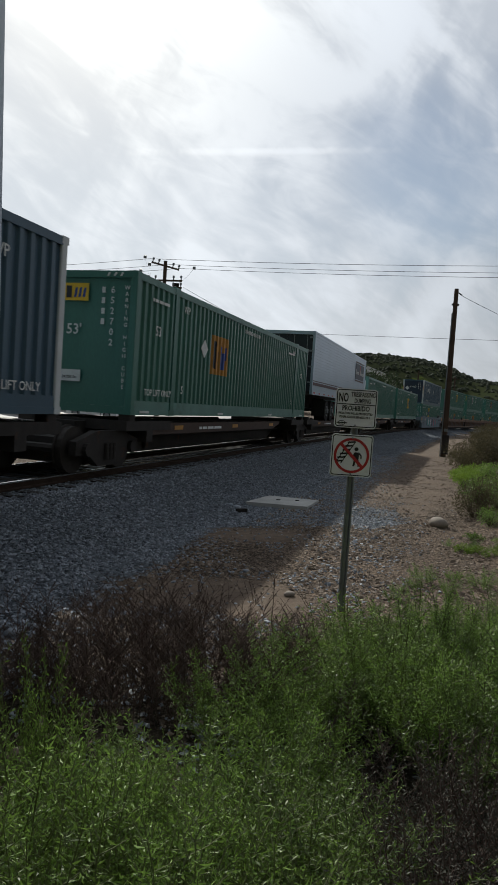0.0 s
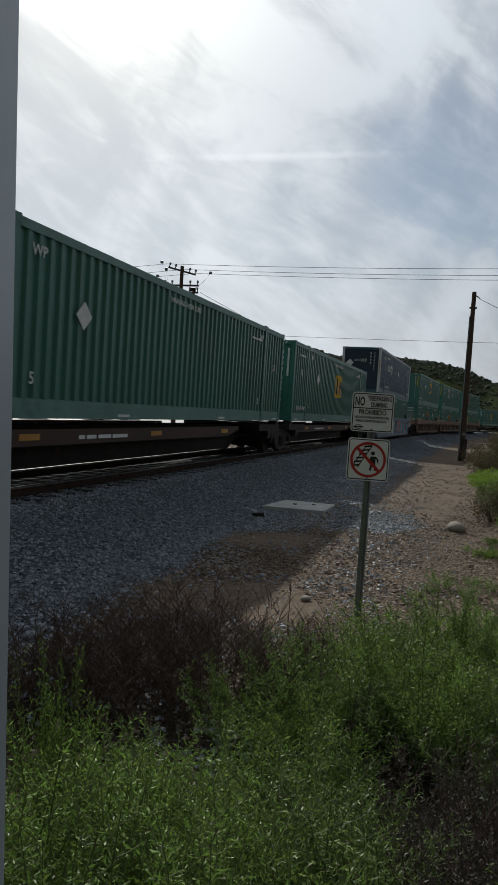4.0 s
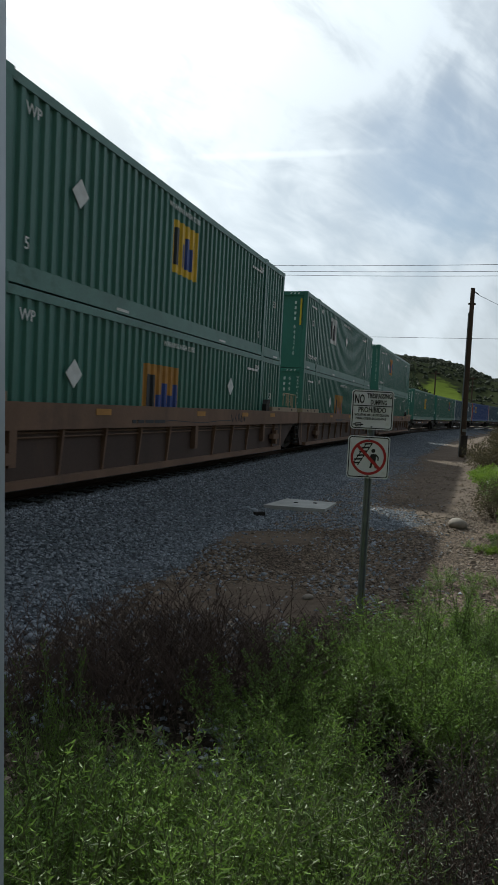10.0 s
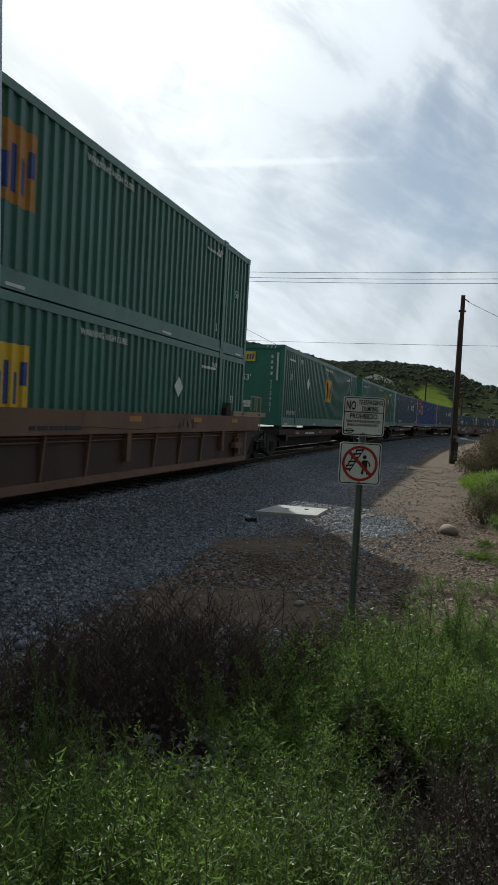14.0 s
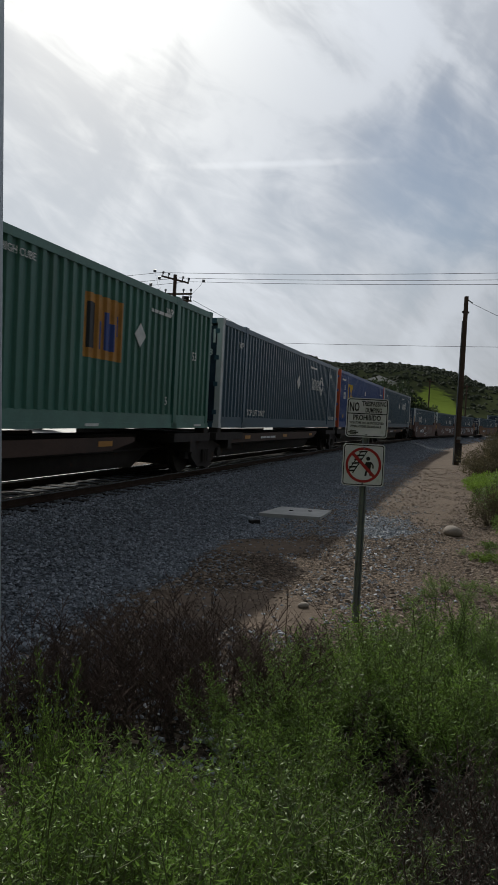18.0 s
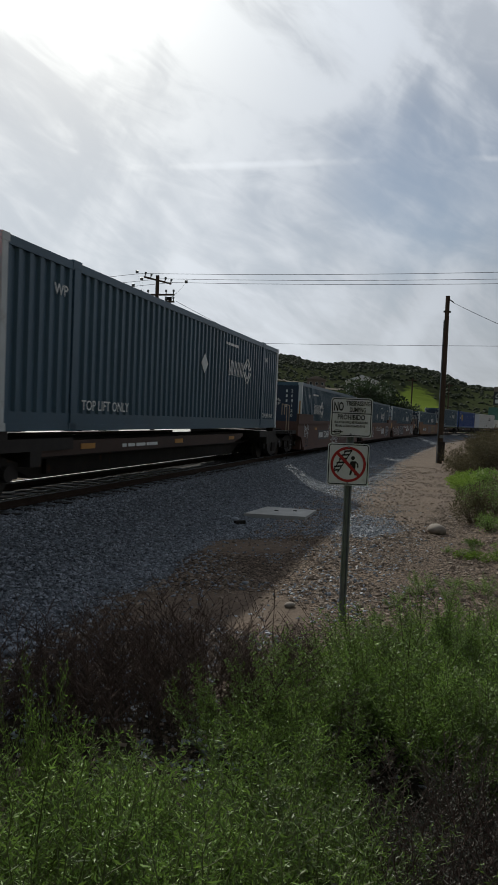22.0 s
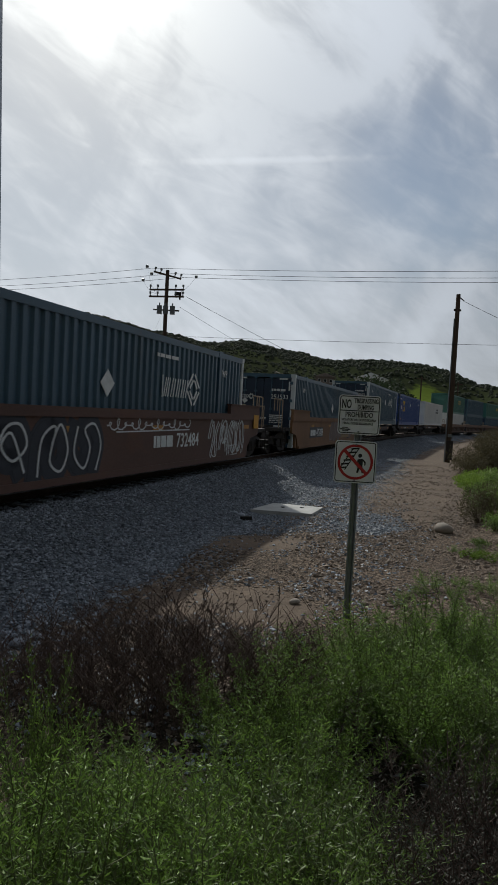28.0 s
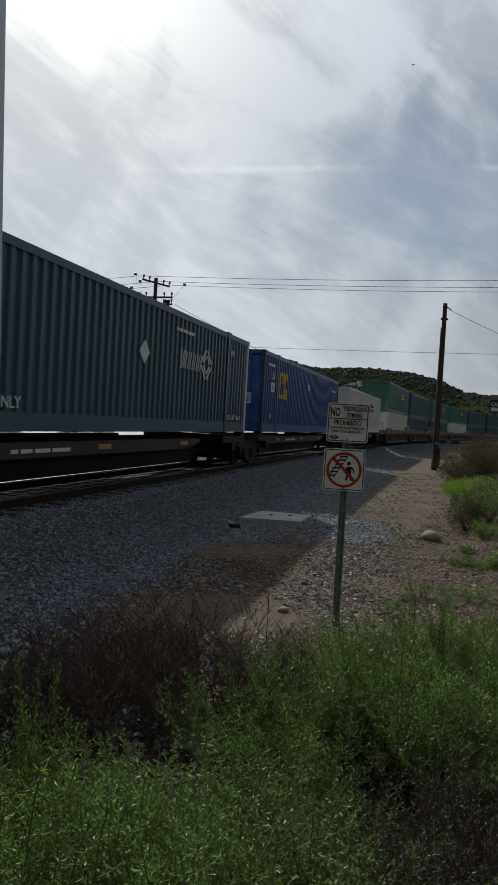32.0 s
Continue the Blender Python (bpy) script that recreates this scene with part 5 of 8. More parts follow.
def build_train():
    # leading cars, past the camera at the start
    slate_box(-6.3, DECK, digits="257714")
    spine_car(-6.3, first=True)
    green_box(12.4, DECK, digits="652702", white_column=True, emblem=4.5, emblem_mat="faded")
    spine_car(12.4)
    road_trailer(29.75)
    spine_car(29.5, hitch=True)
    green_box(47.8, DECK, digits="249358")
    spine_car(47.8)
    green_box(65.5, DECK, digits="248151", emblem=7.6)
    spine_car(65.5, last=True)
    # single grey well car
    green_box(86.7, WELL, digits="644963", white_column=True, emblem=4.95, emblem_mat="yellow", lift=0.2, placards=(3.9,))
    slate_box(86.7, UPPER, doors=False, digits="268757", mark=3.1, diamond=8.6)
    well_car(86.7, "grey_car", False, 1.45, 0.0, "", graffiti_grey, "blue-grey well car with bright sprayed figures along its side", lead=1.2, tail=2.1, floor=0.12, strips=(2.4, 8.9))
    # three brown well units
    wells = ((110.3, "260362", "634673", "faded", 7.5, 6.4, True), (129.7, "644258", "649121", "decal_white", 4.4, 6.2, False), (149.2, "274513", "274514", "faded", 4.6, 4.6, False))
    for i, (u, top_no, low_no, em, ye, yl, low_doors) in enumerate(wells):
        green_box(u, WELL, doors=low_doors, digits=low_no, white_column=i > 0, emblem=yl, emblem_mat="faded" if i < 2 else "yellow", big=i < 2, placards=(5.0,) if i == 1 else None)
        green_box(u, UPPER, digits=top_no, white_column=i == 2, emblem=ye, emblem_mat="yellow" if i == 0 else em, lift=0.30 if i == 1 else 0.1, placards=(8.1,) if i == 1 else None, end_mat="decal_white" if i == 0 else None)
        well_car(u, top=1.40, first=i == 0, last=i == 2, number="", tail=1.0 if i == 2 else 1.9)
    # skeleton cars
    green_box(169.8, DECK, digits="272951", emblem=7.6)
    spine_car(169.8, first=True)
    green_box(187.95, DECK, doors=True, digits="649655", emblem=10.3, emblem_mat="faded", lift=0.12, placards=(12.3,))
    spine_car(188.1)
    slate_box(204.9, DECK, digits="238283", mark=10.6)
    spine_car(204.9)
    blue_box(221.8, DECK)
    spine_car(221.8)
    slate_box(238.25, DECK, digits="244871", mark=10.4)
    spine_car(238.25, last=True)
    # three yellow-brown well units and one more, each with a single container
    tan = "faded yellow-brown smooth-sided well car unit with scratched white spray marks"
    plum = "weathered plum-brown smooth-sided well car unit with scratched white spray marks"
    for i, (u, no, num, gr, mk) in enumerate(((258.7, "268120", "732484", graffiti_p, 2.7), (277.5, "248697", "", graffiti_q, 10.4), (296.2, "251449", "732484", graffiti_r, 10.4),
                                              (319.1, "251533", "475328", graffiti_t, 10.4))):
        slate_box(u - (0.35 if i == 2 else 0.5 if i == 3 else 0), WELL, doors=i > 0, digits=no, mark=mk, diamond=mk + 5.3 if i == 0 else 8.0)
        well_car(u - (0.15 if i == 2 else 0.05 if i == 3 else 0), "orange_car" if i == 3 else "plum_car", False, 1.42, 0.25, num, gr, tan if i == 3 else plum, first=i in (0, 3), last=i in (2, 3), tail=1.2, num_y=(3.25, 3.25, 9.5, 2.1)[i])
    # skeleton cars again
    slate_box(339.25, DECK, digits="256075", mark=10.4)
    spine_car(339.25, first=True)
    blue_box(357.4, DECK, "navy")
    spine_car(357.4)
    plain_box(378.2, DECK, "white_box", "white corrugated shipping container with dark lettering", mark="decal_dark")
    spine_car(378.2, last=True)
    # double stacks in the distance
    for i, (u, low, up) in enumerate(((399.6, "white_box", "green"), (419.0, "slate", "slate"), (438.4, "slate", "green"), (457.8, "white_box", "green"), (477.2, "slate", "slate"), (496.6, "slate", "slate"))):
        for paint, z in ((low, WELL), (up, UPPER)):
            lab = {"white_box": "white corrugated shipping container", "green": "green corrugated shipping container", "slate": "slate-blue corrugated shipping container"}[paint]
            plain_box(u, z, paint, lab + " seen far along the train", mark="yellow" if paint == "green" else None)
        well_car(u, "rust_car", True, 1.40, first=i in (0, 3), last=i in (2, 5), tail=1.0 if i in (2, 5) else 1.9)


build_train()
for master in list(MASTERS.values()):
    for o in (*master.children_recursive, master):
        bpy.data.objects.remove(o)


# ---- ground ----
def smooth(a, b, x):
    t = min(max((x - a) / (b - a), 0.0), 1.0)
    return t * t * (3 - 2 * t)


def line_lat(x, y):
    """Metres to the right of the track's centre line (good on the near stretch)."""
    a = x * along.x + y * along.y
    b = x * across.x + y * across.y - LINE_OFF
    if a > SPIRAL_AT:
        i = min(int(a / step), len(TRACK) - 1)
        b -= TRACK[i][1]
        b *= math.cos(TRACK[i][2])
    return b


def ground_z(x, y):
    lat = line_lat(x, y)
    z = 0.0
    # ballast shoulder up to the ties
    z += (RAIL_Z - 0.165) * (1 - smooth(1.55, 3.5, abs(lat)))
    # bank under the camera and scrub rise at the side of the dirt track
    z += 0.62 * (1 - smooth(1.2, 4.6, math.hypot(x * 0.7, y + 0.6)))
    z += 0.5 * smooth(7.6, 10.2, lat) * smooth(10.5, 14, y) + 0.5 * smooth(11, 20, lat) * smooth(9, 15, y)
    if lat < -6:
        z += 1.5 * smooth(16, 42, -lat)
    near = 1 - smooth(40, 90, math.hypot(x, y))
    z += near * (0.035 * noise.noise((x * 0.6, y * 0.6, 1.3)) + 0.02 * noise.noise((x * 1.9, y * 1.9, 4.0))) * smooth(2.2, 3.2, abs(lat))
    return z


def ground_material():
    m = bpy.data.materials.new("gravel_and_dirt")
    m.use_nodes = True
    nt = m.node_tree
    N, L = nt.nodes.new, nt.links.new
    p = nt.nodes["Principled BSDF"]
    p.inputs["Roughness"].default_value = 0.92
    p.inputs["Specular IOR Level"].default_value = 0.12
    co = N("ShaderNodeTexCoord")
    att = N("ShaderNodeAttribute")
    att.attribute_name = "cover"          # 0 dirt, 1 ballast stone, by where the stone was tipped
    vor = N("ShaderNodeTexVoronoi")
    vor.inputs["Scale"].default_value = 26
    L(co.outputs["Object"], vor.inputs["Vector"])
    n1, n2, n3 = [N("ShaderNodeTexNoise") for _ in range(3)]
    for n, sc, d in ((n1, 0.55, 6), (n2, 7, 6), (n3, 60, 4)):
        n.inputs["Scale"].default_value, n.inputs["Detail"].default_value = sc, d
        L(co.outputs["Object"], n.inputs["Vector"])
    r1 = N("ShaderNodeValToRGB")
    r1.color_ramp.elements[0].color, r1.color_ramp.elements[1].color = (0.076, 0.057, 0.043, 1), (0.196, 0.145, 0.107, 1)
    r1.color_ramp.elements[0].position, r1.color_ramp.elements[1].position = 0.3, 0.72
    mixn = N("ShaderNodeMath")
    mixn.operation = "MULTIPLY_ADD"
    L(n2.outputs[0], mixn.inputs[0])
    mixn.inputs[1].default_value = 0.5
    half = N("ShaderNodeMath")
    half.operation = "MULTIPLY"
    L(n1.outputs[0], half.inputs[0])
    half.inputs[1].default_value = 0.5
    L(half.outputs[0], mixn.inputs[2])
    L(mixn.outputs[0], r1.inputs[0])
    r2 = N("ShaderNodeValToRGB")
    r2.color_ramp.elements[0].color, r2.color_ramp.elements[1].color = (0.018, 0.021, 0.026, 1), (0.21, 0.235, 0.27, 1)
    L(vor.outputs["Color"], r2.inputs[0])
    edge = N("ShaderNodeMath")
    edge.operation = "MULTIPLY_ADD"
    L(n2.outputs[0], edge.inputs[0])
    edge.inputs[1].default_value = 1.1
    sub = N("ShaderNodeMath")
    sub.operation = "SUBTRACT"
    L(att.outputs["Fac"], sub.inputs[0])
    sub.inputs[1].default_value = 0.55
    L(sub.outputs[0], edge.inputs[2])
    sharp = N("ShaderNodeMapRange")
    sharp.inputs[1].default_value, sharp.inputs[2].default_value = 0.4, 0.62
    L(edge.outputs[0], sharp.inputs[0])
    vor2 = N("ShaderNodeTexVoronoi")
    vor2.inputs["Scale"].default_value = 34
    L(co.outputs["Object"], vor2.inputs["Vector"])
    bw = N("ShaderNodeRGBToBW")
    L(vor2.outputs["Color"], bw.inputs[0])
    sp = N("ShaderNodeMapRange")
    sp.inputs[1].default_value, sp.inputs[2].default_value = 0.2, 0.85
    sp.inputs[3].default_value, sp.inputs[4].default_value = 0.32, 1.75
    L(bw.outputs[0], sp.inputs[0])
    hard = N("ShaderNodeAttribute")
    hard.attribute_name = "packed"
    even = N("ShaderNodeMix")
    L(hard.outputs["Fac"], even.inputs[0])
    L(sp.outputs[0], even.inputs[2])
    even.inputs[3].default_value = 0.98
    speck = N("ShaderNodeVectorMath")
    speck.operation = "SCALE"
    L(r1.outputs[0], speck.inputs[0])
    L(even.outputs[0], speck.inputs["Scale"])
    mx = N("ShaderNodeMix")
    mx.data_type = "RGBA"
    L(sharp.outputs[0], mx.inputs[0])
    L(speck.outputs[0], mx.inputs[6])
    L(r2.outputs[0], mx.inputs[7])
    # shade under the plants, painted as a near-black ground colour
    shade_mask = N("ShaderNodeAttribute")
    shade_mask.attribute_name = "plant_shade"
    shaded_mix = N("ShaderNodeMix")
    shaded_mix.data_type = "RGBA"
    L(shade_mask.outputs["Fac"], shaded_mix.inputs[0])
    L(mx.outputs[2], shaded_mix.inputs[6])
    shaded_mix.inputs[7].default_value = (0.030, 0.026, 0.018, 1)
    L(shaded_mix.outputs[2], p.inputs["Base Color"])
    h = N("ShaderNodeMath")
    h.operation = "MULTIPLY_ADD"
    L(vor.outputs["Distance"], h.inputs[0])
    h.inputs[1].default_value = -1.0
    L(n3.outputs[0], h.inputs[2])
    b = N("ShaderNodeBump")
    b.inputs["Distance"].default_value = 0.045
    soften = N("ShaderNodeMapRange")
    soften.inputs[3].default_value, soften.inputs[4].default_value = 1.0, 0.22
    L(hard.outputs["Fac"], soften.inputs[0])
    L(soften.outputs[0], b.inputs["Strength"])
    L(h.outputs[0], b.inputs["Height"])
    L(b.outputs[0], p.inputs["Normal"])
    return m


EDGE = ((-30, 3.2), (-17, 3.25), (-14.5, 3.3), (-11, 3.4), (-6.7, 3.6), (-3.5, 3.8), (-1, 4.15), (0.4, 4.5), (4, 4.9), (8.5, 5.5), (10.5, 6.0), (12.2, 6.5), (16, 6.9), (20, 7.0), (34, 7.0))


def weed_edge(az):
    for (a, e), (b, f) in zip(EDGE, EDGE[1:]):
        if a <= az <= b:
            return e + (f - e) * (az - a) / (b - a)
    return 2.5


def plant_shade(x, y):
    """Mask of shade painted into the ground among the weeds and dry brush."""
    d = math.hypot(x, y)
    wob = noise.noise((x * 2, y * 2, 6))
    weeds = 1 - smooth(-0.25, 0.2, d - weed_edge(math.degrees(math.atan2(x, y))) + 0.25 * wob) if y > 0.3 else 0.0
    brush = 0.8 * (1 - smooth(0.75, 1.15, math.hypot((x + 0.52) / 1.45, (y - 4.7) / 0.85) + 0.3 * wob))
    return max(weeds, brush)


def packed_dirt(x, y):
    """Bare trodden or driven dirt, where few stones lie."""
    wob = 0.35 * noise.noise((x * 1.1, y * 1.6, 5)) + 0.15 * noise.noise((x * 3.1, y * 3.7, 8))
    a = 1 - smooth(0.75, 1.15, math.hypot((x - 0.45) / 0.85, (y - 11.55) / 0.75) + wob)
    b = 1 - smooth(0.75, 1.2, math.hypot((x + 0.05) / 1.25, (y - 7.85) / 0.75) + wob)
    lat = line_lat(x, y)
    road = smooth(15.5, 19.0, y) * smooth(4.6, 5.4, lat + wob) * (1 - smooth(7.2, 8.6, lat)) * 0.8
    rut = 0.7 * smooth(13.5, 15.5, y) * (1 - smooth(0.25, 0.6, abs(lat - 6.9 + wob * 0.6)))
    return max(a, b, road, rut)


def stone_cover(x, y):
    """How much tipped ballast covers the dirt."""
    lat = line_lat(x, y)
    if lat < -3.2:
        return 1 - smooth(3.5, 5.5, -lat)
    wob = noise.noise((x * 0.5, y * 0.5, 7)) + 0.5 * noise.noise((x * 1.6, y * 1.6, 2))
    edge = 3.75 + 1.5 * smooth(11.0, 14.5, y) - 0.5 * smooth(24, 40, y)
    c = 1 - smooth(edge - 0.55, edge + 0.75, lat + 0.5 * wob)
    # spill round the concrete slab
    c = max(c, 1 - smooth(1.35, 1.95, math.hypot(x - 2.25, (y - 14.6) * 0.95) + 0.25 * wob))
    # thin stones over the dirt
    c = max(c, 0.28 * (1 - smooth(6.0, 8.0, lat + 0.8 * wob)) * smooth(0.0, 0.5, wob + 0.35) * (1 - smooth(16, 19, y)))
    c = max(c, 0.45 * (1 - smooth(-1.4, -0.4, x + 0.3 * wob)) * (1 - smooth(6.5, 8.0, y)) * smooth(4.9, 5.5, y))
    return c * (1 - 0.86 * packed_dirt(x, y))


def build_ground():
    def axis(limit, fine, grow):
        v, d = [0.0], fine
        while v[-1] < limit:
            v.append(v[-1] + d)
            if v[-1] > 22:
                d *= grow
        return v
    pos = axis(3000, 0.28, 1.16)
    xs = [-v for v in pos[:0:-1]] + pos
    ys = [-v for v in axis(3000, 2.0, 1.3)[:0:-1]] + axis(3000, 0.28, 1.12)
    verts = [(x, y, ground_z(x, y) if abs(x) < 260 and -60 < y < 330 else -0.25) for y in ys for x in xs]
    n = len(xs)
    faces = [(j * n + i, j * n + i + 1, (j + 1) * n + i + 1, (j + 1) * n + i) for j in range(len(ys) - 1) for i in range(n - 1)]
    me = bpy.data.meshes.new("ground")
    me.from_pydata(verts, [], faces)
    att = me.attributes.new("cover", "FLOAT", "POINT")
    att.data.foreach_set("value", [stone_cover(v[0], v[1]) if abs(v[0]) < 80 and -5 < v[1] < 150 else 0.0 for v in verts])
    att = me.attributes.new("plant_shade", "FLOAT", "POINT")
    att.data.foreach_set("value", [plant_shade(v[0], v[1]) if abs(v[0]) < 8 and 0 < v[1] < 9 else 0.0 for v in verts])
    att = me.attributes.new("packed", "FLOAT", "POINT")
    att.data.foreach_set("value", [packed_dirt(v[0], v[1]) if abs(v[0]) < 80 and -5 < v[1] < 150 else 0.0 for v in verts])
    me.polygons.foreach_set("use_smooth", [True] * len(faces))
    me.materials.append(ground_material())
    tagged(new("ground", me), "brown dirt and grey railway gravel ground", "ground", kind="structure")


build_ground()


def scatter_stones(name, label, mat, n, seed, where, size):
    """Loose stones as one mesh: skewed octahedra half sunk in the ground."""
    rng = np.random.default_rng(seed)
    v, f = [], []
    base = np.array([(1, 0, 0), (0, 1, 0), (-1, 0, 0), (0, -1, 0), (0, 0, 1), (0, 0, -1)], float)
    tri = [(0, 1, 4), (1, 2, 4), (2, 3, 4), (3, 0, 4), (1, 0, 5), (2, 1, 5), (3, 2, 5), (0, 3, 5)]
    made = 0
    while made < n:
        s, lat = where(rng)
        p = track(s, lat)
        keep = stone_cover(p.x, p.y) if mat != "pebble" else (1 - 0.80 * packed_dirt(p.x, p.y)) * (1 - 0.8 * plant_shade(p.x, p.y)) * smooth(-0.35, 0.35, noise.noise((p.x * 0.9, p.y * 0.9, 17)) + 0.12)
        if rng.random() > keep:
            made += 1
            continue
        r = size[0] + (size[1] - size[0]) * rng.random() ** (2.6 if mat == "pebble" else 1.5)
        q = base * rng.uniform(0.55, 1.15, (6, 1)) * r * np.array([1.1, 0.85, 0.62])
        q += rng.normal(0, 0.13 * r, (6, 3))
        a, tilt = rng.uniform(0, 6.28), rng.uniform(-0.5, 0.5)
        ca, sa, ct, st = math.cos(a), math.sin(a), math.cos(tilt), math.sin(tilt)
        rot = np.array([[ca, -sa, 0], [sa, ca, 0], [0, 0, 1]]) @ np.array([[1, 0, 0], [0, ct, -st], [0, st, ct]])
        q = q @ rot.T + np.array([p.x, p.y, ground_z(p.x, p.y) + 0.12 * r])
        k = len(v)
        v.extend(map(tuple, q))
        f.extend([(i + k, j + k, l + k) for i, j, l in tri])
        made += 1
    me = bpy.data.meshes.new(name)
    me.from_pydata(v, [], f)
    me.materials.append(M[mat])
    tagged(new(name, me), label, "stones", kind="stuff")


def near_bed(rng):
    s = 3.0 + 34 * rng.random() ** 1.5
    return s, 0.85 + 7.2 * rng.random()


def far_bed(rng):
    return 30 + 60 * rng.random(), 1.4 + 4.2 * rng.random()


def behind_bed(rng):
    return 4 + 40 * rng.random(), -4.5 + 3.4 * rng.random()


def dirt_side(rng):
    s = 2.0 + 34 * rng.random() ** 1.4
    return s, 4.0 + 8.5 * rng.random()


# ---- track ----
def build_track():
    stations = [s for s in range(-60, 300, 4)]
    for lat in (-0.755, 0.755):
        prof_w = [(-0.07, 0.0), (0.07, 0.0), (0.07, 0.02), (0.012, 0.035), (0.012, 0.115), (-0.012, 0.115), (-0.012, 0.035), (-0.07, 0.02)]
        prof_h = [(-0.036, 0.115), (0.036, 0.115), (0.037, 0.140), (0.028, 0.150), (-0.028, 0.150), (-0.037, 0.140)]
        rail = tagged(thing("rail", "", ""), "steel running rail with a polished head on timber ties", "rail", "rails of the track")
        for nm, prof, mat in (("rail_web", prof_w, "rail_web"), ("rail_head", prof_h, "rail")):
            g, k = Geo(), len(prof)
            for s in stations:
                g.v += [tuple(track(s, lat + a, RAIL_Z - 0.15 + b)) for a, b in prof]
            for i in range(len(stations) - 1):
                g.f += [(i * k + j, i * k + (j + 1) % k, (i + 1) * k + (j + 1) % k, (i + 1) * k + j) for j in range(k)]
            part(nm, g, mat, rail)
    tie = Geo().box(-1.28, 1.28, -0.115, 0.115, -0.32, -0.15, 0.012).mesh("tie")
    tie.materials.append(M["tie"])
    bed = tagged(thing("tie_bed", "", ""), "weathered timber ties bedded in ballast", "railway ties", "")
    for i in range(180):
        s = -2 + i * 0.52
        part("tie", tie, "tie", bed, at=on_track(s, 0.05, RAIL_Z))


build_track()
scatter_stones("ballast_stones", "grey angular railway ballast stones", "stone", 95000, 1, near_bed, (0.016, 0.044))
scatter_stones("ballast_stones", "grey angular railway ballast stones", "stone", 9000, 2, far_bed, (0.03, 0.06))
scatter_stones("ballast_stones", "grey ballast stones on the far shoulder", "stone", 5000, 3, behind_bed, (0.025, 0.05))
scatter_stones("dirt_pebbles", "brown pebbles strewn over packed dirt", "pebble", 95000, 4, dirt_side, (0.009, 0.052))


def lump(name, label, category, x, y, r, mat, seed, flat=0.62, group="", sub=2):
    bm = bmesh.new()
    bmesh.ops.create_icosphere(bm, subdivisions=sub, radius=1.0)
    for v in bm.verts:
        d = 1 + 0.22 * noise.noise(v.co * 1.1 + Vector((seed * 3.1, 0, 0))) + 0.08 * noise.noise(v.co * 3.0 + Vector((0, seed, 0)))
        v.co = Vector((v.co.x * d * r * 1.15, v.co.y * d * r * 0.9, v.co.z * d * r * flat))
    me = bpy.data.meshes.new(name)
    bm.to_mesh(me)
    bm.free()
    me.polygons.foreach_set("use_smooth", [True] * len(me.polygons))
    me.materials.append(M[mat])
    ob = new(name, me)
    ob.matrix_basis = Matrix.Translation((x, y, ground_z(x, y) + r * flat * 0.55)) @ Matrix.Rotation(seed * 1.7, 4, "Z")
    return tagged(ob, label, category, group)


lump("boulder", "rounded pale boulder half sunk at the edge of the dirt track", "rock", 4.36, 13.75, 0.21, "boulder", 1)
lump("rock", "small pale stone lying on packed dirt", "rock", 0.80, 7.95, 0.06, "boulder", 2)
for i, (x, y, r) in enumerate(((0.2, 14.3, 0.10), (0.05, 14.4, 0.07), (3.1, 15.4, 0.06), (1.5, 9.6, 0.04), (0.3, 9.0, 0.05), (-1.9, 6.1, 0.08), (-1.75, 6.3, 0.06), (6.6, 15.6, 0.14), (7.4, 15.2, 0.16))):
    lump("rock", "loose grey stone on the gravel" if i < 7 else "pale stone in the bank beside the dirt track", "rock", x, y, r, "boulder" if i > 6 else "stone", i + 3, 0.6, "loose rocks", 1)


def build_slab():
    c = tagged(thing("utility_slab", "", "", at=Matrix.Translation((1.28, 15.72, ground_z(1.28, 15.7) + 0.02)) @ Matrix.Rotation(radians(-2), 4, "Z")),
               "pale concrete utility vault slab lying in the gravel", "concrete slab")
    ring = [(-0.85, -0.62), (0.52, -0.78), (0.88, 0.42), (-0.30, 0.70)]
    part("slab", Geo().prism([(x, y, -0.1) for x, y in ring], [(x, y, 0.055) for x, y in ring]), "concrete", c)
    part("lifting_ring", Geo().tube((-0.1, 0.0, 0.055), (-0.1, 0.0, 0.07), 0.05, 10), "dark_steel", c)
    part("lifting_ring", Geo().tube((0.35, 0.1, 0.055), (0.35, 0.1, 0.07), 0.05, 10), "dark_steel", c)


build_slab()
part("timber_scrap", Geo().box(-0.12, 0.12, -0.05, 0.05, 0, 0.07, 0.01), "tie", at=Matrix.Translation((0.30, 14.05, ground_z(0.3, 14.05))) @ Matrix.Rotation(0.5, 4, "Z"))
tagged(bpy.data.objects["timber_scrap"], "dark broken piece of timber on the gravel", "wood scrap")


# ---- warning sign ----
def rounded(w, h, r, n=5):
    pts = []
    for cx, cz, a0 in ((w - r, r, -90), (w - r, h - r, 0), (r, h - r, 90), (r, r, 180)):
        for i in range(n + 1):
            a = radians(a0 + 90 * i / n)
            pts.append((cx + r * math.cos(a), cz + r * math.sin(a)))
    return pts


def flat_shape(pts, y0, y1):
    return Geo().prism([(x, y1, z) for x, z in pts], [(x, y0, z) for x, z in pts])


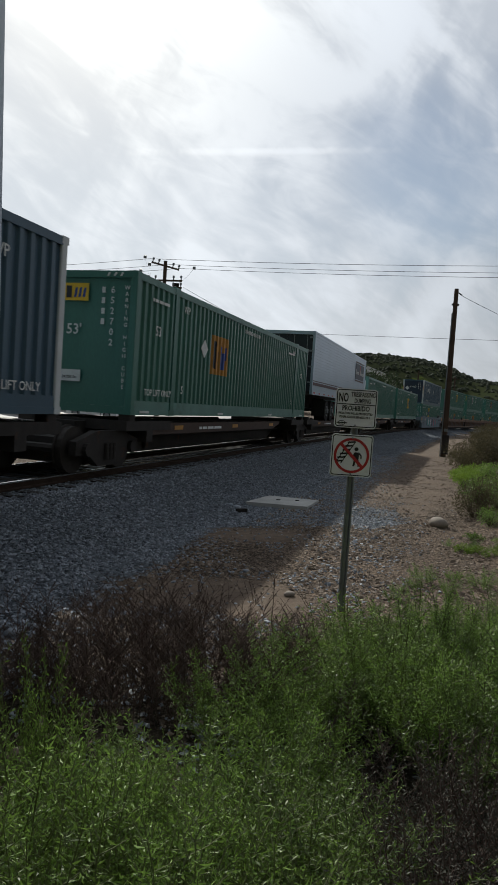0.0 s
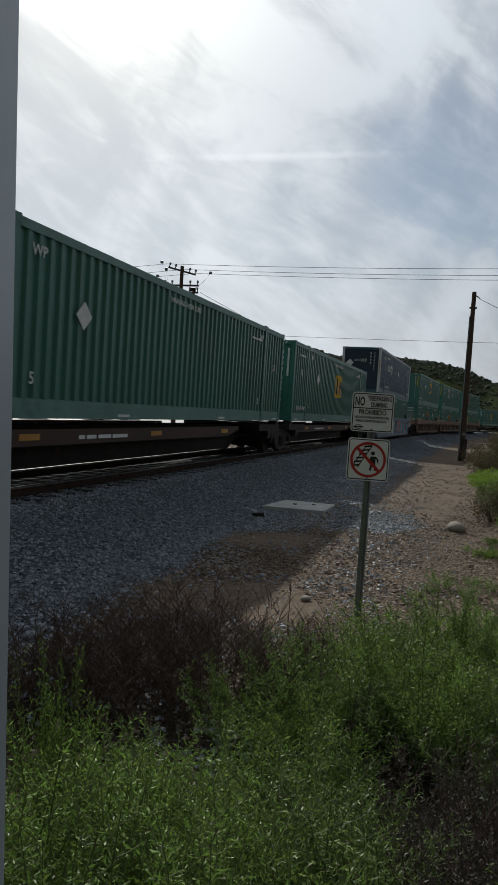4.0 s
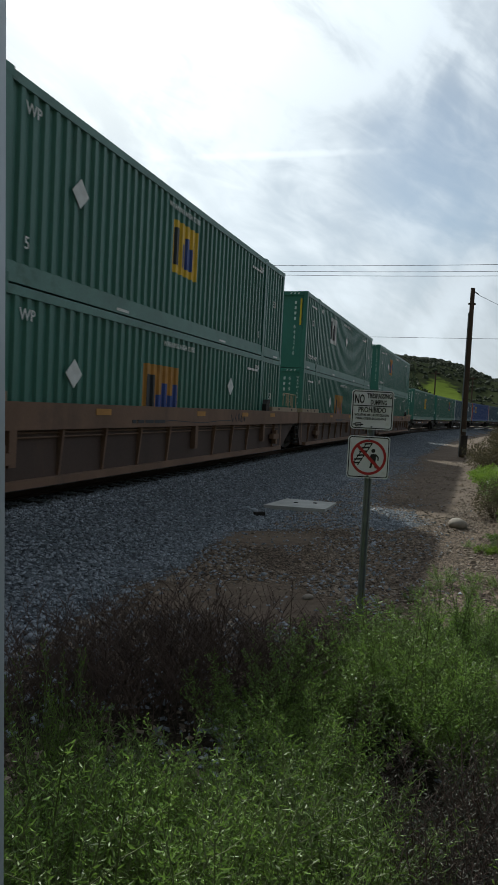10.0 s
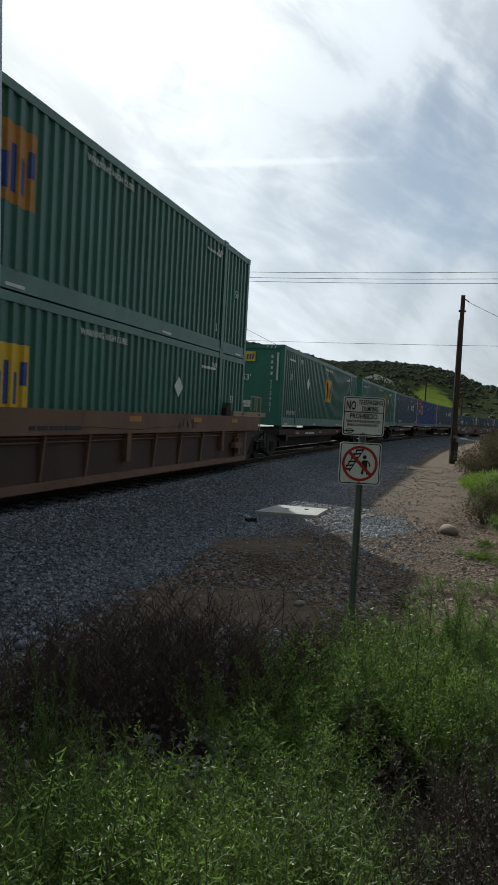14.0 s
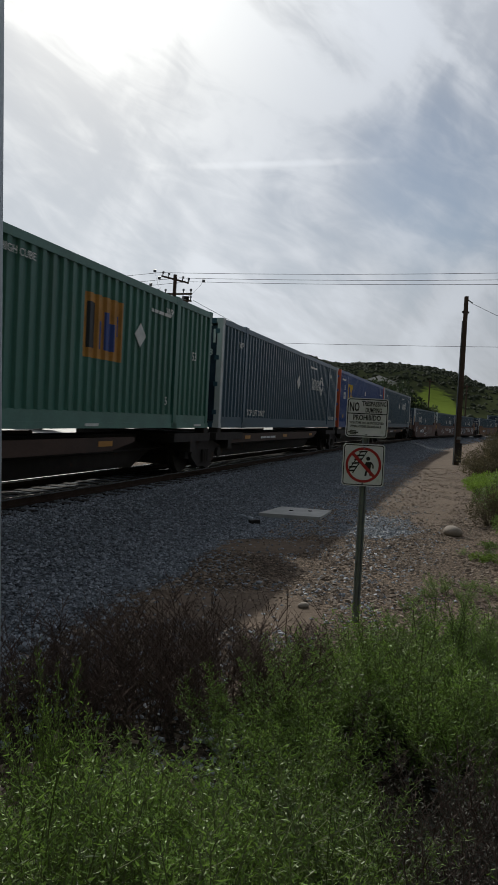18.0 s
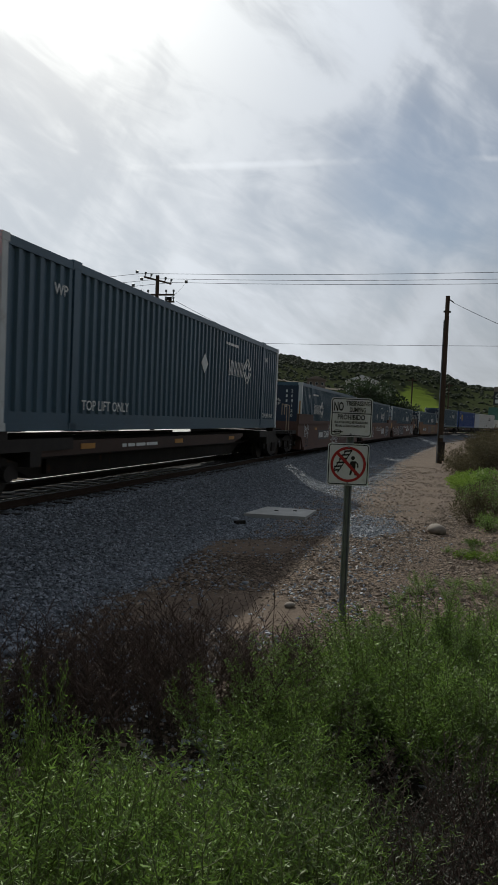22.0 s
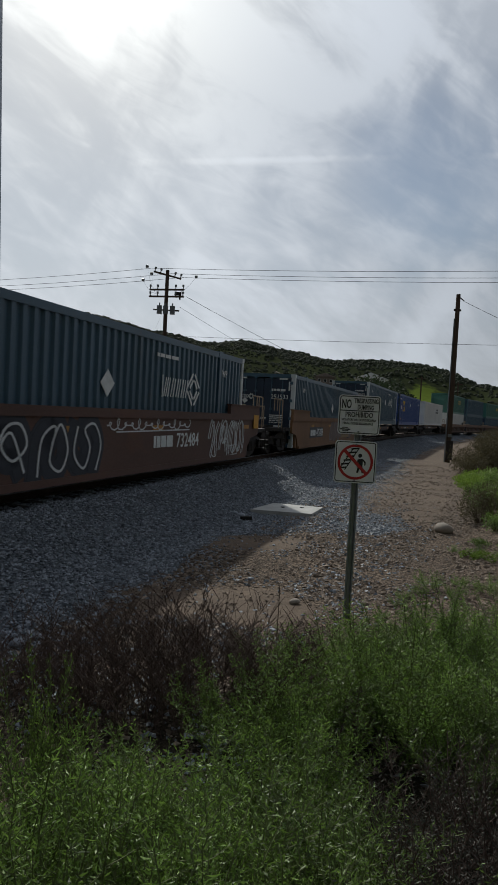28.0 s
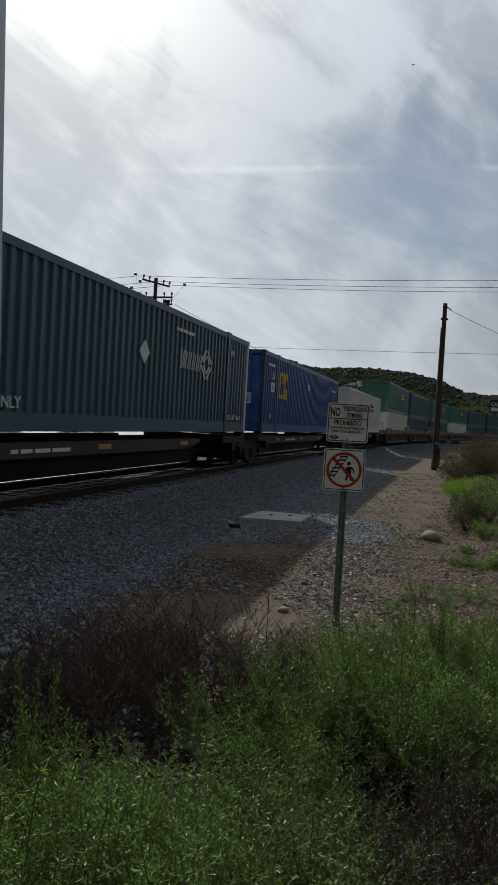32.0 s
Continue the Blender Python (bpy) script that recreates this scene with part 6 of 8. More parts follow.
def frame_ring(w, h, inset, t, r, y0, y1):
    a = [(x + inset, z + inset) for x, z in rounded(w - 2 * inset, h - 2 * inset, r)]
    b = [(x + inset + t, z + inset + t) for x, z in rounded(w - 2 * (inset + t), h - 2 * (inset + t), max(r - t, 0.004))]
    g, n = Geo(), len(a)
    g.v = [(x, y0, z) for x, z in a] + [(x, y0, z) for x, z in b]
    g.f = [(i, (i + 1) % n, n + (i + 1) % n, n + i) for i in range(n)]
    return g


def text_on(parent, text, x, z, size, y, mat="sign_black", align="LEFT", width=None):
    p = part("lettering", letters(text, size, align, 0.022), mat, parent)
    sx = 1.0
    if width:
        sx = width / max(p.dimensions.x, 1e-3)
    p.matrix_basis = Matrix(((sx, 0, 0, x), (0, 0, -1, y), (0, 1, 0, z), (0, 0, 0, 1)))
    return p


def build_sign():
    x, y = 1.335, 7.42
    c = tagged(thing("warning_sign", "", "", at=Matrix.Translation((x, y, ground_z(x, y))) @ Matrix.Rotation(radians(-3), 4, "Z")),
               "two white square warning signs on a galvanised post", "sign")
    post = Geo()
    prof = [(-0.04, 0.0), (-0.028, 0.0), (-0.016, 0.03), (0.016, 0.03), (0.028, 0.0), (0.04, 0.0), (0.04, 0.006), (0.022, 0.038), (-0.022, 0.038), (-0.04, 0.006)]
    post.prism([(a, b, -0.3) for a, b in prof], [(a, b, 2.48) for a, b in prof])
    part("post", post, "galv", c, "galvanised steel channel post")
    w = 0.457
    for i, (z0, dx) in enumerate(((2.065, 0.0), (1.528, -0.012))):
        h = 0.43 if i == 0 else 0.465
        panel = part("sign_panel", flat_shape(rounded(w, h, 0.035), -0.012, -0.006), "sign_white", c)
        panel.matrix_basis = Matrix.Translation((-w / 2 + dx, 0, z0))
        part("border", frame_ring(w, h, 0.010, 0.010, 0.03, -0.0135, -0.012), "sign_black", panel)
        for bz in (0.03, h - 0.04):
            part("bolt", Geo().tube((w / 2, -0.012, bz), (w / 2, -0.024, bz), 0.010, 8), "galv", panel)
        if i == 0:
            text_on(panel, "NO", 0.030, 0.285, 0.135, -0.014, width=0.105)
            text_on(panel, "TRESPASSING", 0.165, 0.345, 0.072, -0.014, width=0.265)
            text_on(panel, "DUMPING", 0.205, 0.275, 0.072, -0.014, width=0.175)
            part("rule", Geo().box(0.012, w - 0.012, -0.0145, -0.0135, 0.254, 0.264), "sign_black", panel)
            text_on(panel, "PROHIBIDO", 0.075, 0.190, 0.078, -0.014, width=0.30)
            text_on(panel, "VIOLATORS WILL BE PROSECUTED", 0.038, 0.148, 0.034, -0.014, width=0.375)
            text_on(panel, "PENAL CODES 555-602-374.3", 0.052, 0.108, 0.034, -0.014, width=0.33)
            ring = frame_ring(0.075, 0.045, 0, 0.008, 0.02, -0.0145, -0.0135)
            em = part("emblem", ring, "sign_black", panel)
            em.location = (0.045, 0, 0.03)
            part("emblem_mark", Geo().box(-0.02, 0.095, -0.0146, -0.0136, 0.016, 0.028), "sign_black", em)
        else:
            cx, cz, R = w / 2, h / 2, 0.195
            g, n = Geo(), 40
            for r in (R, R - 0.028):
                g.v += [(cx + r * math.cos(2 * math.pi * k / n), -0.0155, cz + r * math.sin(2 * math.pi * k / n)) for k in range(n)]
            g.f = [(k, (k + 1) % n, n + (k + 1) % n, n + k) for k in range(n)]
            part("red_ring", g, "sign_red", panel, "red prohibition ring")
            d = 0.17 * 0.74
            t = 0.012
            part("red_slash", Geo().prism([(cx - d - t, -0.0153, cz + d - t), (cx + d - t, -0.0153, cz - d - t), (cx + d + t, -0.0153, cz - d + t), (cx - d + t, -0.0153, cz + d + t)],
                                          [(cx - d - t, -0.0162, cz + d - t), (cx + d - t, -0.0162, cz - d - t), (cx + d + t, -0.0162, cz - d + t), (cx - d + t, -0.0162, cz + d + t)]), "sign_red", panel)
            # rails and ties of the pictogram
            g = Geo()

            def stroke(x0, z0_, x1, z1, tt):
                v = Vector((x1 - x0, z1 - z0_))
                nn = Vector((-v.y, v.x)).normalized() * tt / 2
                q = [(x0 - nn.x, z0_ - nn.y), (x1 - nn.x, z1 - nn.y), (x1 + nn.x, z1 + nn.y), (x0 + nn.x, z0_ + nn.y)]
                g.prism([(a, -0.0135, b) for a, b in q], [(a, -0.0148, b) for a, b in q])
            stroke(0.055, 0.14, 0.20, 0.385, 0.010)
            stroke(0.115, 0.14, 0.265, 0.39, 0.010)
            for k in range(6):
                s = k / 5
                stroke(0.048 + 0.13 * s, 0.16 + 0.215 * s, 0.135 + 0.125 * s, 0.17 + 0.215 * s, 0.017)
            part("pictogram", g, "sign_black", panel, "black track pictogram")
            g = Geo()
            stroke(0.285, 0.20, 0.285, 0.27, 0.05)
            stroke(0.275, 0.21, 0.255, 0.115, 0.022)
            stroke(0.292, 0.21, 0.315, 0.115, 0.022)
            stroke(0.262, 0.265, 0.242, 0.20, 0.016)
            stroke(0.305, 0.265, 0.335, 0.235, 0.016)
            stroke(0.335, 0.235, 0.335, 0.20, 0.014)
            g.prism([(0.278 + 0.022 * math.cos(2 * math.pi * k / 12), -0.0135, 0.305 + 0.022 * math.sin(2 * math.pi * k / 12)) for k in range(12)],
                    [(0.278 + 0.022 * math.cos(2 * math.pi * k / 12), -0.0148, 0.305 + 0.022 * math.sin(2 * math.pi * k / 12)) for k in range(12)])
            part("pictogram", g, "sign_black", panel, "black walking pictogram")


build_sign()


# ---- poles and wires ----
def wood_pole(name, x, y, z1, r0, r1, label, z0=None):
    z0 = ground_z(x, y) if z0 is None else z0
    c = tagged(thing(name, "", "", at=Matrix.Translation((x, y, z0))), label, "utility pole")
    g = Geo().tube((0, 0, -0.4), (0, 0, z1 - z0), r0, 14, r1)
    part("shaft", g, "wood_pole", c)
    return c


POLE_A = (12.2, 38.6)
PA_TOP = EYE_Z + 7.35
pa = wood_pole("utility_pole", *POLE_A, PA_TOP, 0.17, 0.12, "dark weathered wooden utility pole beside the dirt track")
part("cable_riser", Geo().tube((-0.19, -0.05, 0.0), (-0.15, -0.03, PA_TOP - 1.4), 0.035, 6), "galv", pa, "grey cable conduit strapped to the pole")
part("guard_box", Geo().box(-0.2, 0.2, -0.26, -0.12, 0.15, 1.25, 0.02), "dark_steel", pa, "dark guard on the foot of the pole")
part("tag_plate", Geo().box(-0.12, 0.12, -0.20, -0.18, 1.45, 1.62), "galv", pa)
part("bracket", Geo().tube((0.1, 0, PA_TOP - 0.2), (0.35, 0, PA_TOP - 0.35), 0.03, 6), "dark_steel", pa)
part("bracket", Geo().box(-0.2, 0.2, -0.05, 0.05, PA_TOP - 0.95, PA_TOP - 0.85), "dark_steel", pa)

POLE_B = (-5.65, 50.0)
PB_TOP = 12.25
pb = wood_pole("utility_pole", *POLE_B, PB_TOP, 0.19, 0.13, "wooden utility pole with cross-arms and transformers beyond the track", -0.2)
PBH = PB_TOP + 0.2
arms = ((PBH - 0.35, 1.1, 0.55), (PBH - 1.4, 1.35, 0.0), (PBH - 1.9, 1.35, 0.0))
for z, half, skew in arms:
    a = part("cross_arm", Geo().box(-half, half, -0.06, 0.06, -0.06, 0.06), "wood_pole", pb)
    a.matrix_basis = Matrix.Translation((0, 0, z)) @ Matrix.Rotation(radians(-16), 4, "Z") @ Matrix.Rotation(radians(14 if skew else 0), 4, "Y")
    for k in (-1, -0.55, 0.55, 1):
        part("insulator", Geo().tube((half * k * 0.95, 0, 0.06), (half * k * 0.95, 0, 0.2), 0.04, 8).tube((half * k * 0.95, 0, 0.2), (half * k * 0.95, 0, 0.36), 0.08, 8), "insulator", a)
for k in (-0.45, 0.0, 0.5):
    part("transformer", Geo().tube((k, -0.15, PBH - 3.2), (k, -0.15, PBH - 2.6), 0.19, 12).tube((k, -0.15, PBH - 2.6), (k, -0.15, PBH - 2.4), 0.05, 6), "insulator", pb, "grey can transformer")
part("transformer_rack", Geo().box(-0.9, 1.0, -0.12, -0.02, PBH - 2.95, PBH - 2.85), "wood_pole", pb)
part("switch", Geo().box(0.6, 1.1, -0.2, -0.1, PBH - 1.8, PBH - 1.55).box(0.95, 1.05, -0.2, -0.1, PBH - 2.1, PBH - 1.55), "dark_steel", pb)


def wire(name, p, q, sag, r=0.016, n=18):
    """A hanging wire: one swept three-sided strand."""
    g = Geo()
    for i in range(n + 1):
        t = i / n
        v = Vector(p).lerp(Vector(q), t)
        v.z -= sag * 4 * t * (1 - t)
        for a in (0.5, 2.6, 4.7):
            g.v.append((v.x, v.y + r * math.cos(a), v.z + r * math.sin(a)))
    g.f = [(i * 3 + j, i * 3 + (j + 1) % 3, i * 3 + 3 + (j + 1) % 3, i * 3 + 3 + j) for i in range(n) for j in range(3)]
    return tagged(part(name, g, "wire"), "thin black overhead wire", "overhead wire", "overhead wires")


bx, by = POLE_B
for dx, dz in ((-1.1, 0.1), (0.3, -0.22), (1.1, -0.45)):
    wire("overhead_wire", (bx + dx, by, PB_TOP + dz), (42 + dx, 29.7, PB_TOP + dz - 0.75), 0.5, 0.016)
    wire("overhead_wire", (bx + dx, by, PB_TOP + dz), (-60 + dx, 64, PB_TOP + dz - 0.6), 1.2, 0.016)
for dx, dz in ((-1.5, 0.2), (-1.15, -0.3), (-1.75, -0.8), (2.1, -0.35)):
    k = tagged(part("spacer_ball", Geo().tube((bx + dx - 0.1, by, PB_TOP + dz), (bx + dx + 0.1, by, PB_TOP + dz), 0.11, 8), "insulator"), "dark strain insulator hanging on the wires", "insulator", "strain insulators")
    wire("jumper_wire", (bx + dx, by, PB_TOP + dz), (bx + (0.6 if dx > 0 else -0.8), by, PB_TOP - 1.7), 0.25, 0.014, 8)
wire("overhead_wire", (bx + 1.4, by, PB_TOP - 1.8), (20, 92, 5.5), 0.4, 0.02)
wire("overhead_wire", (bx + 1.0, by, PB_TOP - 2.6), (14, 90, 5.0), 0.4, 0.016)
wire("overhead_wire", (bx, by, 7.5), (33.4, 21, 6.0), 0.25, 0.012)
wire("overhead_wire", (POLE_A[0] + 0.3, POLE_A[1], PA_TOP - 0.35), (34, 40, PA_TOP - 4.5), 1.2, 0.014)
wire("guy_wire", (bx, by, PB_TOP - 2.4), (bx - 2.2, by - 1.5, 3.0), 0.0, 0.012)


# ---- hills ----
# past 70 degrees either way: added unseen rise that dims the container ends
RIDGE = ((-180, 27.0), (-140, 22.0), (-110, 11.0), (-70, 5.0), (-40, 6.5), (-24, 7.0), (-16.4, 7.05), (-12, 7.0), (-7.7, 6.1), (-2.6, 5.4), (0.3, 5.8), (4.1, 5.1), (8, 4.55), (11.9, 4.7), (14.9, 4.5), (17.2, 4.05), (19.4, 3.1), (21.4, 2.9), (26, 2.5), (40, 2.0), (80, 3.0), (110, 10.0), (140, 22.0), (180, 27.0))


def ridge(az):
    for (a, e), (b, f) in zip(RIDGE, RIDGE[1:]):
        if a <= az <= b:
            return e + (f - e) * (az - a) / (b - a)
    return 2.0


def at_az(az, d):
    return d * math.sin(radians(az)), d * math.cos(radians(az))


def hill_z(r, az):
    top = EYE_Z + 480 * math.tan(radians(ridge(az)))
    x, y = r * math.sin(radians(az)), r * math.cos(radians(az))
    t = smooth(190, 480, r)
    z = top * t * (0.78 + 0.22 * t) + t * (1 - t) * 26 * noise.noise((x * 0.011, y * 0.011, 2)) + 1.6 * t * noise.noise((x * 0.06, y * 0.06, 5))
    return z * (1 - 0.35 * smooth(480, 800, r)) - 0.3


def hill_material():
    m = bpy.data.materials.new("scrub_hillside")
    m.use_nodes = True
    nt = m.node_tree
    N, L = nt.nodes.new, nt.links.new
    p = nt.nodes["Principled BSDF"]
    p.inputs["Roughness"].default_value = 0.95
    p.inputs["Specular IOR Level"].default_value = 0.0
    co = N("ShaderNodeTexCoord")
    n1, n2 = N("ShaderNodeTexNoise"), N("ShaderNodeTexNoise")
    n1.inputs["Scale"].default_value, n1.inputs["Detail"].default_value = 0.016, 4
    n2.inputs["Scale"].default_value, n2.inputs["Detail"].default_value = 0.25, 6
    for n in (n1, n2):
        L(co.outputs["Object"], n.inputs["Vector"])
    add = N("ShaderNodeMath")
    add.operation = "MULTIPLY_ADD"
    L(n2.outputs[0], add.inputs[0])
    add.inputs[1].default_value = 0.35
    L(n1.outputs[0], add.inputs[2])
    r = N("ShaderNodeValToRGB")
    e = r.color_ramp.elements
    e[0].position, e[0].color = 0.55, (0.028, 0.034, 0.019, 1)
    e[1].position, e[1].color = 0.93, (0.046, 0.057, 0.027, 1)
    mid = e.new(0.72)
    mid.color = (0.040, 0.047, 0.023, 1)
    L(add.outputs[0], r.inputs[0])
    att = N("ShaderNodeAttribute")
    att.attribute_name = "grass"
    gm = N("ShaderNodeMath")
    gm.operation = "MULTIPLY_ADD"
    L(n2.outputs[0], gm.inputs[0])
    gm.inputs[1].default_value = 1.2
    gs = N("ShaderNodeMath")
    gs.operation = "SUBTRACT"
    L(att.outputs["Fac"], gs.inputs[0])
    gs.inputs[1].default_value = 0.85
    L(gs.outputs[0], gm.inputs[2])
    gr = N("ShaderNodeMapRange")
    gr.inputs[1].default_value, gr.inputs[2].default_value = 0.3, 0.7
    L(gm.outputs[0], gr.inputs[0])
    mx = N("ShaderNodeMix")
    mx.data_type = "RGBA"
    L(gr.outputs[0], mx.inputs[0])
    L(r.outputs[0], mx.inputs[6])
    mx.inputs[7].default_value = (0.115, 0.155, 0.030, 1)
    L(mx.outputs[2], p.inputs["Base Color"])
    b = N("ShaderNodeBump")
    b.inputs["Strength"].default_value, b.inputs["Distance"].default_value = 0.4, 1.5
    L(n2.outputs[0], b.inputs["Height"])
    L(b.outputs[0], p.inputs["Normal"])
    return m


def grassy(r, az):
    """Open green pasture on the lower slope."""
    q = math.hypot((az - 15.6) / 2.6, (r - 300) / 75)
    return max(1.25 * (1 - smooth(0.55, 1.15, q)), 0.15 * (1 - smooth(0.5, 1.1, math.hypot((az + 10) / 5, (r - 330) / 40))))


def build_hills():
    # the coarse outer steps carry the added rise out of view
    azs = [-180 + i * 6.0 for i in range(19)] + [-70 + i * 0.7 for i in range(201)] + [72 + i * 6.0 for i in range(19)]
    rs = [185 + i * 14 for i in range(40)]
    g = Geo()
    g.v = [(r * math.sin(radians(a)), r * math.cos(radians(a)), hill_z(r, a)) for r in rs for a in azs]
    n = len(azs)
    g.f = [(j * n + i, (j + 1) * n + i, (j + 1) * n + i + 1, j * n + i + 1) for j in range(len(rs) - 1) for i in range(n - 1)]
    me = bpy.data.meshes.new("hillside")
    me.from_pydata(g.v, [], g.f)
    att = me.attributes.new("grass", "FLOAT", "POINT")
    att.data.foreach_set("value", [grassy(r, a) for r in rs for a in azs])
    me.polygons.foreach_set("use_smooth", [True] * len(me.polygons))
    me.materials.append(hill_material())
    tagged(new("hillside", me), "scrub-covered hills with green grass patches, and an added light-blocking rise behind the camera", "hill", kind="structure")
    # scrub clumps on the slopes and the skyline
    rng = random.Random(21)
    g = Geo()
    for i in range(19000):
        az = rng.uniform(-30, 30)
        r = rng.choice((rng.uniform(240, 490), rng.uniform(400, 485)))
        x, y = r * math.sin(radians(az)), r * math.cos(radians(az))
        if grassy(r, az) > 0.35 and rng.random() < 0.93 or noise.noise((x * 0.016, y * 0.016, 9)) > 0.3 and r < 440:
            continue
        z, s = hill_z(r, az) - 0.15, rng.uniform(0.3, 1.05) if rng.random() < 0.94 else rng.uniform(1.0, 1.7)
        n, k = 6, len(g.v)
        ph = rng.random() * 6
        for lev, (rr, hh) in enumerate(((1.0, -0.3), (1.05, 0.4), (0.6, 0.95))):
            for j in range(n):
                q = rr * s * rng.uniform(0.75, 1.25)
                g.v.append((x + q * math.cos(ph + j * 6.283 / n), y + q * math.sin(ph + j * 6.283 / n), z + hh * s * rng.uniform(0.8, 1.2)))
        g.v.append((x, y, z + s * 1.15))
        for lev in range(2):
            g.f += [(k + lev * n + j, k + lev * n + (j + 1) % n, k + (lev + 1) * n + (j + 1) % n, k + (lev + 1) * n + j) for j in range(n)]
        g.f += [(k + 2 * n + j, k + 2 * n + (j + 1) % n, k + 3 * n) for j in range(n)]
    tagged(part("hill_scrub", g, "scrub"), "dark scrub clumps on the hills", "scrub", kind="stuff")


def hill_path(a0, a1, drop, seed):
    """A pale dirt trail along the slope, some degrees below the skyline."""
    g, az = Geo(), a0
    while az <= a1:
        want = ridge(az) - drop - 0.25 * noise.noise((az * 0.5, seed, 0)) - 0.10 * noise.noise((az * 2.1, seed, 4))
        r = 478
        while r > 260 and math.degrees(math.atan2(hill_z(r, az) - EYE_Z, r)) > want:
            r -= 2
        for d in (-1.6, 1.6):
            x, y = at_az(az, r + d)
            g.v.append((x, y, hill_z(r + d, az) + 0.35))
        az += 0.25
    g.f = [(2 * i, 2 * i + 1, 2 * i + 3, 2 * i + 2) for i in range(len(g.v) // 2 - 1)]
    tagged(part("dirt_trail", g, "trail"), "pale dirt trail along the scrub hillside", "trail", kind="structure")


M["trail"] = material("pale_trail_dirt", (0.11, 0.095, 0.07), 0.95, 0, 0.3, 0.2, 0, 3)
build_hills()
for path in ((-20.0, -9.0, 0.9, 1), (-19.0, -3.0, 2.1, 2), (3.0, 12.0, 1.9, 3)):
    hill_path(*path)


# ---- near post at the edge of the view ----
px0 = 0.55 * (20 - 441) / 1197.0
near_post = tagged(thing("metal_post", "", "", at=Matrix.Translation((px0 - 0.05, 0.55, EYE_Z)) @ Matrix.Rotation(radians(-1.7), 4, "Y")), "pale blue-grey painted metal post close beside the camera", "post")
part("shaft", Geo().box(-0.05, 0.05, -0.10, 0.0, -1.75, 1.3, 0.012), "post", near_post)


# ---- plants ----
def leaf(g, p, d, length, width, rng):
    """One narrow leaf: a blade that bends over, in four faces."""
    d = d.normalized()
    side = d.cross(Vector((rng.uniform(-1, 1), rng.uniform(-1, 1), rng.uniform(-1, 1)))).normalized() * width / 2
    curl = d.cross(side).normalized() * length * rng.uniform(-0.6, 0.6) + Vector((0, 0, -0.10 * length))
    k = len(g.v)
    m1, m2 = p + d * length * 0.35, p + d * length * 0.7 + curl * 0.35
    tip = p + d * length + curl
    g.v += [tuple(p), tuple(m1 + side), tuple(m1 - side), tuple(m2 + side * 0.75), tuple(m2 - side * 0.75), tuple(tip)]
    g.f += [(k, k + 1, k + 2), (k + 2, k + 1, k + 3, k + 4), (k + 4, k + 3, k + 5)]


def twig(g, p, q, r):
    """A thin three-sided stalk."""
    d = (q - p).normalized()
    u = d.orthogonal().normalized()
    w = d.cross(u)
    k = len(g.v)
    for base, rr in ((p, r), (q, r * 0.6)):
        for a in (0, 2.094, 4.189):
            g.v.append(tuple(base + (u * math.cos(a) + w * math.sin(a)) * rr))
    g.f += [(k + i, k + (i + 1) % 3, k + 3 + (i + 1) % 3, k + 3 + i) for i in range(3)]


def needle(g, p, d, length, width, rng):
    """One short needle leaf, folded over at its middle."""
    side = d.cross(Vector((rng.uniform(-1, 1), rng.uniform(-1, 1), rng.uniform(-1, 1)))).normalized() * width / 2
    bend = Vector((rng.uniform(-0.3, 0.3), rng.uniform(-0.3, 0.3), rng.uniform(-0.15, 0.45))) * length
    k, mid = len(g.v), p + d * length * 0.5
    g.v += [tuple(p), tuple(mid + side), tuple(mid - side), tuple(p + d * length * 0.9 + bend)]
    g.f += [(k, k + 1, k + 2), (k + 2, k + 1, k + 3)]


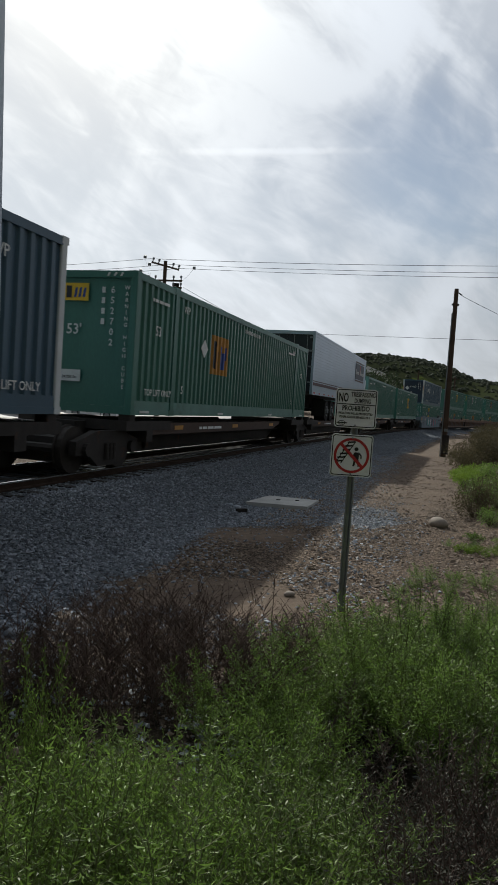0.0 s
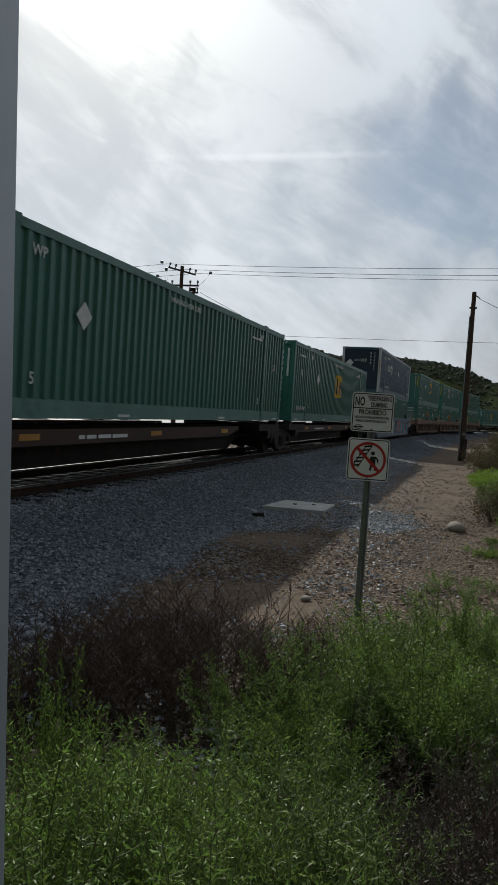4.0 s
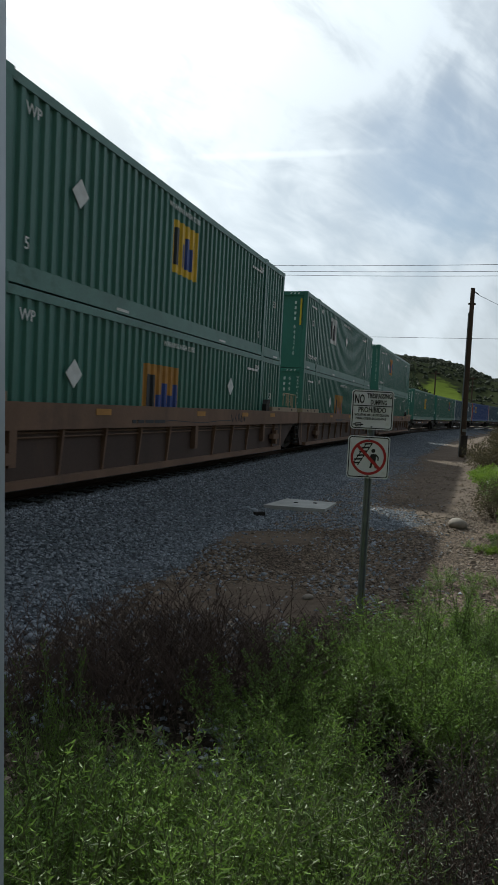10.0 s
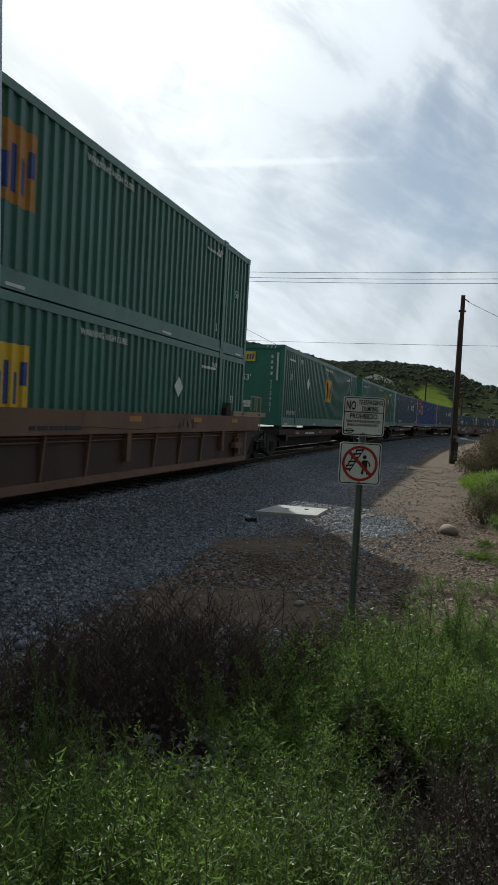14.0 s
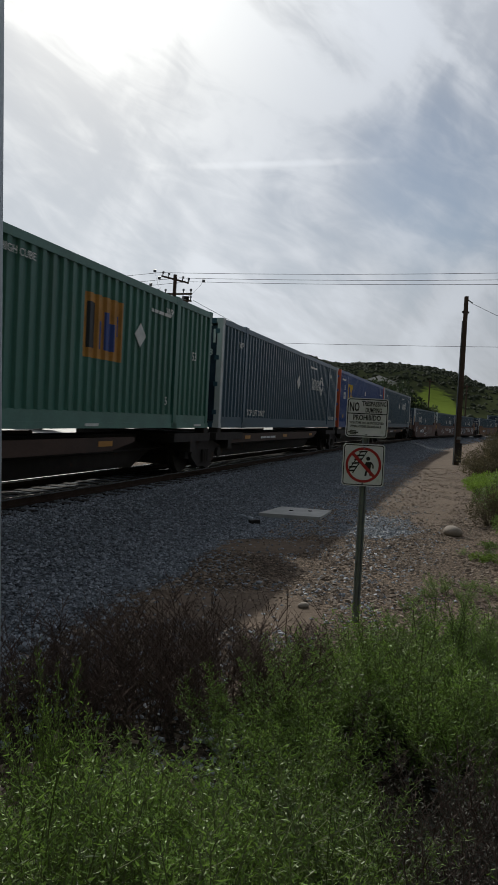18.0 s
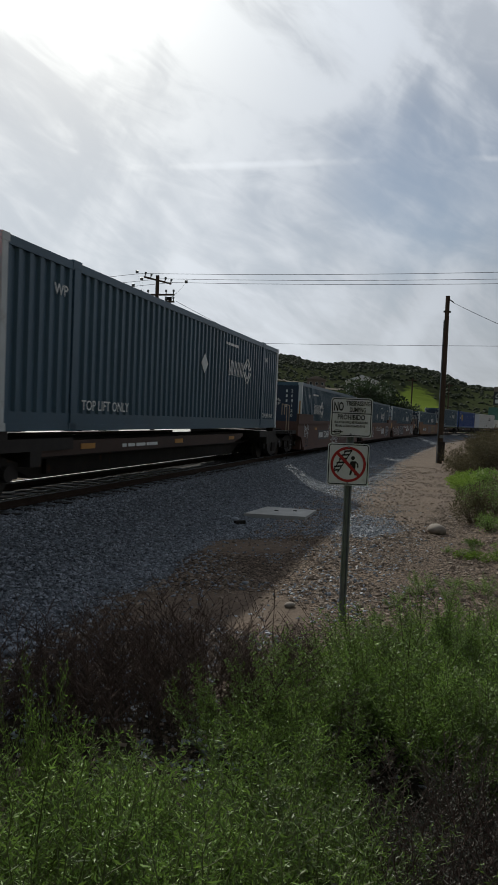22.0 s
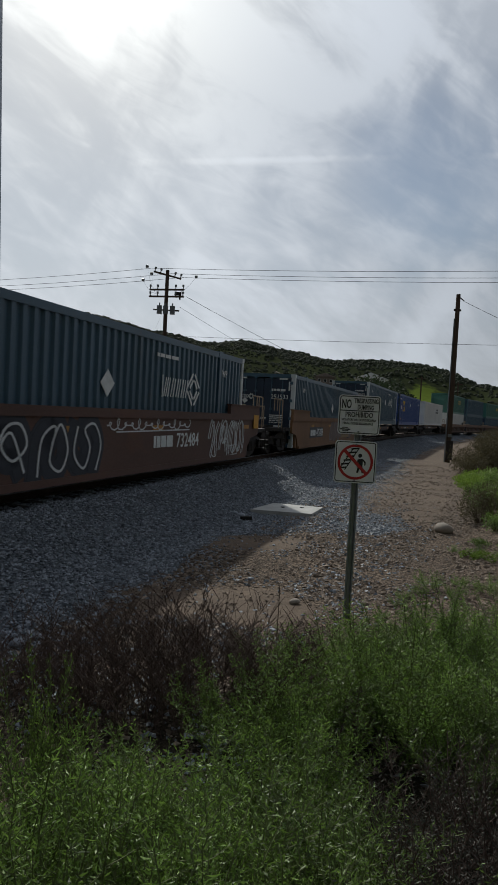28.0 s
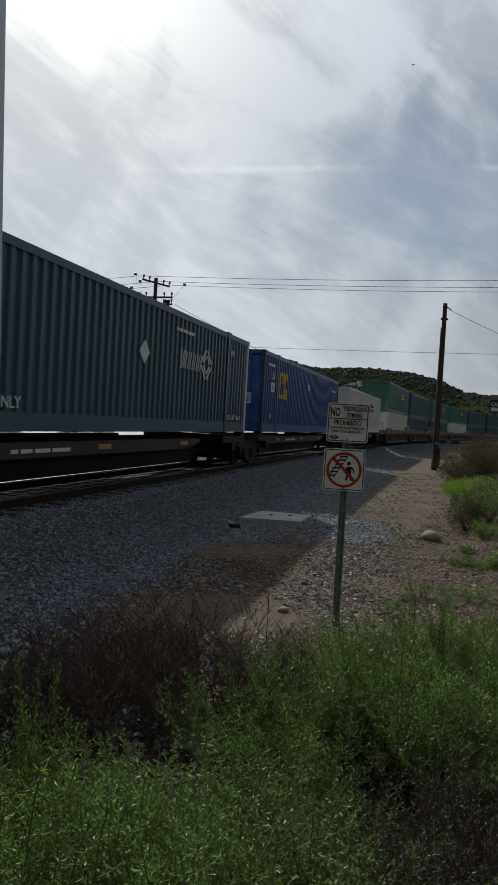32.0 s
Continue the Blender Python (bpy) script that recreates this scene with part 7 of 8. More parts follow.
def weed_meshes(seed, stems, height, spread, leaf_len, leaf_w, branches=14, pitch=0.012, bare=0.15):
    """Upright plumes: stems with short side shoots, all set with needle leaves that shorten towards the tips."""
    rng = random.Random(seed)
    st, lf = Geo(), Geo()

    def shoot(o, d, length, r, start, bends):
        pts = [o]
        for k in range(bends):
            d = (d + Vector((rng.uniform(-0.2, 0.2), rng.uniform(-0.2, 0.2), 0.16))).normalized()
            pts.append(pts[-1] + d * length / bends)
        for k in range(bends):
            twig(st, pts[k], pts[k + 1], r * (1 - 0.5 * k / bends))
        n = max(3, int(length * (1 - start) / pitch))
        turn = rng.uniform(0, 6.283)
        for m in range(n):
            t = start + (1 - start) * (m + rng.random() * 0.5) / n
            k = min(int(t * bends), bends - 1)
            q = pts[k].lerp(pts[k + 1], t * bends - k)
            turn += 2.4 + rng.uniform(-0.4, 0.4)
            ld = (Vector((math.cos(turn), math.sin(turn), rng.uniform(-0.4, 0.6))) * (1.0 - 0.30 * t) + d * rng.uniform(0.0, 0.35 + 0.5 * t)).normalized()
            needle(lf, q, ld, leaf_len * rng.uniform(0.6, 1.15) * (1.1 - 0.5 * t), leaf_w * rng.uniform(0.7, 1.2), rng)
        return pts, d

    for i in range(stems):
        a, tilt = rng.uniform(0, 6.283), rng.uniform(0.02, 1) ** 0.8 * spread
        h = height * rng.uniform(0.55, 1.1)
        d = Vector((math.cos(a) * math.sin(tilt), math.sin(a) * math.sin(tilt), math.cos(tilt)))
        p = Vector((math.cos(a) * 0.14 * rng.random(), math.sin(a) * 0.14 * rng.random(), -0.03))
        pts, d = shoot(p, d, h, 0.0042, bare, 4)
        for b in range(branches):
            t = 0.22 + 0.72 * (b + rng.random()) / branches
            k = min(int(t * 4), 3)
            o = pts[k].lerp(pts[k + 1], t * 4 - k)
            ba = rng.uniform(0, 6.283)
            bd = (d * 0.55 + Vector((math.cos(ba), math.sin(ba), 0.1)) * 0.85).normalized()
            shoot(o, bd, h * (0.08 + 0.30 * (1 - t)) * rng.uniform(0.7, 1.3), 0.002, 0.2, 2)
    return st, lf


def weed_master(name, label, seed, leaf_mat, **kw):
    st, lf = weed_meshes(seed, **kw)
    ob = tagged(part(name, st, "stem" if leaf_mat == "weed" else "dry"), label, "weed", "roadside weeds")
    part("leaves", lf, leaf_mat, ob)
    return ob


GREEN_LABEL = "feathery fresh green roadside weed with narrow leaves"
DIM_LABEL = "grey-green thinning roadside weed going dry, darkened for the hollow's shade"
greens = [weed_master("weed_plant", GREEN_LABEL, 31 + i, "weed", stems=20, height=(0.58, 0.64, 0.54, 0.72)[i], spread=1.0, leaf_len=0.040, leaf_w=0.0062) for i in range(4)]
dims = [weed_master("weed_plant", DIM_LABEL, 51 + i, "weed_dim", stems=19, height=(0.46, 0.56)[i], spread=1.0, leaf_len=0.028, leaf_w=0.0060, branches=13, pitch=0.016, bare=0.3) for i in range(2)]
def plant_weeds():
    rng = random.Random(77)
    spots, tries = [(-0.76, 3.02, -14.2, 3.1), (-0.70, 3.08, -12.8, 3.15)], 0
    while len(spots) < 276 and tries < 30000:
        tries += 1
        az = rng.uniform(-27, 29)
        far = weed_edge(az)
        d = 1.75 + (far - 1.75) * math.sqrt(rng.random())
        x, y = d * math.sin(radians(az)), d * math.cos(radians(az))
        gap = 0.15 + 0.025 * d
        if any((x - a) ** 2 + (y - b) ** 2 < gap ** 2 for a, b, _, _ in spots):
            continue
        # a thin dark hollow between the two clumps
        if math.hypot((x - 0.10) / 0.42, (y - 3.85) / 0.38) < 1:
            continue
        if noise.noise((x * 1.5, y * 1.5, 11)) > 0.32 and d < far - 0.35 and rng.random() < 0.8:
            continue
        spots.append((x, y, az, d))
    for i, (x, y, az, d) in enumerate(spots):
        # plants in the hollow mostly take the leaf darkened for shade
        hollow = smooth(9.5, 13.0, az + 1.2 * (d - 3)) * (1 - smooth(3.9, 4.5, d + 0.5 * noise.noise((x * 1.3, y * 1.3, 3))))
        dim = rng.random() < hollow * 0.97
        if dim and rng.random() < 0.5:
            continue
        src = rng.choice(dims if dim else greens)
        s = rng.uniform(0.8, 1.1) * (0.82 + 0.18 * smooth(0.0, 0.8, weed_edge(az) - d)) * (1 + 0.08 * smooth(9, 13, az)) * (1 + 0.12 * smooth(3.8, 4.6, d))
        if i < 2:
            s, src = 1.5, greens[3]
        m = Matrix.Translation((x, y, ground_z(x, y) - 0.02)) @ Matrix.Rotation(rng.uniform(0, 6.283), 4, "Z") @ Matrix.Rotation(rng.uniform(-0.12, 0.12), 4, "X")
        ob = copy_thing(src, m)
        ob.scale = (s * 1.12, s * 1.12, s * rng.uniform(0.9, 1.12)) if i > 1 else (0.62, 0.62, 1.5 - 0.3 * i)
    # small low weeds on the dirt at the foot of the bank
    for x, y, s in ((2.2, 8.3, 0.35), (2.45, 8.6, 0.4), (2.7, 8.9, 0.5), (2.9, 8.5, 0.55), (3.2, 9.2, 0.4), (3.5, 8.9, 0.55), (3.9, 11.6, 0.3), (4.15, 11.3, 0.34), (4.4, 11.8, 0.3), (4.6, 11.2, 0.36), (2.05, 8.0, 0.3), (1.75, 7.5, 0.28)):
        ob = copy_thing(rng.choice(greens), Matrix.Translation((x, y, ground_z(x, y) - 0.01)) @ Matrix.Rotation(rng.uniform(0, 6.283), 4, "Z"))
        ob.scale = (s * 1.2, s * 1.2, s * 0.8)
        tagged(ob, "small low green weed growing on the dirt")


plant_weeds()
for k, o in enumerate(greens + dims):
    y = -3.0 - 0.8 * k
    o.matrix_basis = Matrix.Translation((0.0, y, ground_z(0.0, y) - 0.02))


def dry_bush(x, y, height, stems, seed, label="dead red-brown brush of fine bare twigs"):
    rng = random.Random(seed)
    g = Geo()
    fine = Geo()
    for i in range(stems):
        a, tilt = rng.uniform(0, 6.283), rng.uniform(0.03, 0.7)
        h = height * rng.uniform(0.55, 1.05)
        d = Vector((math.cos(a) * math.sin(tilt), math.sin(a) * math.sin(tilt), math.cos(tilt)))
        p = Vector((rng.uniform(-0.16, 0.16), rng.uniform(-0.16, 0.16), -0.03))
        pts = [p]
        for k in range(6):
            d = (d + Vector((rng.uniform(-0.33, 0.33), rng.uniform(-0.33, 0.33), 0.06))).normalized()
            pts.append(pts[-1] + d * h / 6)
        for k in range(6):
            twig(g, pts[k], pts[k + 1], 0.0042 - 0.0004 * k)
        for b in range(12):
            k = rng.randint(1, 5)
            o = pts[k].lerp(pts[k + 1], rng.random())
            ba = rng.uniform(0, 6.283)
            bd = (d * 0.6 + Vector((math.cos(ba), math.sin(ba), 0.35)) * 0.8).normalized()
            e = o + bd * h * rng.uniform(0.10, 0.34)
            twig(fine, o, e, 0.0026)
            for m in range(4):
                q = o.lerp(e, (m + 1) / 4)
                fd = (bd + Vector((rng.uniform(-1, 1), rng.uniform(-1, 1), rng.uniform(-0.5, 1)))).normalized()
                leaf(fine, q, fd, rng.uniform(0.012, 0.032), 0.006, rng)
    ob = tagged(part("dry_bush", g, "dry", at=Matrix.Translation((x, y, ground_z(x, y)))), label, "dry bush", "dry brush")
    tagged(part("twig_spray", fine, "dry", ob), kind="stuff")


bush_rng = random.Random(404)
for i in range(34):
    a, r = i * 2.4, math.sqrt((i + 0.5) / 34) * bush_rng.uniform(0.9, 1.1)
    x, y = -0.52 + 1.3 * r * math.cos(a), 5.0 + 0.62 * r * math.sin(a) + 0.18 * r * math.cos(a)
    dry_bush(x, y, (1.06 - 0.38 * r) * bush_rng.uniform(0.85, 1.1), bush_rng.randint(10, 14), 200 + i)


def stalk(x, y, h, seed):
    rng = random.Random(seed)
    g, lf, sides = Geo(), Geo(), []
    p, d = Vector((0, 0, -0.02)), Vector((0.02, 0, 1))
    pts = [p]
    for k in range(5):
        d = (d + Vector((rng.uniform(-0.05, 0.05), rng.uniform(-0.05, 0.05), 0.1))).normalized()
        pts.append(pts[-1] + d * h / 5)
    for p in pts:
        g.v += [(p.x + 0.004 * math.cos(a), p.y + 0.004 * math.sin(a), p.z) for a in (0.0, 2.094, 4.189)]
    g.f = [(3 * k + i, 3 * k + (i + 1) % 3, 3 * k + 3 + (i + 1) % 3, 3 * k + 3 + i) for k in range(5) for i in range(3)]
    for b in range(5):
        o = pts[rng.randint(1, 3)]
        e = o + Vector((rng.uniform(-0.15, 0.15), rng.uniform(-0.1, 0.1), rng.uniform(0.08, 0.24)))
        sides.append((o, e))
        for m in range(5):
            leaf(lf, o.lerp(e, (m + 1) / 5), Vector((rng.uniform(-1, 1), rng.uniform(-1, 1), 0.5)), 0.03, 0.006, rng)
    for m in range(14):
        leaf(lf, pts[-1] - Vector((0, 0, 0.012 * m)), Vector((rng.uniform(-1, 1), rng.uniform(-1, 1), 0.6)), 0.022, 0.008, rng)
    ob = tagged(part("weed_stalk", g, "dry", at=Matrix.Translation((x, y, ground_z(x, y)))), "single tall bare brown weed stalk", "weed stalk")
    tagged(part("seed_heads", lf, "dry", ob), kind="stuff")
    for o, e in sides:
        shoot = Geo()
        twig(shoot, o, e, 0.0025)
        part("side_shoot", shoot, "dry", ob)


stalk(0.40, 5.25, 0.92, 1)
stalk(0.47, 5.35, 0.6, 2)


def shrub(x, y, rx, ry, h, mat, n, seed, label, category="shrub", leaf_len=0.06, z=None, name="shrub"):
    """Bush: branching stems with a crown of many small leaves, uneven outline."""
    rng = random.Random(seed)
    g, lf = Geo(), Geo()
    clumps = []
    for i in range(16):
        a, r = rng.uniform(0, 6.283), math.sqrt(rng.random())
        c = Vector((rx * 0.72 * r * math.cos(a), ry * 0.72 * r * math.sin(a), h * rng.uniform(0.3, 0.8) * (1.05 - 0.4 * r)))
        clumps.append((c, rng.uniform(0.25, 0.5) * min(rx, h)))
        b = Vector((c.x * 0.15, c.y * 0.15, -0.05))
        mid = b.lerp(c, 0.5) + Vector((rng.uniform(-0.1, 0.1) * rx, rng.uniform(-0.1, 0.1) * ry, 0))
        g.tube(b, mid, 0.012 * h + 0.004, 5, 0.008 * h + 0.003)
        g.tube(mid, c, 0.008 * h + 0.003, 5, 0.004)
    for i in range(n):
        c, r = rng.choice(clumps)
        v = Vector((rng.gauss(0, 1), rng.gauss(0, 1), rng.gauss(0, 0.9))).normalized()
        q = c + v * r * rng.uniform(0.5, 1.12)
        if q.z < -0.02:
            q.z = abs(q.z) * 0.5
        d = (v + Vector((rng.uniform(-0.8, 0.8), rng.uniform(-0.8, 0.8), rng.uniform(-0.1, 0.9)))).normalized()
        leaf(lf, q, d, leaf_len * rng.uniform(0.6, 1.4), leaf_len * 0.34, rng)
    ob = tagged(part(name, g, "dry", at=Matrix.Translation((x, y, ground_z(x, y) if z is None else z))), label, category, "shrubs beside the dirt track" if name == "shrub" else "")
    part("leaves", lf, mat, ob)
    return ob


OLIVE = "olive-brown dry sage shrub on the bank beside the dirt track"
LUSH = "bright yellow-green low leafy weed clump"
MIXED = "green leafy shrub on the bank beside the dirt track"
for i, (x, y, rx, ry, h, mat, n, lab, ll) in enumerate((
        (5.55, 14.9, 0.6, 0.6, 0.85, "sage", 2600, OLIVE, 0.05), (6.1, 15.4, 0.8, 0.7, 1.0, "weed", 2800, MIXED, 0.05), (6.9, 15.2, 0.9, 0.8, 1.0, "weed", 2600, MIXED, 0.05),
        (5.4, 13.6, 0.35, 0.35, 0.4, "weed", 1100, MIXED, 0.045), (5.95, 13.3, 0.45, 0.4, 0.5, "weed", 1200, MIXED, 0.045), (6.6, 17.2, 0.7, 0.9, 0.8, "sage", 2000, OLIVE, 0.06),
        (8.5, 24.2, 0.7, 1.0, 0.4, "bright", 1500, LUSH, 0.08), (9.2, 25.0, 0.8, 1.0, 0.45, "bright", 1500, LUSH, 0.08), (8.0, 22.0, 0.8, 0.9, 0.5, "bright", 1500, LUSH, 0.07), (9.0, 22.6, 0.8, 0.8, 0.6, "weed", 1500, MIXED, 0.07),
        (9.9, 27.4, 1.0, 1.0, 1.3, "sage", 2400, OLIVE, 0.08), (11.0, 28.0, 1.2, 1.2, 1.5, "sage", 2400, OLIVE, 0.09), (10.9, 31.0, 1.1, 1.2, 1.4, "sage", 2200, OLIVE, 0.09), (12.3, 30.5, 1.3, 1.3, 1.6, "sage", 2200, OLIVE, 0.10),
        (13.9, 36.5, 1.2, 1.4, 1.4, "sage", 2000, OLIVE, 0.11), (13.2, 33.5, 1.3, 1.3, 1.5, "sage", 2000, OLIVE, 0.11), (15.4, 40.0, 1.5, 1.5, 1.5, "sage", 2000, OLIVE, 0.12), (17.2, 44.0, 1.6, 1.8, 1.5, "sage", 1800, OLIVE, 0.12),
        (16.6, 37.0, 1.6, 1.5, 1.6, "sage", 1800, OLIVE, 0.12), (19.5, 50.0, 2.0, 2.0, 1.6, "sage", 1600, OLIVE, 0.14), (22.5, 57.0, 2.4, 2.4, 1.7, "sage", 1600, OLIVE, 0.16),
        (7.4, 19.5, 0.6, 0.9, 0.5, "weed", 1600, MIXED, 0.06), (8.2, 19.0, 0.8, 0.9, 0.8, "sage", 1800, OLIVE, 0.07),
        (4.05, 11.2, 0.4, 0.22, 0.12, "bright", 800, LUSH, 0.035), (4.5, 11.0, 0.5, 0.3, 0.16, "bright", 900, LUSH, 0.035), (5.0, 11.6, 0.5, 0.35, 0.2, "weed", 900, MIXED, 0.045), (4.6, 12.3, 0.25, 0.2, 0.12, "weed", 500, MIXED, 0.035),
        (12.9, 39.2, 0.3, 0.3, 0.35, "sage", 500, "small dry tuft at the foot of the utility pole", 0.06))):
    shrub(x, y, rx, ry, h, mat, n, 300 + i, lab, leaf_len=ll)


def tree(x, y, h, r, seed, z):
    rng = random.Random(seed)
    c = tagged(thing("tree", "", "", at=Matrix.Translation((x, y, z))), "dark leafy tree on the slope beyond the track", "tree", "trees beyond the track")
    g, lf = Geo(), Geo()
    g.tube((0, 0, -0.5), (0.1 * r, 0, h * 0.45), 0.05 * h * 0.6, 8, 0.03 * h * 0.6)
    clumps = []
    for i in range(18):
        a = rng.uniform(0, 6.283)
        q = Vector((r * 0.75 * math.cos(a) * math.sqrt(rng.random()), r * 0.75 * math.sin(a) * math.sqrt(rng.random()), h * rng.uniform(0.38, 0.88)))
        clumps.append((q, r * rng.uniform(0.22, 0.42)))
        g.tube((0.1 * r, 0, h * 0.4), q, 0.012 * h, 5, 0.004 * h)
    part("trunk", g, "wood_pole", c)
    for i in range(2600):
        q, rr = rng.choice(clumps)
        v = Vector((rng.gauss(0, 1), rng.gauss(0, 1), rng.gauss(0, 1))).normalized()
        leaf(lf, q + v * rr * rng.uniform(0.4, 1.1), v + Vector((rng.uniform(-1, 1), rng.uniform(-1, 1), rng.uniform(-1, 1))), 0.10 * r * rng.uniform(0.6, 1.4), 0.06 * r, rng)
    part("crown", lf, "tree_leaf", c)


for i, (az, d, h, r) in enumerate(((11.6, 150, 12.0, 5.5), (13.2, 155, 10.5, 5.0), (12.4, 165, 13, 5.5), (10.2, 160, 9, 4.5), (5.6, 150, 8.5, 4.5), (4.6, 165, 10, 5), (2.5, 170, 8, 4), (7.4, 170, 9, 4.5), (14.6, 170, 8, 4))):
    x, y = at_az(az, d)
    tree(x, y, h, r, 400 + i, -0.3 if d < 186 else hill_z(d, az) - 0.4)


# ---- beyond the track ----
def window(parent, name, x, z, w, h, y):
    win = part(name, Geo().box(x, x + w, y - 0.03, y + 0.05, z, z + h), "glass", parent)
    part("window_frame", Geo().box(x - 0.08, x, y - 0.06, y + 0.02, z - 0.08, z + h + 0.08).box(x + w, x + w + 0.08, y - 0.06, y + 0.02, z - 0.08, z + h + 0.08)
         .box(x, x + w, y - 0.06, y + 0.02, z + h, z + h + 0.08).box(x, x + w, y - 0.06, y + 0.02, z - 0.08, z), "house_white", win)
    return win


def hip_roof(x0, x1, y0, y1, z, h, over=0.6):
    x0, x1, y0, y1 = x0 - over, x1 + over, y0 - over, y1 + over
    m = min(x1 - x0, y1 - y0) / 2
    if x1 - x0 > y1 - y0:
        r = [(x0 + m, (y0 + y1) / 2, z + h), (x1 - m, (y0 + y1) / 2, z + h)]
    else:
        r = [((x0 + x1) / 2, y0 + m, z + h), ((x0 + x1) / 2, y1 - m, z + h)]
    g = Geo()
    g.v = [(x0, y0, z), (x1, y0, z), (x1, y1, z), (x0, y1, z), *r, (x0, y0, z - 0.2), (x1, y0, z - 0.2), (x1, y1, z - 0.2), (x0, y1, z - 0.2)]
    if x1 - x0 > y1 - y0:
        g.f = [(0, 1, 5, 4), (1, 2, 5), (2, 3, 4, 5), (3, 0, 4)]
    else:
        g.f = [(0, 1, 4), (1, 2, 5, 4), (2, 3, 5), (3, 0, 4, 5)]
    g.f += [(6, 7, 1, 0), (7, 8, 2, 1), (8, 9, 3, 2), (9, 6, 0, 3), (9, 8, 7, 6)]
    return g


def build_house():
    ox, oy, oz = -33.0, 71.0, 1.15
    c = tagged(thing("house", "", "", at=Matrix.Translation((ox, oy, oz)) @ Matrix.Rotation(radians(8), 4, "Z")), "two-storey pale stucco house with terracotta roofs and a balcony", "house")
    part("wall", Geo().box(0, 12.5, 0, 9, -1, 5.9), "stucco", c, "pale stucco walls")
    part("roof", hip_roof(0, 12.5, 0, 9, 5.9, 1.5), "tile_roof", c, "terracotta tile roof")
    part("wall", Geo().box(-6, 10.2, -3.2, 0, -1, 2.6), "stucco", c)
    part("balcony_slab", Geo().box(-6, 10.6, -3.3, -0.02, 2.62, 2.85), "stucco", c)
    part("porch_roof", hip_roof(-6, 7.6, -3.3, -0.05, 4.95, 0.9, 0.4), "tile_roof", c, "terracotta porch roof")
    for x in (-5.5, -2.5, 0.5, 3.5, 6.5, 9.8):
        part("porch_post", Geo().box(x, x + 0.22, -3.25, -3.03, 2.85, 4.95 if x < 8 else 3.8), "house_white", c)
    part("balcony_rail", Geo().box(-6, 10.5, -3.25, -3.17, 3.75, 3.85), "house_white", c)
    for i in range(40):
        part("baluster", Geo().box(-6 + i * 0.41, -5.95 + i * 0.41, -3.23, -3.19, 2.85, 3.75), "house_white", c)
    for x in (-4.6, -1.4, 1.6, 4.6, 7.6):
        window(c, "window", x, 0.6, 1.5, 1.4, -3.22)
        window(c, "window", x, 3.2, 1.3, 1.4, -0.02)
    for x in (8.8, 10.6):
        window(c, "window", x, 3.4, 1.0, 1.4, -0.02)
    part("door", Geo().box(10.9, 11.8, -0.06, 0.0, -0.3, 1.9), "house_grey", c)
    # low building with orange-brown roofs
    for ox, oy, w, d, hw, hr, lab in ((-24.5, 92.0, 6.5, 7, 3.4, 1.3, "low house with an orange-brown tile roof"), (-15.8, 98.0, 8.0, 7, 3.6, 2.0, "low house with an orange-brown gabled roof"), (-48, 90, 12, 8, 3.2, 1.6, "low house with an orange-brown tile roof")):
        c = tagged(thing("house", "", "", at=Matrix.Translation((ox, oy, 1.1))), lab, "house", "low houses beyond the track")
        part("wall", Geo().box(0, w, 0, d, -1, hw), "stucco", c)
        part("roof", hip_roof(0, w, 0, d, hw, hr), "tile_roof", c)
        for k in range(3):
            window(c, "window", 0.8 + k * w / 3.3, 1.1, 1.1, 1.1, -0.02)


build_house()


def hill_house(az, d, z, w, h, wall, roof, label):
    x, y = at_az(az, d)
    c = tagged(thing("house", "", "", at=Matrix.Translation((x, y, z)) @ Matrix.Rotation(radians(-az), 4, "Z")), label, "house", "houses on the hillside")
    part("wall", Geo().box(-w / 2, w / 2, 0, 8, -6, h), wall, c)
    g = Geo()
    g.prism([(-w / 2 - 0.6, -0.6, h), (w / 2 + 0.6, -0.6, h), (0, -0.6, h + w * 0.2)], [(-w / 2 - 0.6, 8.6, h), (w / 2 + 0.6, 8.6, h), (0, 8.6, h + w * 0.2)])
    part("roof", g, roof, c)
    for k in range(3):
        window(c, "window", -w / 2 + 1 + k * w / 3.2, h * 0.3, w * 0.12, h * 0.35, -0.02)


hill_house(11.0, 236, 13.6, 10.5, 2.4, "house_white", "house_white", "white gabled house on the hillside")
hill_house(7.2, 240, 13.6, 6.5, 2.6, "house_grey", "house_grey", "grey-brown house on the hillside")
hill_house(3.0, 245, 13.0, 7.0, 2.4, "house_grey", "house_grey", "grey-brown house on the hillside")


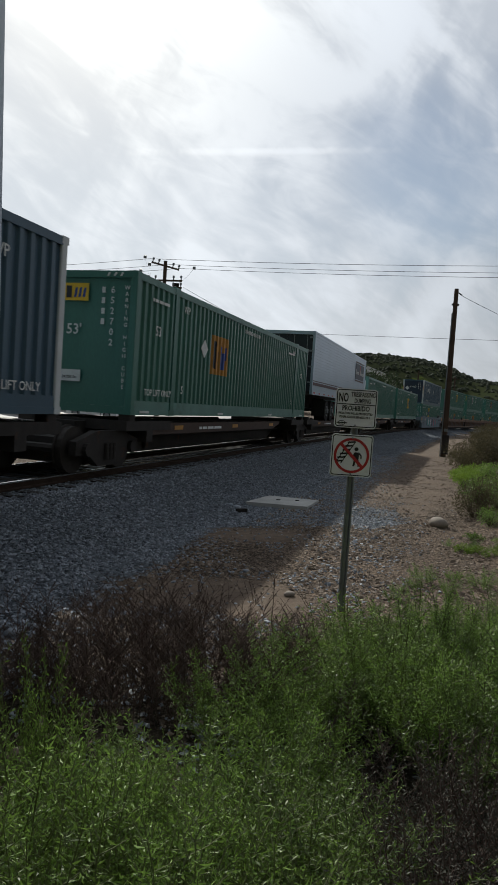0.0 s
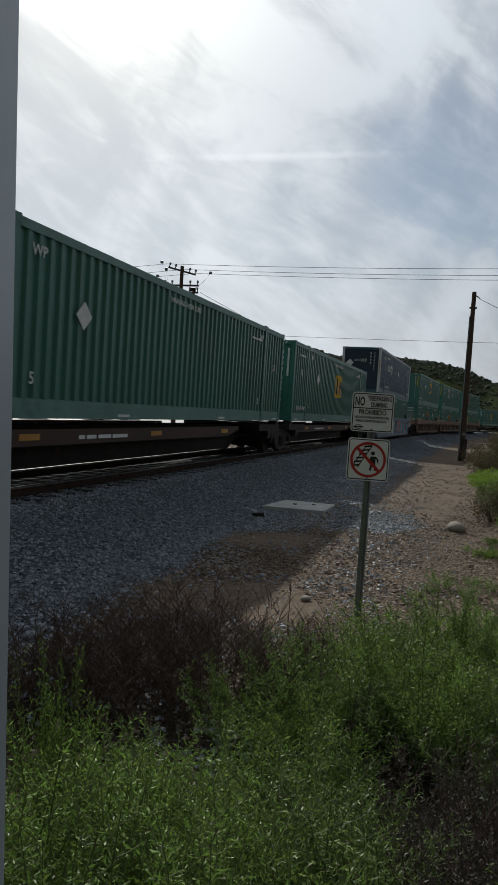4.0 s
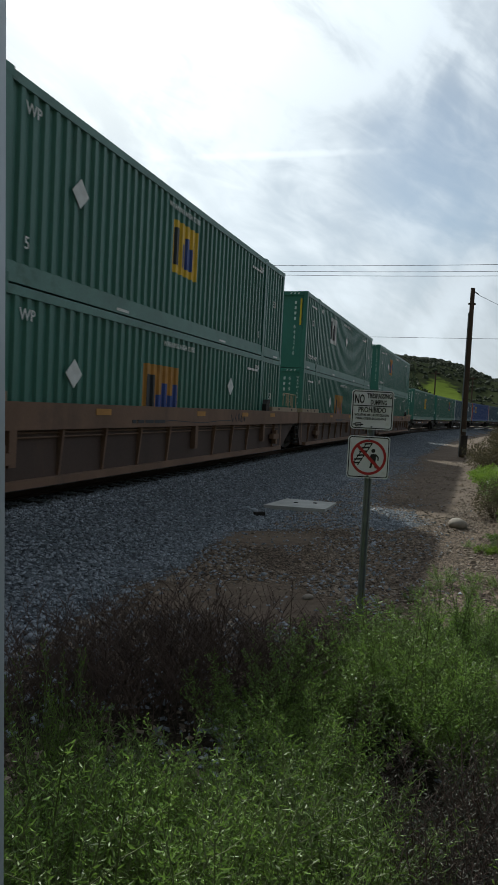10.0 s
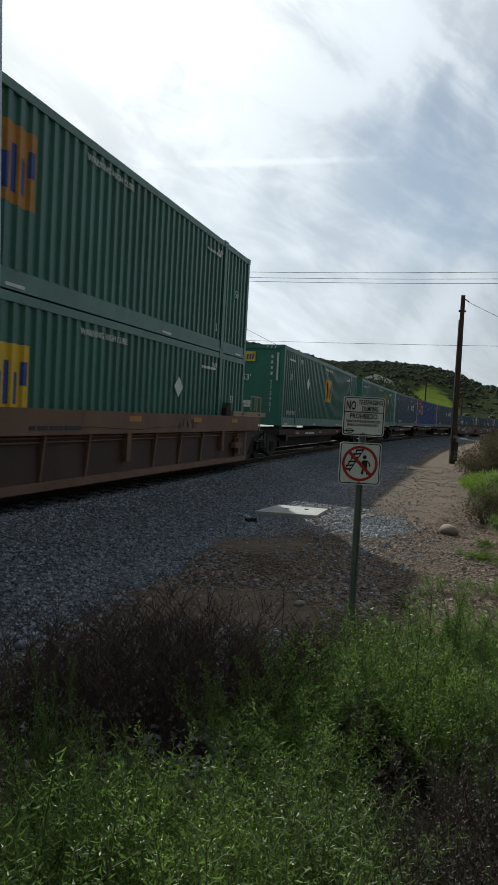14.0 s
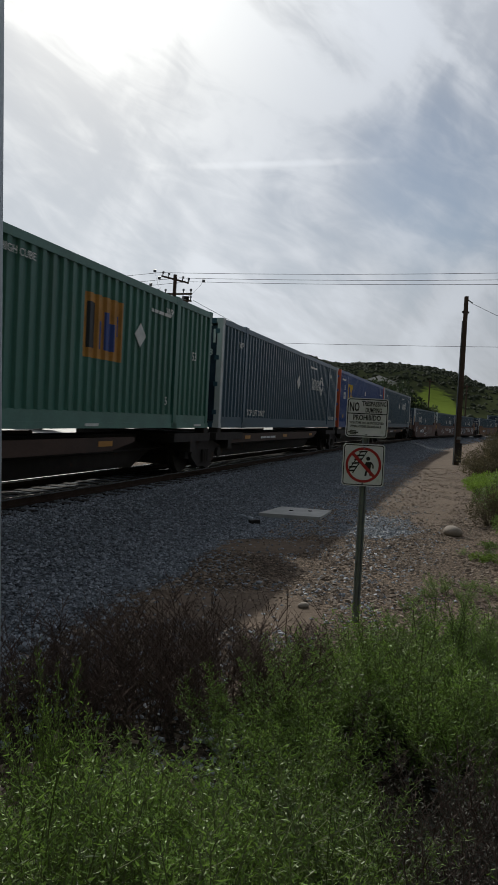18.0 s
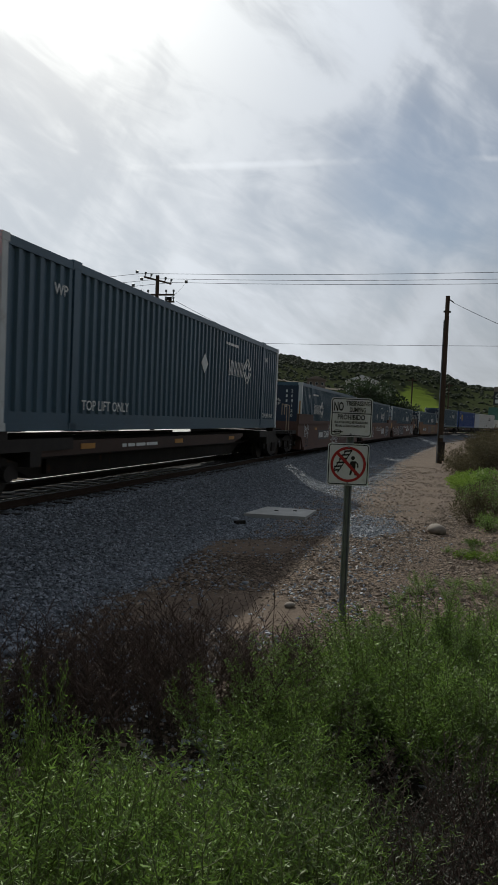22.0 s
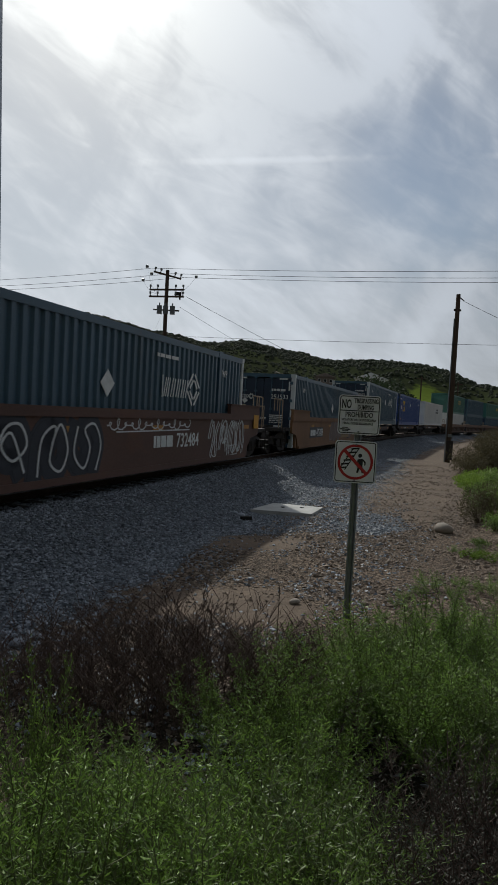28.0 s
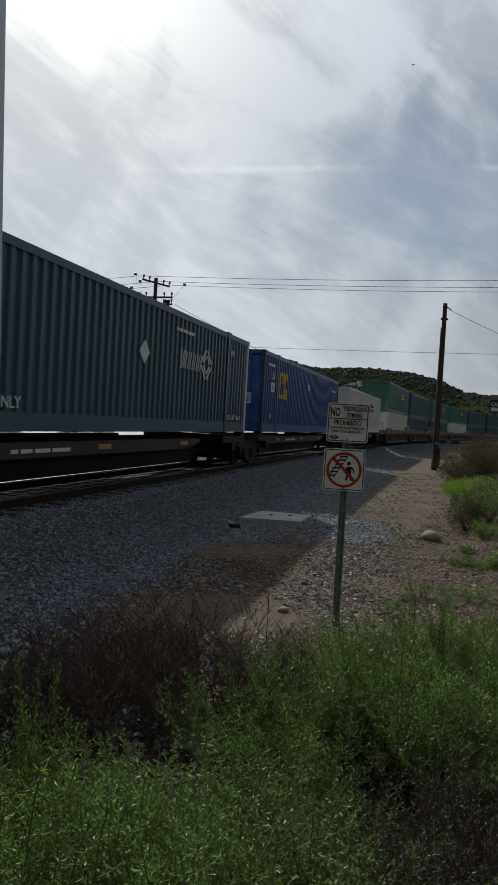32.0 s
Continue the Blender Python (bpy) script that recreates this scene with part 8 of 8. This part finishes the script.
def build_street():
    # pale concrete lot and the road along the far side of the track
    g, n = Geo(), 0
    for s in range(-40, 121, 8):
        for lat in (-46.0, -34.0, -24.0, -19.5):
            p = track(s, lat)
            g.v.append((p.x, p.y, ground_z(p.x, p.y) + 0.03))
    g.f = [(i * 4 + j, i * 4 + j + 1, (i + 1) * 4 + j + 1, (i + 1) * 4 + j) for i in range(20) for j in range(3)]
    tagged(part("parking_lot", g, "lot"), "pale concrete parking lot beyond the track", "parking lot", kind="structure")
    g = Geo()
    for s in range(-40, 201, 8):
        for lat in (-19.3, -15.5, -11.8):
            p = track(s, lat)
            g.v.append((p.x, p.y, ground_z(p.x, p.y) + 0.03))
    g.f = [(i * 3 + j, i * 3 + j + 1, (i + 1) * 3 + j + 1, (i + 1) * 3 + j) for i in range(30) for j in range(2)]
    tagged(part("road", g, "asphalt"), "grey asphalt road along the far side of the track", "road", kind="structure")
    # speed sign
    x, y = at_az(-13.35, 33.5)
    c = tagged(thing("speed_sign", "", "", at=Matrix.Translation((x, y, ground_z(x, y))) @ Matrix.Rotation(radians(14), 4, "Z")), "white rectangular speed limit sign on a thin post", "sign")
    part("post", Geo().box(-0.03, 0.03, 0, 0.05, 0, 3.7), "galv", c)
    p = part("sign_panel", Geo().prism([(a, 0.0, b) for a, b in rounded(0.61, 0.76, 0.04)], [(a, -0.01, b) for a, b in rounded(0.61, 0.76, 0.04)]), "sign_white", c)
    p.location = (-0.305, 0, 2.95)
    text_on(p, "SPEED", 0.1, 0.60, 0.13, -0.013, width=0.42)
    text_on(p, "LIMIT", 0.13, 0.47, 0.13, -0.013, width=0.36)
    text_on(p, "30", 0.13, 0.1, 0.40, -0.013, width=0.36)


M["lot"] = material("sunlit_pale_concrete", (0.26, 0.255, 0.245), 0.7, 0, 0.12, 0.3, 0.02, 10)
build_street()


def parked_car(x, y, turn, paint, label, tall=False):
    c = tagged(thing("car", "", "", at=Matrix.Translation((x, y, ground_z(x, y) + 0.03)) @ Matrix.Rotation(radians(turn), 4, "Z")), label, "car", "parked cars")
    h = 0.25 if tall else 0.0
    prof = [(-2.2, 0.3), (-2.25, 0.75), (-2.1, 0.95 + h / 2), (-1.3, 1.0 + h / 2), (1.2, 0.98 + h / 2), (2.15, 0.85 + h / 2), (2.25, 0.55), (2.2, 0.3)]
    part("body", Geo().prism([(-0.9, a, b) for a, b in prof], [(0.9, a, b) for a, b in prof]), paint, c)
    top = [(-1.75, 0.99 + h / 2), (-1.2, 1.45 + h), (0.35, 1.46 + h), (1.05, 0.98 + h / 2)]
    part("cabin_glass", Geo().prism([(-0.76, a, b) for a, b in top], [(0.76, a, b) for a, b in top]), "glass", c)
    part("roof", Geo().box(-0.72, 0.72, -1.15, 0.3, 1.455 + h, 1.49 + h, 0.05), paint, c)
    for a in (-1.4, 1.4):
        for sx in (-1, 1):
            w = part("wheel", Geo().tube((sx * 0.72, a, 0.33), (sx * 0.92, a, 0.33), 0.33, 16), "rubber", c)
            part("rim", Geo().tube((sx * 0.92, a, 0.33), (sx * 0.93, a, 0.33), 0.2, 12), "galv", w)


parked_car(-18.2, 60.0, 70, "car_silver", "silver sedan parked beyond the track")
parked_car(-14.6, 62.0, 75, "house_white", "white sedan parked beyond the track")
parked_car(-16.5, 52.0, 78, "car_paint", "dark car parked beyond the track", True)
parked_car(-11.8, 58.0, 80, "house_white", "white van-like car parked beyond the track", True)
parked_car(-23.5, 60.0, 70, "car_paint", "dark car parked beyond the track")


def build_billboard():
    x, y = at_az(23.2, 180)
    c = tagged(thing("billboard", "", "", at=Matrix.Translation((x, y, 0)) @ Matrix.Rotation(radians(-20), 4, "Z")), "dark roadside billboard with white lettering on posts", "billboard")
    part("panel", Geo().box(-5.5, 5.5, -0.2, 0.2, 7.6, 12.2), "decal_dark", c)
    part("top_band", Geo().box(-5.5, 5.5, -0.24, -0.2, 11.0, 12.2), "house_grey", c)
    text_on(c, "CALL", -5.1, 9.4, 1.3, -0.22, "decal_white", width=2.6)
    part("number_bar", Geo().box(-5.1, 4.4, -0.23, -0.2, 8.1, 9.0), "decal_white", c)
    for sx in (-4, 0, 4):
        part("post", Geo().box(sx - 0.2, sx + 0.2, -0.1, 0.1, -1.0, 7.6), "dark_steel", c)


build_billboard()


def build_banner():
    x, y = at_az(-11.9, 40)
    c = tagged(thing("banner_board", "", "", at=Matrix.Translation((x, y, ground_z(x, y))) @ Matrix.Rotation(radians(12), 4, "Z")), "white board with a dark red arc mark on two posts", "sign board")
    part("panel", Geo().box(-0.75, 0.75, -0.02, 0.02, 1.5, 2.75, 0.01), "sign_white", c)
    arc = [(-0.42 + 0.5 * math.cos(radians(a)), 2.05 + 0.3 * math.sin(radians(a))) for a in range(170, 20, -15)]
    part("arc_mark", Geo().pipe([(a, -0.03, b) for a, b in arc], 0.035), "sign_red", c)
    part("small_print", Geo().box(-0.15, 0.6, -0.03, -0.02, 2.0, 2.12), "sign_black", c)
    for sx in (-0.6, 0.6):
        part("post", Geo().box(sx - 0.04, sx + 0.04, 0.02, 0.1, -0.3, 2.6), "galv", c)


build_banner()
for i, (az, d, h) in enumerate(((15.1, 190, 14.5), (18.0, 200, 14), (-15.9, 420, 60))):
    x, y = at_az(az, d)
    z = hill_z(d, az)
    c = tagged(thing("utility_pole", "", "", at=Matrix.Translation((x, y, z))), "thin distant wooden utility pole on the slope", "utility pole", "distant poles")
    part("shaft", Geo().tube((0, 0, -1), (0, 0, h - z if h > z + 4 else 9), 0.18, 6), "wood_pole", c)
    part("cross_arm", Geo().box(-1.2, 1.2, -0.1, 0.1, (h - z if h > z + 4 else 9) - 0.7, (h - z if h > z + 4 else 9) - 0.5), "wood_pole", c)


# ---- far off in the sky ----
def build_helicopter():
    c = tagged(thing("helicopter", "", ""), "small dark helicopter flying far off under high cloud", "helicopter")
    bm = bmesh.new()
    bmesh.ops.create_uvsphere(bm, u_segments=14, v_segments=10, radius=1.0)
    for v in bm.verts:
        droop = 0.25 if v.co.x < 0 and v.co.z < 0 else 0.0
        v.co = Vector((v.co.x * 2.6, v.co.y * 0.95, v.co.z * (1.25 - droop)))
    me = bpy.data.meshes.new("fuselage")
    bm.to_mesh(me)
    bm.free()
    part("fuselage", me, "car_paint", c)
    part("tail_boom", Geo().tube((1.8, 0, 0.35), (8.2, 0, 0.75), 0.42, 10, 0.16), "car_paint", c)
    part("tail_fin", Geo().prism([(7.4, -0.06, 0.5), (8.3, -0.06, 0.6), (9.0, -0.06, 2.2), (8.4, -0.06, 2.2)], [(7.4, 0.06, 0.5), (8.3, 0.06, 0.6), (9.0, 0.06, 2.2), (8.4, 0.06, 2.2)]), "car_paint", c)
    part("rotor_mast", Geo().tube((0.1, 0, 1.1), (0.1, 0, 1.85), 0.16, 8), "dark_steel", c)
    for turn in (25, 205):
        d = Vector((math.cos(radians(turn)), math.sin(radians(turn)), 0.0))
        w = Vector((-d.y, d.x, 0.0)) * 0.2
        q = [Vector((0.1, 0, 1.8)) - w, Vector((0.1, 0, 1.8)) + d * 5.2 - w, Vector((0.1, 0, 1.8)) + d * 5.2 + w, Vector((0.1, 0, 1.8)) + w]
        part("rotor_blade", Geo().prism([tuple(v) for v in q], [(v.x, v.y, v.z + 0.06) for v in q]), "dark_steel", c)
    for sy in (-1.0, 1.0):
        part("skid", Geo().pipe([(-2.2, sy, -1.55), (1.6, sy, -1.65)], 0.09).tube((-1.0, sy * 0.6, -0.8), (-1.0, sy, -1.6), 0.07, 6).tube((0.9, sy * 0.6, -0.8), (0.9, sy, -1.65), 0.07, 6), "dark_steel", c)
    return c


helicopter = build_helicopter()


# ---- movement ----
def motions():
    walk(helicopter, [(t, pose(569.0 - 58.7 * (t - 29.5), 1668.0 + 22.9 * (t - 29.5), 947.0 - 9.3 * (t - 29.5), rz=-21)) for t in range(0, 33, 4)])
    for ob, u, length, z in RIDERS:
        walk(ob, [(t, on_track(u - SPEED * t, length, z)) for t in range(0, 33, 2)])


motions()
